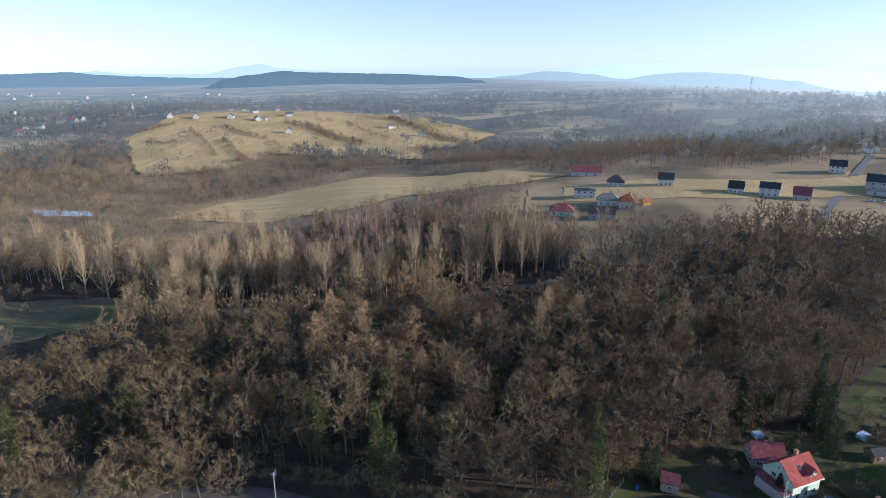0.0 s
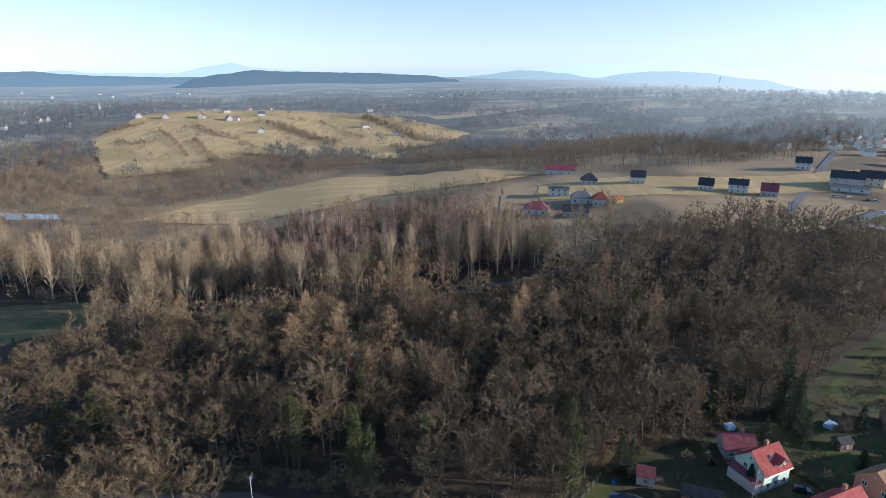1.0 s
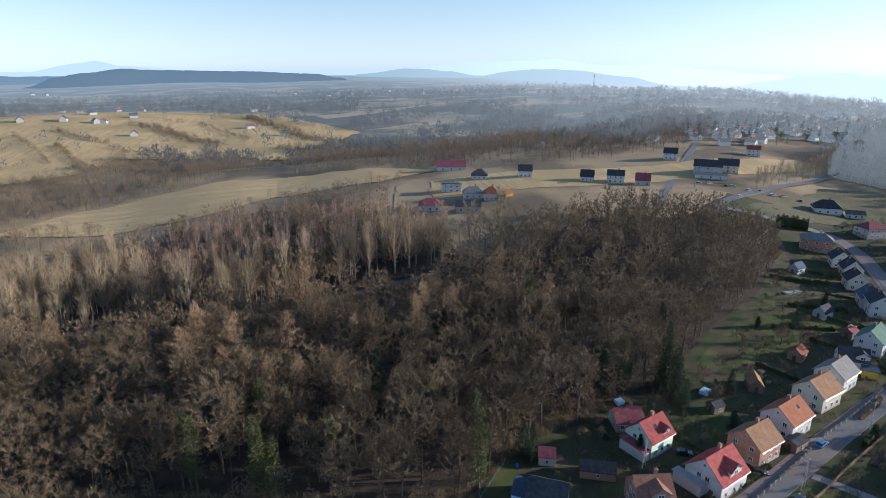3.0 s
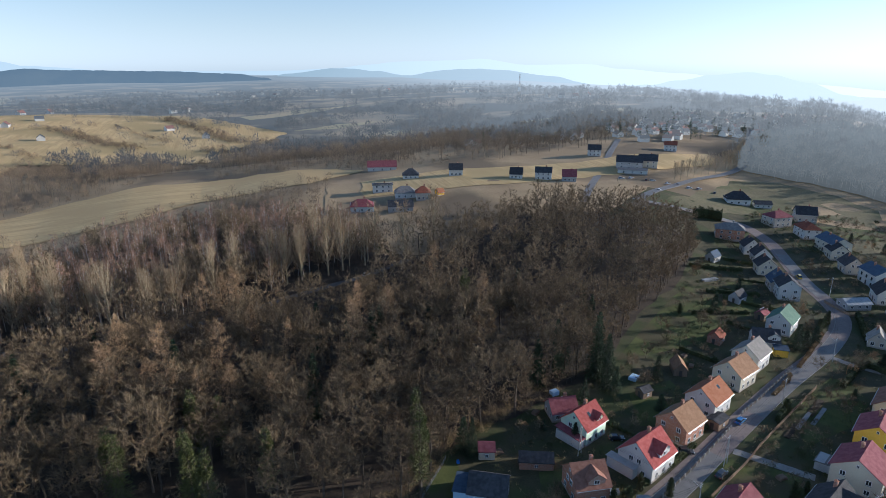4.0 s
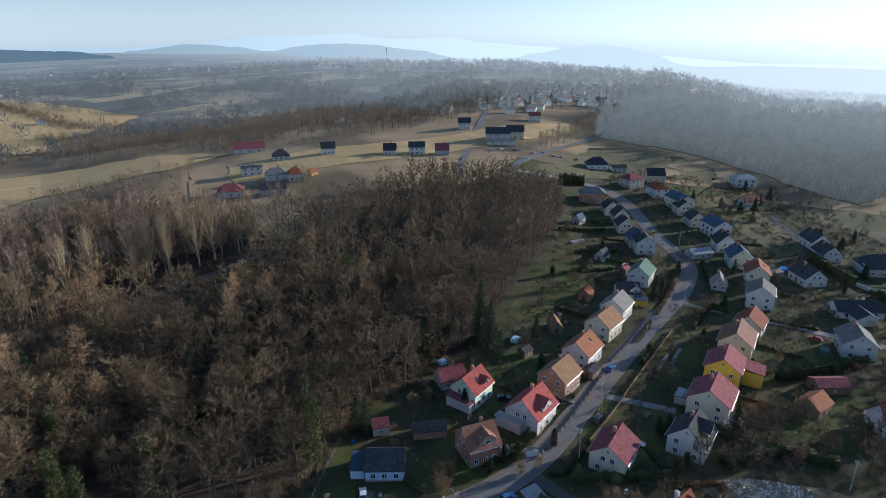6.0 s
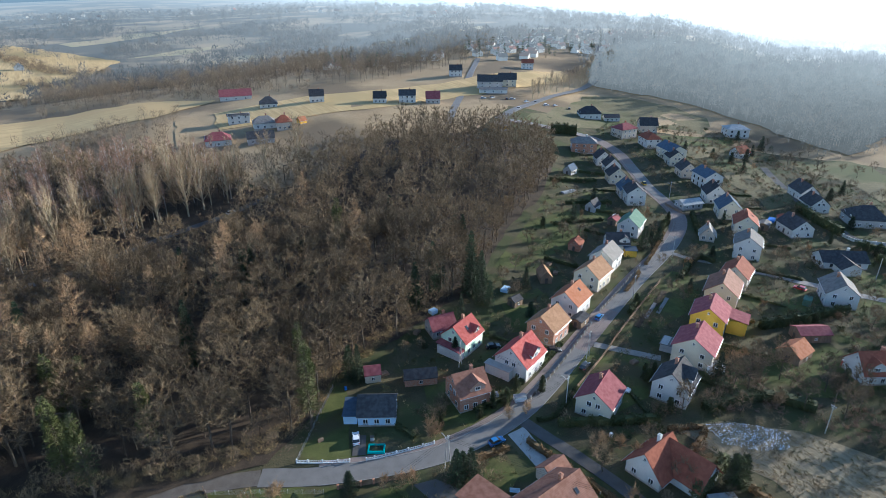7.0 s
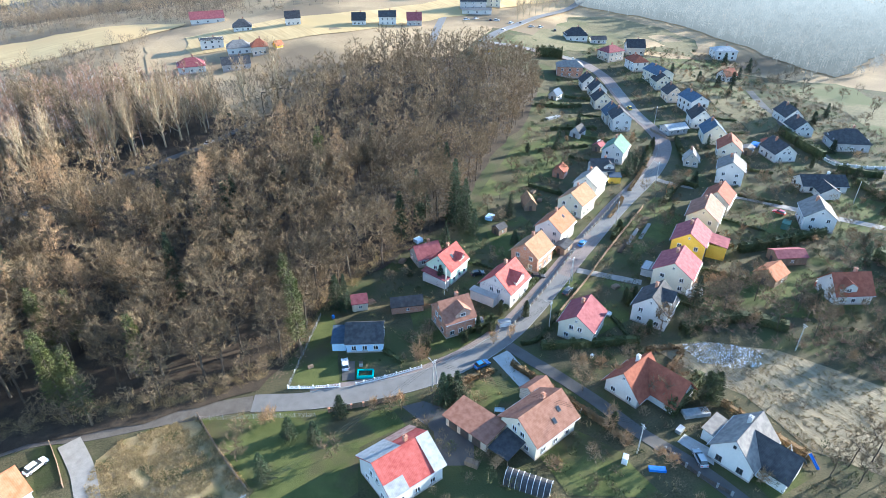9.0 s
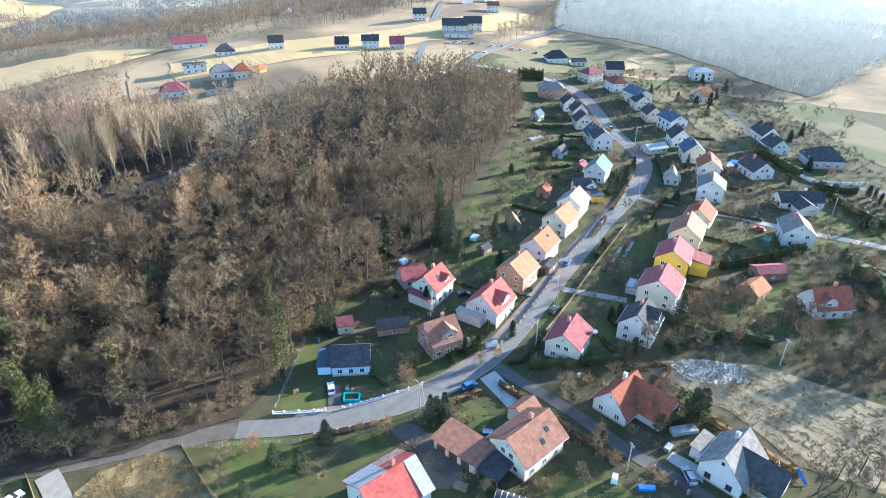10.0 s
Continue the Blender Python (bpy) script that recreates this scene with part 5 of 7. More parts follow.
# street front, open side
house(98.8, 85.0, 25.4, 10.6, 9.4, 5.0, 8.2, "cream", "r_maroon", "cream house with glossy maroon roof")
h = house(119.3, 78.4, 21.2, 9.6, 9.6, 5.2, 9.2, "white", "r_dark", "white house with slate roof and cross gable", dormer=(-1, 1.6, 5.0, 3.7))
h = house(138.6, 86.3, 24.0, 11.4, 11.4, 5.6, 9.2, "cream", "r_maroon", "cream house with wide plum-coloured roof")
annex(h, -2.0, 5.9, 3.0, 9.4, 2.6, "grey", "r_grey", -0.4)
h = house(156.6, 94.8, 26.9, 11.4, 10.4, 5.8, 9.2, "yellow", "r_maroon", "bright yellow house with dusty red roof")
annex(h, -1.0, -10.8, 5.4, -5.3, 4.6, "yellow", "r_maroon", 0.9, "wing", "lower yellow wing")
house(175.6, 103.2, 26.6, 13.0, 10.6, 5.4, 9.2, "cream", "r_brown", "cream house with wide brown roof")
house(190.9, 108.3, 21.7, 11.0, 9.4, 5.0, 8.6, "beige", "r_rust", "beige house with rust-red roof")
house(216.7, 120.6, 31.1, 11.0, 10.0, 6.2, 9.4, "white", "r_grey", "white house with grey metal roof")
house(236.9, 134.8, 36, 11.4, 9.6, 5.6, 9.2, "cream", "r_rust", "cream house with brown-red roof and loggia", skylights=[(-1, 1, 0.5)])
house(248.6, 151.0, 46, 12.0, 9.8, 5.2, 9.2, "cream", "r_blue", "cream house with steep blue roof")
house(260.7, 166.8, 50, 11.0, 9.6, 5.0, 9.2, "white", "r_dark", "white gabled house with dark roof")
house(277.3, 182.8, 65, 14.0, 10.0, 6.6, 9.4, "white", "r_blue", "large white house with blue roof", dark=True)
house(281.3, 199.0, 58, 10.2, 8.6, 4.6, 8.2, "beige", "r_dark", "small beige house with dark roof")
house(292.2, 215.2, 58, 9.5, 8.6, 5.0, 8.2, "cream", "r_dark", "tan house with dark roof")
house(298.7, 222.8, 69, 16.0, 11.0, 6.4, 9.2, "cream", "r_blue", "large pale house with slate-blue roof")
house(306.5, 245.5, 66, 13.0, 9.6, 5.6, 8.8, "white", "r_rust", "white house with red hipped roof", hip=True)
house(308, 268, -4, 13.0, 11.0, 6.0, 9.0, "beige", "r_maroon", "beige house with dusty red hipped roof", hip=True)
house(333, 270, -37, 12.0, 10.0, 5.0, 9.0, "beige", "r_dark", "beige house with dark roof by the pasture")
house(318, 310, -30, 15.0, 11.0, 4.0, 8.5, "white", "r_dark", "white house with dark hipped roof in the pasture", hip=True)
house(331, 301, -30, 11.0, 7.0, 3.0, 4.6, "white", "r_dark", "long white garage with dark roof", storeys=1, chimney=None)
h = house(217.5, 139.0, 36, 7.0, 6.0, 2.8, 6.2, "beige", "r_pale", "steep-roofed small house among trees", storeys=1)
house(241.5, 166.5, -16, 11.0, 7.0, 2.8, 4.2, "grey", "r_zinc", "low workshop with pale blue sheet roof", storeys=1, chimney=None)
# near, south of the street
n1 = house(93.4, 63.0, 7.6, 10.0, 8.8, 3.2, 7.8, "white", "r_rust", "white house with large rust-red L-shaped roof", chimney="white", over=0.9, storeys=1)
n1b = part("wing", Buf().prism([(-4.0, -0.6), (4.0, -0.6), (4.0, 3.1), (0, 7.5), (-4.0, 3.1)], -1.0, 6.6), M["white"], n1, m=pose(3.6, -4.0, 0, 0, 0, -91))
sl = 4.4 / 4.0
part("wing_roof", Buf().prism([(-4.7, 3.1 - 0.7 * sl + .02), (-4.7, 3.32 - 0.7 * sl), (0, 7.72), (4.7, 3.32 - 0.7 * sl), (4.7, 3.1 - 0.7 * sl + .02), (0, 7.53)], -3.6, 7.3), M["r_rust"], n1b)
n2 = house(96.9, 37.7, 7.8, 11.4, 9.0, 3.8, 8.2, "white", "r_grey", "white modern house with grey metal roof", chimney="grey", storeys=1, dark=True)
n2b = part("wing", Buf().prism([(-3.6, -0.6), (3.6, -0.6), (3.6, 3.4), (0, 7.4), (-3.6, 3.4)], -1.0, 6.5), M["white"], n2, m=pose(0.6, -3.4, 0, 0, 0, -91))
part("wing_roof", Buf().prism([(-4.1, 2.86), (-4.1, 3.06), (0, 7.6), (4.1, 3.06), (4.1, 2.86), (0, 7.42)], -3.0, 7.0), M["r_dark"], n2b)
annex(n2, -2.0, 4.3, 4.0, 7.6, 2.5, "white", "r_grey", 0.5, "carport", "carport with ribbed grey-brown sheet roof")
n3 = house(66.5, 65.7, 5.9, 12.6, 10.4, 4.8, 8.2, "cream", "r_brown", "cream house with pinkish brown tiled roof", skylights=[(-1, 0.5, 0.75), (-1, 3.0, 0.5)], over=0.8)
shed(73.0, 73.5, 6, 6.0, 5.0, 2.8, 4.6, "beige", "r_brown", "small annex with pink-brown roof", "garage")
n4 = empty("outbuilding", 55.5, 73.5, -76, "long outbuilding with flat brown sheet roof", "outbuilding")
part("wall", Buf().box(-5.5, -3.0, -0.3, 5.5, 3.0, 2.9), M["beige"], n4)
part("roof", Buf().prism([(-3.6, 2.95), (3.6, 3.5), (3.6, 3.66), (-3.6, 3.11)], -6.1, 6.1), M["r_brown"], n4)
for k in range(3):
    link("door", DOOR_ME, n4, m=pose(-3.4 + 3.2 * k, -3.03, 0, 0, 0, 0) @ Matrix.Diagonal((2.2, 1, 1.15, 1)))
can = part("canopy", Buf().prism([(-3.6, 2.5), (3.4, 2.9), (3.4, 3.02), (-3.6, 2.62)], 6.3, 11.5), M["r_dark"], n4, "dark flat canopy on posts")
for xx, yy in ((6.6, -3.3), (11.2, -3.3), (6.6, 3.1), (11.2, 3.1)):
    part("post", Buf().box(xx - .08, yy - .08, -0.2, xx + .08, yy + .08, 2.6), M["wood"], can)
n5 = house(36.6, 72.2, 3.3, 12.4, 11.6, 4.6, 8.2, "white", "r_red", "old white farmhouse with patched red and white sheet roof", over=0.6)
a5 = math.degrees(math.atan(3.6 / 5.8))
for sgn, x0, x1, f0, f1, rm in ((1, -6.5, 0.2, 0.0, 0.62, "r_zinc"), (1, 0.2, 6.5, 0.55, 1.0, "r_rustsheet"), (-1, -6.5, -3.6, 0.0, 1.0, "r_zinc"), (-1, 2.2, 6.5, 0.62, 1.0, "r_zinc"), (1, -6.5, 0.2, 0.62, 1.0, "r_zinc")):
    run = 6.4 / math.cos(radians(a5))
    part("roof_sheet", Buf().box(x0, f0 * run, 0.03, x1, f1 * run, 0.06), M[rm], n5, "weathered metal roof sheet", m=pose(0, 0, 8.44, 0, 0, 0 if sgn > 0 else 180) @ pose(0, 0, 0, -a5, 0, 0))
house(-29.5, 108.5, 20, 9.0, 8.0, 3.2, 6.6, "white", "r_orange", "white house with bright orange tiled roof", storeys=1)
# east side
house(255.1, 123.1, 62, 12.0, 10.0, 4.0, 7.6, "white", "r_dark", "white house with dark roof and balcony")
q2 = house(238.6, 96.3, -36.7, 17.0, 9.0, 3.0, 5.6, "white", "r_dark", "L-shaped white bungalow with dark roof", storeys=1, chimney="white", dark=True)
q2b = part("wing", Buf().prism([(-3.5, -0.5), (3.5, -0.5), (3.5, 3.0), (0, 5.0), (-3.5, 3.0)], 0, 8.5), M["white"], q2, m=pose(-1, -2, 0, 0, 0, -90))
part("wing_roof", Buf().prism([(-4.1, 2.66), (-4.1, 2.86), (0, 5.2), (4.1, 2.86), (4.1, 2.66), (0, 5.02)], -2, 9.0), M["r_dark"], q2b)
house(207.9, 81.8, 38.7, 11.4, 10.0, 5.2, 8.8, "white", "r_grey", "white house with slate grey roof")
house(305, 147, 55, 13.4, 9.0, 4.2, 8.0, "white", "r_dark", "white house with dark roof and skylights", skylights=[(1, 0, 0.5), (1, 2, 0.5)])
house(291, 134, 55, 11.0, 9.0, 4.0, 7.6, "white", "r_dark", "white house behind tall conifers")
house(292, 112.5, -42, 15.0, 13.0, 4.0, 8.8, "grey", "r_dark", "large dark-roofed house in a walled garden", hip=True)
house(391, 242, -36, 15, 12.0, 6.0, 8.2, "white", "r_zinc", "pale glazed house at the edge of the wood", hip=True, dark=True)
house(348, 210, -10, 9, 8.0, 3.6, 6.8, "white", "r_rust", "small white house with red roof", storeys=1)
s1 = shed(163.0, 71.0, 3, 8.0, 7.0, 2.6, 5.0, "wood", "r_orange", "timber shed with orange tiled roof", "barn")
shed(177, 74.0, -30, 10.0, 6.0, 2.8, 4.0, "wood", "r_maroon", "open field shed with plum roof", "barn")
s3 = house(172.0, 54.5, -31, 11.0, 9.0, 3.6, 8.0, "white", "r_rust", "white house with red roof and cross gable", dormer=(-1, -2.0, 4.6, 3.6), storeys=1)
shed(55.5, 127.0, -20, 4.4, 4.6, 2.6, 4.0, "beige", "r_maroon", "small garden hut with dark red-brown roof")
shed(66.0, 119.0, -24, 9.0, 4.6, 2.4, 4.0, "brick", "r_dark", "old brick barn with weathered dark tiles", "barn")
shed(133.6, 146.0, 62, 7.0, 4.4, 2.4, 4.6, "wood", "r_tan", "narrow garden shed with tan roof")
shed(163, 160.5, 30, 6.0, 5.0, 2.6, 4.6, "brick", "r_rust", "small brick outbuilding with red roof")
shed(123.5, 117.5, 20, 6.0, 4.0, 2.4, 2.9, "wood", "r_dark", "low carport with dark roof", "carport")
shed(113.0, 137.0, 10, 4.0, 3.4, 2.2, 3.2, "wood", "r_dark", "dark timber garden shed by trees")
shed(199, 187, 20, 7.0, 5.0, 2.6, 5.0, "grey", "r_dark", "grey gabled garden outbuilding")
shed(196, 171, 20, 5.0, 4.0, 2.4, 3.6, "wood", "r_maroon", "small red-roofed timber shed")
shed(223, 228, 20, 7.0, 5.0, 2.6, 5.0, "grey", "r_blue", "grey shed with blue roof")
shed(262, 132, 40, 6.0, 4.5, 2.5, 3.6, "brick", "r_rust", "small brick shed in a garden")
shed(249, 133, 20, 6.0, 4.5, 2.5, 3.2, "wood", "r_grey", "flat-roofed grey garden shed")
# upper hamlet and farm
G2 = "houses of the upper hamlet"
house(72, 359, -12, 14.4, 11.7, 3.8, 7.4, "white", "r_maroon", "white house with red hipped roof", G2, hip=True)
house(93, 346, -14, 15.3, 8.1, 3.6, 6.7, "grey", "r_dark", "grey barn-like house with dark roof", G2)
house(93, 391, -12, 13.5, 8.1, 5.6, 6.2, "white", "r_dark", "white and timber flat-roofed modern house", G2, hip=True)
house(103, 371, -14, 13.5, 9.9, 3.8, 7.4, "white", "r_grey", "white house with grey hipped roof", G2, hip=True)
house(112, 361, -14, 9.0, 9.0, 4.9, 8.5, "beige", "r_rust", "ochre house with red roof", G2, hip=True)
house(124, 363, 10, 4.5, 4.5, 2.3, 4.1, "yellow", "r_orange", "small orange garden house by a hedge", G2, windows=False, chimney=None)
house(121, 419, -16, 11.7, 10.8, 3.1, 7.2, "white", "r_dark", "white bungalow with dark hipped roof", G2, hip=True, storeys=1)
house(112, 470, -12, 23.4, 9.9, 3.6, 7.6, "white", "r_maroon", "long barn with red roof and white gable", G2)
house(152, 408, -18, 9.9, 8.1, 4.9, 8.5, "white", "r_dark", "white house with dark steep roof", G2)
house(189, 384, -30, 9.0, 8.1, 3.8, 7.7, "white", "r_dark", "white house with dark gabled roof", G2)
house(207, 377, -30, 11.7, 9.0, 5.6, 8.6, "white", "r_dark", "tall white house with dark roof", G2)
house(222, 367, -30, 9.9, 8.1, 4.0, 8.1, "grey", "r_maroon", "grey house with dark red roof", G2)
house(287, 388, -36, 19.8, 9.0, 5.8, 9.9, "grey", "r_dark", "large farm building with dark roof", G2)
house(304, 388, -36, 14.4, 9.0, 5.8, 9.9, "cream", "r_dark", "farmhouse with dark roof and white gables", G2)
house(280, 374, -36, 21.6, 6.3, 3.1, 4.1, "white", "r_grey", "long low white workshop by the yard", G2, storeys=1, chimney=None)
house(288, 438, -32, 10.8, 9.0, 5.4, 9.0, "white", "r_dark", "white house by the straight road", G2)
house(371, 444, -38, 10.8, 9.0, 5.8, 8.5, "white", "r_rust", "pink-white house at the wood's edge", G2)
house(230, 298, -20, 9.9, 7.2, 2.7, 4.5, "yellow", "r_pale", "low house with pale yellow roof", G2, storeys=1)

HEDGEROWS = []
# hedgerows and brush on the hill
HEDGEROWS.append(([(-247, 986), (-222, 976), (-182, 907), (-147, 850), (-110, 812)], 16))
HEDGEROWS.append(([(-112, 772), (-94, 748), (-78, 719)], 6))
HEDGEROWS.append(([(-331, 926), (-286, 862), (-240, 814)], 5))
HEDGEROWS.append(([(-221, 785), (-200, 759)], 6))
HEDGEROWS.append(([(-188, 755), (-168, 760)], 14))
HEDGEROWS.append(([(-178, 831), (-171, 834)], 5))
HEDGEROWS.append(([(-96, 1107), (-61, 1032), (-29, 952), (6, 847), (53, 835)], 14))
HEDGEROWS.append(([(-24, 787), (-2, 755), (36, 796)], 16))
HEDGEROWS.append(([(-218, 1045), (-185, 1023)], 3))
HEDGEROWS.append(([(-160, 1018), (-105, 911), (-75, 851)], 3))
HEDGEROWS.append(([(-288, 796), (-247, 718), (-218, 666)], 4))
HEDGEROWS.append(([(-474, 866), (-435, 867), (-422, 933)], 14))
HEDGEROWS.append(([(-377, 777), (-350, 766), (-337, 779)], 10))
HEDGEROWS.append(([(-230, 666), (-193, 670), (-148, 700), (-95, 697)], 14))
HEDGEROWS.append(([(-368, 885), (-298, 763), (-264, 699)], 2))
brush = [arrays(puff_tree(300 + k, 5.0 + k, 3.0, 80, 0.11, 0.05, 1.6, 0)) for k in range(3)]
rows_of_brush = []
rb = random.Random(17)
for pts, wide in HEDGEROWS:
    line = smooth_line(pts, 4.0)
    for p in line:
        for _ in range(1 + wide // 4):
            rows_of_brush.append((p[0] + rb.gauss(0, wide * 0.45), p[1] + rb.gauss(0, wide * 0.6), rb.uniform(0.6, 1.25)))
stuff_trees("hedgerow_brush", rows_of_brush, brush, M["brush"], "dark leafless brush in hedgerows on the hill")

TOWN = [(-925, 1267), (-595, 805), (-535, 795), (-497, 807), (-482, 865), (-502, 989), (-460, 1089), (-594, 1410), (-868, 1661), (-871, 1480)]
RIDGE_VILLAGE = [(366, 539), (476, 701), (556, 701), (706, 530), (612, 474), (488, 504), (424, 488), (376, 483)]
COTTAGES = [(265, 704), (384, 717), (371, 579), (337, 531), (216, 545)]
HILL_HOUSES = [(-468, 1347), (-426, 1318), (-339, 1103), (-332, 1218), (-304, 1279), (-350, 1009), (-303, 997), (-293, 1000), (-269, 1070), (-225, 885), (-84, 978), (-450, 1008), (-405, 1002), (-32, 889)]
# town and villages in the distance, haze painted on walls and roofs as emission
samples = []
for k, (wl, rf) in enumerate((("hazed_wall", "far_roof"), ("hazed_wall", "hazed_slate"), ("hazed_wall", "hazed_slate"), ("hazed_wall", "far_roof"), ("hazed_wall", "far_roof"), ("hazed_wall", "hazed_slate"))):
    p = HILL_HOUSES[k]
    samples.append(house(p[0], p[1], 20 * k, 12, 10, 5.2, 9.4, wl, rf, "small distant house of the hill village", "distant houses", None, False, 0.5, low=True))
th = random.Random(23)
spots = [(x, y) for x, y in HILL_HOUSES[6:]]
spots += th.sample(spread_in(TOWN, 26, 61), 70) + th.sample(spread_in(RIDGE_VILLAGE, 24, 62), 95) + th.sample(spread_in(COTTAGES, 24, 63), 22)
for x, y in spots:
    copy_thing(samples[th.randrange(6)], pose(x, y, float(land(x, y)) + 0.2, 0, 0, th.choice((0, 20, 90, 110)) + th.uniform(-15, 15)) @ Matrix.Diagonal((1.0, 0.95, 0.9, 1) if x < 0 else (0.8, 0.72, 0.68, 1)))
far_spruce = [arrays(conifer(320 + k, 13 + 2 * k, 3.4, 9, 5, 3, -0.1, 0.05, 0.5, low=True)) for k in range(2)]
among = [(x, y, th.uniform(0.5, 1.0)) for x, y in spread_in(TOWN, 13, 64) + spread_in(RIDGE_VILLAGE, 11, 65) + spread_in(COTTAGES, 12, 66)]
stuff_trees("village_conifers", among[::3], far_spruce, M["needle"], "dark conifers among distant houses")
stuff_trees("village_trees", among[1::3] + among[2::3], tiny, M["hazed_wood"], "bare trees among distant houses", M["hazed_wood"])
church = empty("church", -626, 1261, 20, "white village church with slender spire", "church")
part("nave", Buf().prism([(-4, -1), (4, -1), (4, 6), (0, 10), (-4, 6)], -8, 8), M["white"], church)
part("roof", Buf().prism([(-4.5, 5.6), (-4.5, 6.0), (0, 10.5), (4.5, 6.0), (4.5, 5.6), (0, 10.1)], -8.4, 8.4), M["r_rust"], church)
part("tower", Buf().box(-11.5, -2, -1, -7.9, 2, 15), M["white"], church)
part("spire", Buf().box(-11.5, -2, 15, -7.9, 2, 26, 1.7), M["r_zinc"], church)


# single trees that stand out of the wood
for x, y in [(-50.7, 243.7), (-36.9, 242.1), (24.0, 265.0), (36.2, 266.4), (54.4, 270.7), (74.0, 273.1), (-126.0, 249.8), (-69.0, 248.4), (-87.3, 257.7), (-13.3, 258.5), (-4.2, 263.5), (10.6, 266.2), (93.0, 282.5), (60.1, 272.2), (-139.3, 255.9), (-115.6, 249.4), (-154.6, 259.9), (-169.6, 267.6), (-185.2, 275.2), (-100.7, 251.1)]:
    tree("poplar", x, y, 1.02, "trees of the wood")
for x, y in [(-83.9, 199.3), (-38.6, 192.5), (-27.9, 168.0), (-21.3, 163.8), (-7.1, 155.7), (3.5, 150.4), (10.4, 178.4), (-9.0, 222.8), (35.8, 193.2), (45.5, 192.2), (-9.8, 174.8), (-15.5, 218.8), (-4.4, 217.8), (73.2, 223.5), (-14.6, 155.8), (31.7, 185.1), (-25.4, 175.2), (0.1, 197.3), (-39.3, 172.0), (76.7, 180.8)]:
    tree("larch", x, y, 1.12, "trees of the wood")
for x, y in [(-82.9, 139.8), (-31.4, 132.8), (-15.3, 146.1), (-16.4, 128.2), (37.0, 129.3), (-91.7, 138.6), (76.6, 196.8), (-79.5, 139.7)]:
    tree("pine", x, y, 1.1, "trees of the wood")
for x, y in [(-65.9, 189.7), (42.0, 188.4), (108.5, 150.3), (-129.6, 181.3), (59.5, 188.5), (15.5, 160.5), (93.9, 158.1), (103.7, 207.4), (-92.5, 180.9)]:
    tree("spruce", x, y, 0.95, "trees of the wood")
for x, y in [(119.4, 177.7), (14.3, 159.0)]:
    tree("spruce", x, y, 0.8, "trees of the wood")
for x, y in [(-16.4, 146.4), (-12.4, 120.7), (-16.2, 126.0), (34.1, 116.9), (-82.0, 137.5), (-16.7, 148.6), (-33.6, 136.2), (-107.4, 130.0), (-16.8, 127.7), (35.1, 119.1)]:
    tree("pine", x, y, 1.08, "trees of the wood")
for x, y in [(38.3, 186.0), (-63.3, 184.4), (40.0, 188.8), (105.1, 151.6), (104.0, 149.4)]:
    tree("spruce", x, y, 1.0, "trees of the wood")
for x, y in [(50.2, 130.2)]:
    tree("garden_spruce", x, y, 1.15, "trees of the wood")
# far fields and distant farms, haze painted into their materials
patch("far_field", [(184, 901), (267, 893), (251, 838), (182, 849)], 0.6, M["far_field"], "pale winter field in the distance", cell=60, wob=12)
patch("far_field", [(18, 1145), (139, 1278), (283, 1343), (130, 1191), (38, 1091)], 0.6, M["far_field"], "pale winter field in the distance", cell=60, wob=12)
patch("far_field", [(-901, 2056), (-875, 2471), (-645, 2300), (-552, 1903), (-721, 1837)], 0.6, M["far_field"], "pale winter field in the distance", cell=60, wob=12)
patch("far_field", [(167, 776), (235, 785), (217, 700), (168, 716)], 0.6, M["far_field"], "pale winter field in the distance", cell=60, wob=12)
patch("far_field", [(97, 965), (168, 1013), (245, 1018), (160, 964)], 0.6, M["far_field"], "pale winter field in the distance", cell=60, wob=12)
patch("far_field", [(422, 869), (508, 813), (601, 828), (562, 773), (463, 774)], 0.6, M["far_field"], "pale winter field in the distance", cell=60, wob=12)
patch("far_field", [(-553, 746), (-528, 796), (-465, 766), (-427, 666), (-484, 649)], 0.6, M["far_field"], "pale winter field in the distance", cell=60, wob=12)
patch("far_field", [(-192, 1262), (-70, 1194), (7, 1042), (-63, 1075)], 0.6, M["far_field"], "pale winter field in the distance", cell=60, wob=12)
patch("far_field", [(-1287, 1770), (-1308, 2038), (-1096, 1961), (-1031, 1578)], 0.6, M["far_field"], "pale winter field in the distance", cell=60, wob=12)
FAR_FARMS = [(-26, 2082), (11, 1859), (47, 1923), (67, 1730), (103, 1974), (94, 1525), (123, 1692), (164, 1833), (46, 1552), (215, 2001), (282, 2084), (323, 1983), (357, 1871), (-96, 1240), (-74, 1257), (537, 1586), (613, 1675), (581, 1473), (600, 1419), (497, 1756), (480, 1882), (-1589, 2253), (-1434, 2144), (-1455, 2340), (-1214, 2105), (-1379, 1977), (-1189, 2370), (-1085, 2242), (-941, 2467), (-871, 2398), (647, 1169), (664, 1142), (666, 1092), (696, 1092), (697, 1047)]
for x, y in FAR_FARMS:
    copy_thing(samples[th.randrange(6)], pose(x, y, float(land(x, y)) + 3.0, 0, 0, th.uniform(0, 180)))


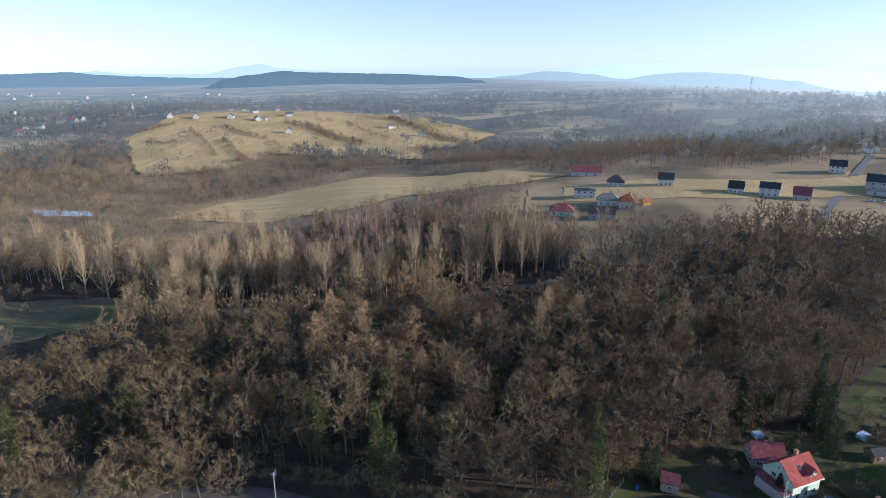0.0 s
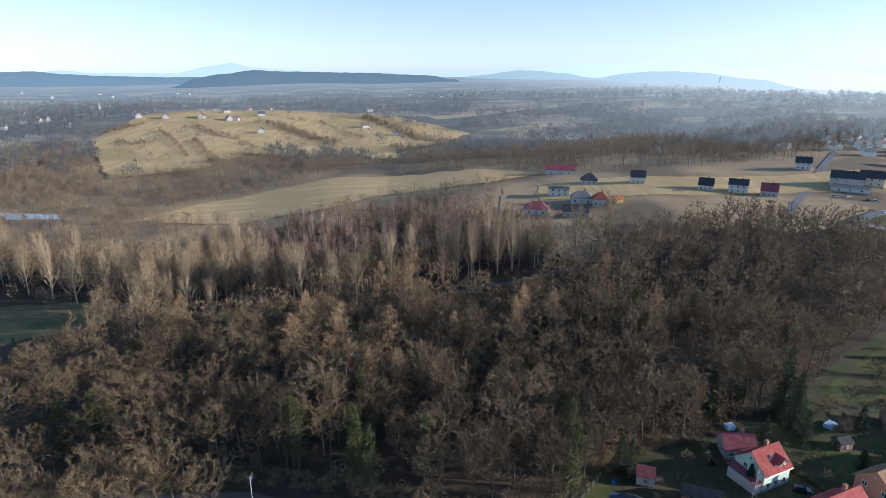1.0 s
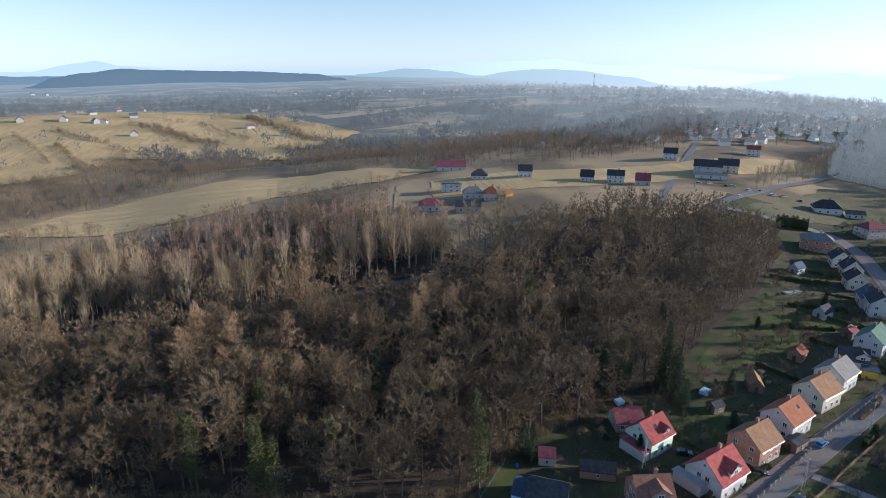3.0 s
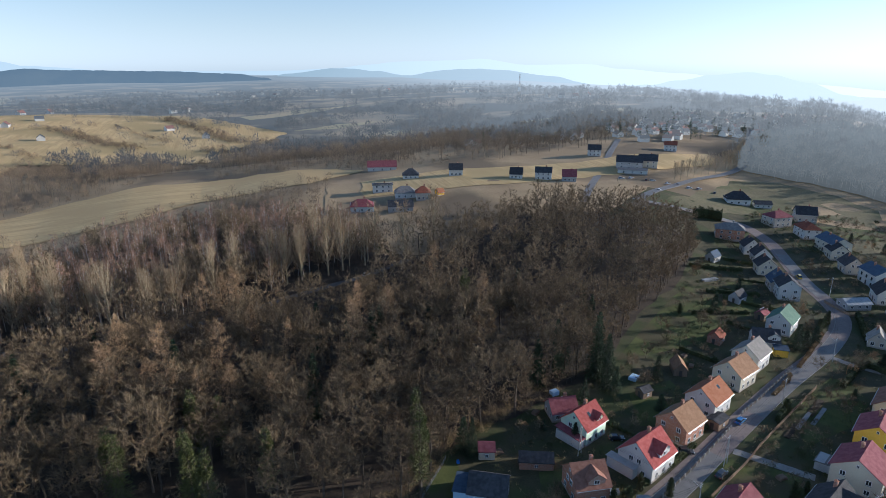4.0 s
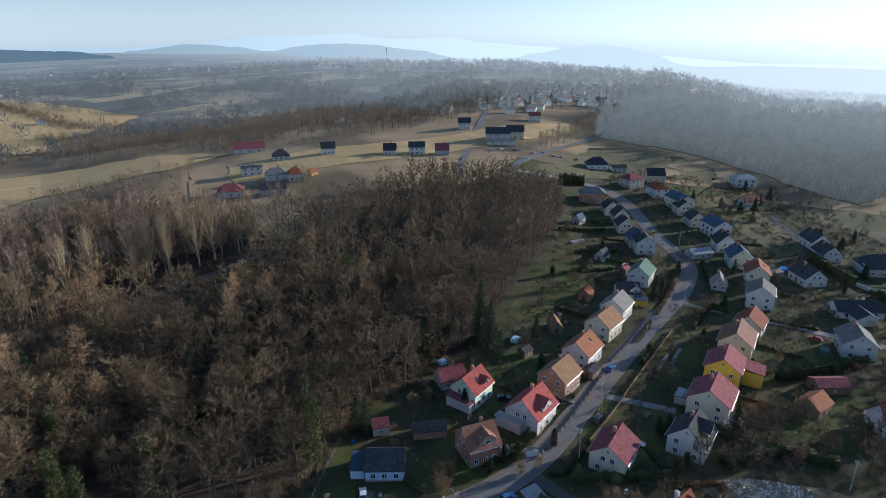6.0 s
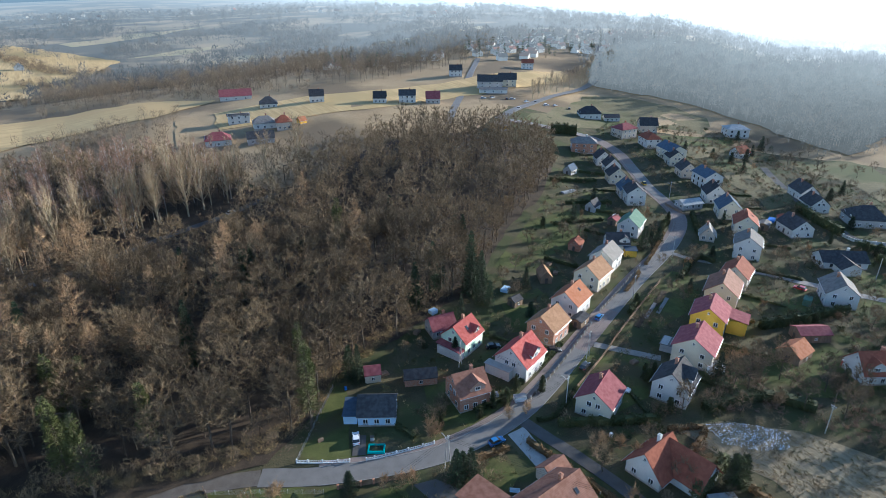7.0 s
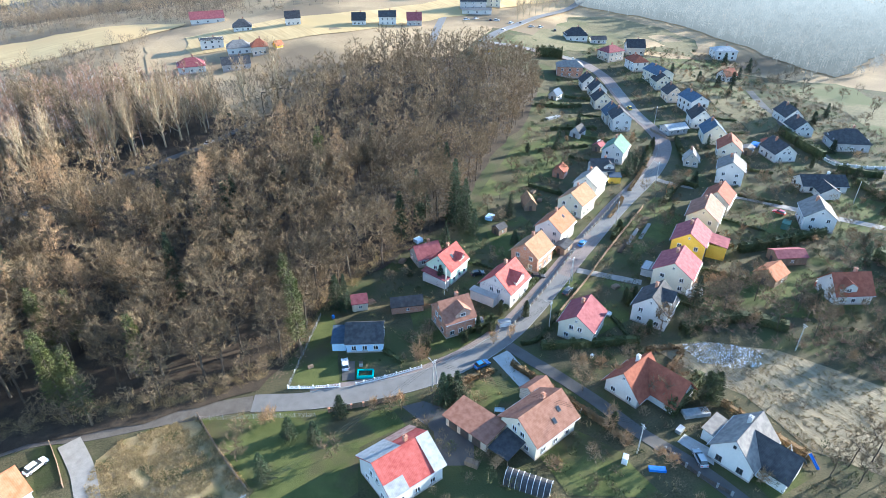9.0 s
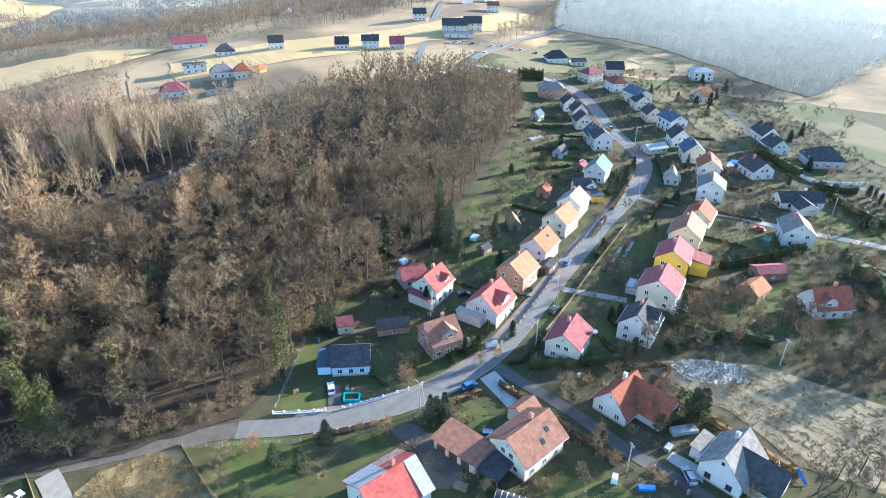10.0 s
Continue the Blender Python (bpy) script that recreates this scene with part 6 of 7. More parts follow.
# ---- hedges, fences, poles, vehicles and garden things ----
def hedge(pts, width, height, material, label, per=150, name="hedge", leaf=0.16):
    """A clipped or loose hedge: a body of many small leaf sprays along a line."""
    rng = np.random.default_rng(int(abs(pts[0][0] * 7 + pts[0][1] * 13)) + len(pts))
    line = smooth_line(pts, 1.0)
    seg = np.hypot(*np.diff(line, axis=0).T)
    n = int(seg.sum() * per * (0.4 + 0.35 * height))
    s = rng.uniform(0, seg.sum(), n)
    cum = np.concatenate([[0], np.cumsum(seg)])
    k = np.clip(np.searchsorted(cum, s) - 1, 0, len(seg) - 1)
    f = ((s - cum[k]) / seg[k])[:, None]
    p = line[k] * (1 - f) + line[k + 1] * f
    tan = (line[k + 1] - line[k]) / seg[k][:, None]
    a = rng.uniform(0, 3.1416, n)
    bulge = 0.85 + 0.25 * np.sin(s * 1.7 + pts[0][0]) * np.sin(s * 0.61)
    across, up = np.cos(a) * np.sqrt(rng.uniform(0.35, 1, n)), np.minimum(1.0, np.sin(a) * 1.35) * rng.uniform(0.25, 1, n)
    up = np.where(rng.random(n) < 0.4, rng.uniform(0, 1, n), up)
    x = p[:, 0] - tan[:, 1] * across * width / 2 * bulge
    y = p[:, 1] + tan[:, 0] * across * width / 2 * bulge
    z = land(x, y) + up * height * bulge
    c = np.stack([x, y, z], 1)
    d1, d2 = rng.normal(0, leaf, (n, 3)), rng.normal(0, leaf, (n, 3))
    V = np.stack([c - d1, c + d1, c + d2 * 1.6], 1).reshape(-1, 3)
    # a dark inner body so that the hedge is not seen through
    inner = Buf()
    iw, ih = width * 0.30, height * 0.78
    a0, b0 = off_line(line, iw), off_line(line, -iw)
    for i in range(len(line)):
        g = float(land(line[i][0], line[i][1]))
        inner.v += [(a0[i][0], a0[i][1], g - 0.1), (a0[i][0], a0[i][1], g + ih), (b0[i][0], b0[i][1], g + ih), (b0[i][0], b0[i][1], g - 0.1)]
    for i in range(len(line) - 1):
        j = 4 * i
        inner.f += [(j + q, j + q + 1, j + q + 5, j + q + 4) for q in range(3)]
    k0 = len(V)
    me = bpy.data.meshes.new(name)
    me.from_pydata(V.tolist() + inner.v, [], np.arange(len(V)).reshape(-1, 3).tolist() + [tuple(i + k0 for i in q) for q in inner.f])
    me.materials.append(M[material])
    return tagged(link(name, me), label, "hedge", "hedges")


PICKET = Buf().box(-0.05, -0.02, 0.12, 0.05, 0.02, 0.86).mesh("picket", M["chalk"])


def fence(pts, style, label, name="fence"):
    """A garden fence along a line of the plan: posts, rails or panels between them."""
    line = smooth_line(pts, 2.4)
    ob = tagged(new(name), label, "fence", "fences")
    ob.matrix_basis = pose(line[0][0], line[0][1], float(land(*line[0])))
    o = Vector((line[0][0], line[0][1], float(land(*line[0]))))
    post_mat, rail_mat, h, pw = {"white": ("chalk", "chalk", 1.0, 0.13), "mesh": ("steel", "steel", 1.3, 0.035), "brick": ("brick", "wood", 1.25, 0.22),
                                 "wood": ("wood", "wood", 1.3, 0.06), "stone": ("kerb", "dark_frame", 1.1, 0.2), "wall": ("chalk", "white", 1.5, 0.16)}[style]
    post_me = Buf().box(-pw, -pw, -0.3, pw, pw, h).box(-pw - 0.04, -pw - 0.04, h, pw + 0.04, pw + 0.04, h + 0.08, 0.05).mesh("post", M[post_mat])
    slat_me = Buf().box(-0.12, -0.02, 0.3, 0.12, 0.02, h - 0.12).mesh("slat", M[rail_mat])
    for i, p in enumerate(line):
        q = line[min(i + 1, len(line) - 1)]
        a = math.degrees(math.atan2(q[1] - p[1], q[0] - p[0])) if i < len(line) - 1 else 0
        z = float(land(p[0], p[1])) - o.z
        link("post", post_me, ob, m=pose(p[0] - o.x, p[1] - o.y, z, 0, 0, a))
        if i == len(line) - 1:
            break
        d = math.hypot(q[0] - p[0], q[1] - p[1])
        m = pose(p[0] - o.x, p[1] - o.y, z, 0, 0, a)
        if style == "white":
            part("rail", Buf().box(pw, -0.03, 0.22, d - pw, 0.03, 0.32).box(pw, -0.03, 0.68, d - pw, 0.03, 0.78).box(pw, -0.10, 0.0, d - pw, 0.10, 0.16), M["chalk"], ob, m=m)
            for k in range(7):
                link("picket", PICKET, ob, m=m @ pose(d * (k + 0.9) / 8, 0, 0))
        elif style == "mesh":
            b = Buf()
            for k in range(6):
                b.box(pw, -0.008, 0.1 + 0.22 * k, d - pw, 0.008, 0.115 + 0.22 * k)
            part("wire_panel", b, M["steel"], ob, m=m)
        elif style == "wall":
            part("wall_panel", Buf().box(pw, -0.1, -0.2, d - pw, 0.1, 1.3), M["white"], ob, m=m)
        else:
            part("base", Buf().box(pw, -0.06, -0.2, d - pw, 0.06, 0.28), M[rail_mat], ob, m=m)
            n = int(d / 0.34)
            for k in range(n):
                link("slat", slat_me, ob, m=m @ pose(pw + 0.18 + (d - 2 * pw - 0.2) * k / n, 0, 0))
    return ob


def car(x, y, heading, paint, label, long=4.3, tall=1.48):
    ob = empty("car", x, y, heading, label, "car", "parked cars", z=float(land(x, y)) + 0.11)
    L, W = long / 2, 0.88
    lower = [(-L, 0.30), (-L + 0.05, 0.62), (-L + 0.25, 0.86), (L - 1.25, 0.92), (L - 0.25, 0.74), (L, 0.55), (L, 0.28)]
    b = Buf()
    n = len(lower)
    for yy, inset in ((-W, 0.0), (W, 0.0)):
        b.v += [(px, yy * (1 - 0.06 * abs(px) / L), pz) for px, pz in lower]
    b.f = [tuple(range(n)), tuple(reversed(range(n, 2 * n)))] + [(i, i + n, (i + 1) % n + n, (i + 1) % n) for i in range(n)]
    part("body", b, M[paint], ob)
    c = Buf()
    base, top = [(-L + 0.30, 0.86), (L - 1.15, 0.90)], [(-L + 0.75, tall - 0.05), (L - 2.0, tall - 0.05)]
    c.v = [(base[0][0], -W + .08, base[0][1]), (base[1][0], -W + .08, base[1][1]), (base[1][0], W - .08, base[1][1]), (base[0][0], W - .08, base[0][1]),
           (top[0][0], -W + .25, top[0][1]), (top[1][0], -W + .25, top[1][1]), (top[1][0], W - .25, top[1][1]), (top[0][0], W - .25, top[0][1])]
    c.f = [(4, 5, 6, 7), (0, 1, 5, 4), (1, 2, 6, 5), (2, 3, 7, 6), (3, 0, 4, 7)]
    part("glazing", c, M["glass"], ob)
    part("car_roof", Buf().box(top[0][0] - 0.05, -W + .22, tall - 0.06, top[1][0] + 0.05, W - .22, tall, 0.04), M[paint], ob)
    tyre, rim = Buf(), Buf()
    tyre.tube((0, -0.11, 0), (0, 0.11, 0), 0.32, 0.32, 14, True)
    rim.tube((0, -0.125, 0), (0, 0.125, 0), 0.19, 0.19, 10, True)
    tm, rm = tyre.mesh("tyre", M["black"]), rim.mesh("rim", M["steel"])
    for px in (-L + 0.8, L - 0.85):
        for py in (-W + 0.08, W - 0.08):
            w = link("wheel", tm, ob, m=pose(px, py, 0.32))
            link("rim", rm, w)
    for py in (-0.62, 0.62):
        part("headlight", Buf().box(L - 0.12, py - 0.18, 0.55, L - 0.01, py + 0.18, 0.70), M["frame"], ob)
        part("tail_light", Buf().box(-L - 0.01, py - 0.16, 0.62, -L + 0.08, py + 0.16, 0.78), M["redpaint"], ob)
    return ob


def pole(x, y, h=9.0, lamp=False, twin=False, heading=0):
    ob = empty("utility_pole", x, y, heading, "grey concrete utility pole" + (" with street lamp" if lamp else " carrying overhead wires"), "pole", "utility poles")
    if twin:
        for s in (-1, 1):
            part("pole_shaft", Buf().tube((s * 0.9, 0, -0.3), (s * 0.1, 0, h), 0.14, 0.09, 8, True), M["concrete"], ob)
    else:
        part("pole_shaft", Buf().tube((0, 0, -0.3), (0, 0, h), 0.15, 0.09, 8, True), M["concrete"], ob)
    part("crossarm", Buf().box(-0.7, -0.05, h - 0.55, 0.7, 0.05, h - 0.45).box(-0.5, -0.05, h - 1.05, 0.5, 0.05, h - 0.95), M["steel"], ob)
    for k in range(4):
        part("insulator", Buf().tube((-0.6 + 0.4 * k, 0, h - 0.45), (-0.6 + 0.4 * k, 0, h - 0.25), 0.05, 0.03, 6, True), M["chalk"], ob)
    if lamp:
        part("lamp_arm", Buf().tube((0, 0, h - 1.3), (0, 1.6, h - 0.6), 0.04, 0.04, 6), M["steel"], ob)
        part("lamp_head", Buf().box(-0.12, 1.4, h - 0.68, 0.12, 2.05, h - 0.55, 0.04), M["kerb"], ob)
    return ob


def wires(a, b, h=8.4, sag=0.9):
    """Overhead wires between two poles."""
    za, zb = float(land(*a)) + h, float(land(*b)) + h
    d = Vector((b[0] - a[0], b[1] - a[1], 0)).normalized()
    side = Vector((-d.y, d.x, 0))
    ob = tagged(new("overhead_wires"), "thin overhead wires between poles", "wires")
    for o in (-0.5, 0.0, 0.5):
        buf = Buf()
        for k in range(11):
            u = k / 10
            p = Vector((a[0] + (b[0] - a[0]) * u, a[1] + (b[1] - a[1]) * u, za + (zb - za) * u - sag * 4 * u * (1 - u))) + side * o
            buf.v += [tuple(p + side * 0.018), tuple(p - side * 0.018), tuple(p + Vector((0, 0, 0.03)))]
            if k:
                j = 3 * k
                buf.f += [(j - 3 + q, j - 3 + (q + 1) % 3, j + (q + 1) % 3, j + q) for q in range(3)]
        part("wire", buf, M["black"], ob)
    return ob


def box_thing(name, x, y, heading, size, material, label, category, taper=0.05, lid=None):
    ob = empty(name, x, y, heading, label, category, z=float(land(x, y)) + 0.06)
    sx, sy, sz = size
    part("body", Buf().box(-sx / 2, -sy / 2, -0.05, sx / 2, sy / 2, sz, taper), M[material], ob)
    if lid:
        part("lid", Buf().box(-sx / 2 - .04, -sy / 2 - .04, sz, sx / 2 + .04, sy / 2 + .04, sz + 0.07, 0.03), M[lid], ob)
    return ob


def woodpile(x, y, heading, n=9, length=1.6):
    ob = empty("woodpile", x, y, heading, "stack of split firewood in a garden", "woodpile", z=float(land(x, y)) + 0.06)
    me = Buf().tube((0, -length / 2, 0), (0, length / 2, 0), 0.15, 0.14, 7, True).mesh("log", M["wood"])
    for r in range(3):
        for k in range(n - r):
            link("log", me, ob, m=pose((k + r / 2) * 0.30, 0, 0.15 + 0.26 * r))
    return ob


# pool, play things and garden buildings
pool = empty("garden_pool", 44.1, 101.8, -32, "round-cornered turquoise paddling pool on the lawn", "pool", z=0.07)
for nm, bx in (("side", (-2.0, -1.35, 0, 2.0, -1.0, 0.65)), ("side", (-2.0, 1.0, 0, 2.0, 1.35, 0.65)), ("end", (-2.0, -1.0, 0, -1.6, 1.0, 0.65)), ("end", (1.6, -1.0, 0, 2.0, 1.0, 0.65))):
    part(nm, Buf().box(*bx, 0.06), M["turquoise"], pool)
part("cover", Buf().box(-1.6, -1.0, 0, 1.6, 1.0, 0.32), M["needle"], pool, "dark green sagging cover")
swing = empty("garden_swing", 104.7, 31.8, 30, "pale metal garden swing frame", "swing")
for sx in (-1.3, 1.3):
    for sy in (-0.8, 0.8):
        part("leg", Buf().tube((sx, sy, 0), (sx, 0, 2.2), 0.05, 0.05, 6, True), M["steel"], swing)
part("top_bar", Buf().tube((-1.4, 0, 2.2), (1.4, 0, 2.2), 0.05, 0.05, 6, True), M["steel"], swing)
part("seat", Buf().box(-0.3, -0.15, 0.5, 0.3, 0.15, 0.55).tube((-0.28, 0, 0.5), (-0.28, 0, 2.2), 0.015, 0.015, 4).tube((0.28, 0, 0.5), (0.28, 0, 2.2), 0.015, 0.015, 4), M["blue"], swing)
slide = empty("garden_slide", 106.8, 28.0, 70, "bright blue children's slide on the lawn", "slide")
part("chute", Buf().prism([(-0.3, 0.0), (0.3, 0.0), (0.3, 0.25), (0.24, 0.25), (0.24, 0.06), (-0.24, 0.06), (-0.24, 0.25), (-0.3, 0.25)], 0, 3.2), M["blue"], slide, m=pose(-1.4, 0, 0.1, 0, -28, 0))
for sy in (-0.3, 0.3):
    part("ladder_rail", Buf().tube((1.75, sy, 0), (1.4, sy, 2.0), 0.04, 0.04, 6, True), M["steel"], slide)
for k in range(5):
    part("rung", Buf().tube((1.7 - 0.06 * k, -0.3, 0.3 + 0.32 * k), (1.7 - 0.06 * k, 0.3, 0.3 + 0.32 * k), 0.025, 0.025, 5), M["steel"], slide)
gh = empty("greenhouse", 56.0, 56.5, -56, "long foil greenhouse with pale hoops", "greenhouse", z=0.06)
arc = [(2.0 * math.cos(math.pi * k / 10), 2.3 * math.sin(math.pi * k / 10)) for k in range(11)]
part("cover", Buf().prism(arc + [(p[0] * 0.985, p[1] * 0.985) for p in reversed(arc)], -4.5, 4.5), M["r_dark"], gh, "dark translucent sheeting")
for k in range(9):
    b = Buf()
    for i in range(10):
        b.tube((-4.5 + 1.125 * k, arc[i][0] * 1.01, arc[i][1] * 1.01), (-4.5 + 1.125 * k, arc[i + 1][0] * 1.01, arc[i + 1][1] * 1.01), 0.05, 0.05, 4)
    part("hoop", b, M["chalk"], gh)
bench = empty("garden_bench", 63.2, 74.5, -40, "pale blue garden swing bench", "bench", z=0.06)
part("seat", Buf().box(-1.1, -0.35, 0.42, 1.1, 0.25, 0.5), M["lightblue"], bench)
part("backrest", Buf().box(-1.1, 0.25, 0.5, 1.1, 0.33, 1.05), M["lightblue"], bench)
for sx in (-1.0, 1.0):
    for sy in (-0.3, 0.25):
        part("leg", Buf().box(sx - .04, sy - .04, 0, sx + .04, sy + .04, 0.42), M["steel"], bench)
trampoline = empty("pergola", 189, 126.5, 25, "open timber pergola frame beside the garden", "pergola")
for sx in (-1.8, 1.8):
    for sy in (-1.3, 1.3):
        part("post", Buf().box(sx - .07, sy - .07, 0, sx + .07, sy + .07, 2.3), M["timber"], trampoline)
for k in range(6):
    part("rafter", Buf().box(-2.1 + 0.8 * k, -1.6, 2.3, -2.02 + 0.8 * k, 1.6, 2.42), M["timber"], trampoline)
mast = empty("radio_mast", 604.7, 1220.5, 0, "tall pale lattice radio mast on the ridge", "mast")
for k in range(6):
    z0, z1, w0, w1 = 9 * k, 9 * k + 9, 2.2 - 0.3 * k, 1.9 - 0.3 * k
    b = Buf()
    for sx in (-1, 1):
        for sy in (-1, 1):
            b.tube((sx * w0, sy * w0, z0), (sx * w1, sy * w1, z1), 0.22, 0.22, 4)
        b.tube((sx * w0, -w0, z0), (sx * w1, w1, z1), 0.12, 0.12, 3)
    b.box(-w0, -w0, z0, w0, w0, z0 + 0.25)
    part("lattice_section", b, M["beige"] if k % 2 else M["chalk"], mast)

# vehicles
car(69.0, 88.6, -2, "car_blue", "light blue hatchback parked at the kerb", 4.1)
car(41.4, 107.2, 69, "car_white", "white hatchback on the drive of the blue bungalow")
car(108.2, 99.5, 22, "car_black", "black car with white roof at the kerb")
car(131.2, 116.5, 22, "car_blue", "dark blue car parked on the verge")
car(248.5, 199.4, 60, "car_yellow", "yellow delivery car on the street", 4.4, 1.8)
car(205.5, 92.8, 100, "car_red", "red car on a gravel yard")
car(109.2, 86.6, -60, "car_white", "white car beside the maroon-roofed house")
car(88.8, 41.5, 60, "car_silver", "silver estate car in front of the garage", 4.5, 1.55)
car(106.1, 110.0, -30, "car_black", "dark car on a paved drive")
car(92.0, 121.0, -20, "car_black", "dark car in the yard behind the red-roofed house")
car(-23.3, 114.7, 28, "car_white", "white estate car behind a garden fence", 4.6)
car(52.6, 260.2, 14, "car_silver", "silver car on the road through the wood")
car(268, 328, 30, "car_white", "white car on the main road")
for k in range(9):
    car(262 + 6.5 * k + (k % 3), 362 - 4.2 * k + 3 * (k % 2), -30 + 40 * (k % 3), ("car_white", "car_silver", "car_black")[k % 3], "car parked in the farm yard")

# poles and wires
P1, P2, P3, P4, P5 = (55.2, 88.5), (92.4, 90.2), (79.6, 49.7), (79.0, 118.9), (112.4, 102.6)
pole(*P1, 9, True, True, 10)
pole(*P2, 9, True, False, 20)
pole(*P3, 8.5, False, False, 80)
pole(*P4, 8.5, False, True, 30)
pole(*P5, 9, True, True, 20)
pole(190.5, 135, 9, True, False, 20)
pole(242, 178, 9, True, False, 50)
pole(151, 120, 9, True, False, 20)
pole(138, 49, 8.5, False, False, 80)
pole(-40, 120.5, 9.5, True, False, 0)
pole(236, 82, 9, False, False, 20)
for a, b in ((P1, P2), (P2, P5), (P5, (151, 120)), ((151, 120), (190.5, 135)), ((190.5, 135), (242, 178)), (P1, P3), (P2, P4), (P3, (138, 49)), (P1, (8, 78))):
    wires(a, b)
pole(8, 78, 9)

# snow, tussocks, dry grass and stones
def scatter(name, poly, count, maker, material, label, category, seed, keep=None):
    """Small things that nobody could count, joined into one object."""
    rng = random.Random(seed)
    buf = Buf()
    xs, ys = [p[0] for p in poly], [p[1] for p in poly]
    done = 0
    while done < count:
        x, y = rng.uniform(min(xs), max(xs)), rng.uniform(min(ys), max(ys))
        if inside(np.array([x]), np.array([y]), poly)[0] and (keep is None or keep(x, y)):
            maker(buf, rng, x, y, float(land(x, y)))
        done += 1
    return tagged(link(name, buf.mesh(name, M[material])), label, category, kind="stuff")


def tuft(buf, rng, x, y, z, h=0.55, n=6):
    for _ in range(n):
        p = Vector((x + rng.gauss(0, .16), y + rng.gauss(0, .16), z))
        twig(buf, p, Vector((rng.gauss(0, .5), rng.gauss(0, .5), 1)).normalized(), rng.uniform(0.5, 1.1) * h, 0.07, rng)


def snow_bit(buf, rng, x, y, z):
    n, r = 6, rng.uniform(0.06, 0.28)
    ring = [(x + r * rng.uniform(.6, 1.2) * math.cos(k * 1.047), y + 0.6 * r * rng.uniform(.6, 1.2) * math.sin(k * 1.047), z + 0.06) for k in range(n)]
    for k in range(n):
        buf.face(ring[k], ring[(k + 1) % n], (x, y, z + 0.10 + 0.12 * r))


def pebble(buf, rng, x, y, z):
    r = rng.uniform(0.05, 0.18)
    buf.box(x - r, y - r * 0.7, z - 0.05, x + r, y + r * 0.7, z + r, r * 0.35)


ROUGH_POLY = [(-16, 104), (-13, 110), (-8, 113), (7, 111), (9, 96), (11, 85), (0, 78), (-14, 84)]
PLOT_POLY = [(109, 70), (122, 64), (134, 52), (140, 37), (146, 20), (118, 14), (110, 30), (113, 47), (110, 56)]
scatter("dry_grass", ROUGH_POLY, 8500, lambda b, r, x, y, z: tuft(b, r, x, y, z, 0.5, 6) if noise.noise(Vector((x * .25, y * .25, 5))) > -0.3 else None, "dry", "uncut dry yellow grass", "grass", 1)
scatter("tussocks", PLOT_POLY, 6500, lambda b, r, x, y, z: tuft(b, r, x, y, z, 0.4, 5) if noise.noise(Vector((x * .5, y * .15, 9))) > -0.1 else None, "dry", "pale tussocks on the fallow plot", "grass", 2)
scatter("old_snow", [(116, 66.5), (124, 62.5), (131, 53.5), (126, 50), (119, 54), (114, 60)], 1700, snow_bit, "snow", "scattered patches of thawing snow", "snow", 3)
scatter("rubble", [(24, 112), (33, 113), (44, 128), (36, 124)], 900, pebble, "wood", "brown leaves and clods on the bare bank", "stones", 4)


def edge_brush(buf, rng, x, y, z):
    for _ in range(34):
        d = Vector((rng.gauss(0, .75), rng.gauss(0, .55), 1)).normalized()
        twig(buf, Vector((x + rng.gauss(0, .5), y + rng.gauss(0, .5), z)), d, rng.uniform(0.8, 2.4), 0.018, rng)


edge = [(-60, 133), (-24, 126), (-5, 119), (9, 115), (22, 113), (32, 117), (48, 132), (70, 141), (90, 147), (90, 153), (68, 147), (44, 138), (28, 121), (10, 121), (-20, 131), (-58, 140)]
scatter("undergrowth", edge, 3200, edge_brush, "dry", "tangled leafless undergrowth at the wood's edge", "undergrowth", 5)


# scrub and weeds between the gardens
def weed(buf, rng, x, y, z):
    for _ in range(9):
        twig(buf, Vector((x + rng.gauss(0, .3), y + rng.gauss(0, .3), z)), Vector((rng.gauss(0, .6), rng.gauss(0, .6), 1)).normalized(), rng.uniform(0.25, 0.9), 0.06, rng)


def bramble(buf, rng, x, y, z):
    s = rng.uniform(0.6, 1.6)
    for _ in range(70):
        d = Vector((rng.gauss(0, .7), rng.gauss(0, .7), 0.8)).normalized()
        p = Vector((x, y, z)) + d * rng.uniform(0, 1.3) * s
        twig(buf, p, (d + Vector((rng.gauss(0, .5), rng.gauss(0, .5), rng.gauss(0, .4)))).normalized(), rng.uniform(0.4, 1.0) * s, 0.04, rng)


HOUSE_SPOTS = np.array([(o.matrix_basis.translation.x, o.matrix_basis.translation.y) for o in scene.objects if o.parent is None and o.name.split(".")[0] in ("house", "shed", "barn", "outbuilding", "garage", "carport")])
lane_lines = [smooth_line(LANE), smooth_line(LANES_EAST), smooth_line(LANE_MID)]


def open_ground(x, y, d=8.5):
    return np.min(np.hypot(HOUSE_SPOTS[:, 0] - x, HOUSE_SPOTS[:, 1] - y)) > d and clear_of(road_line, x, y, 5.5) and all(clear_of(l, x, y, 3.0) for l in lane_lines)


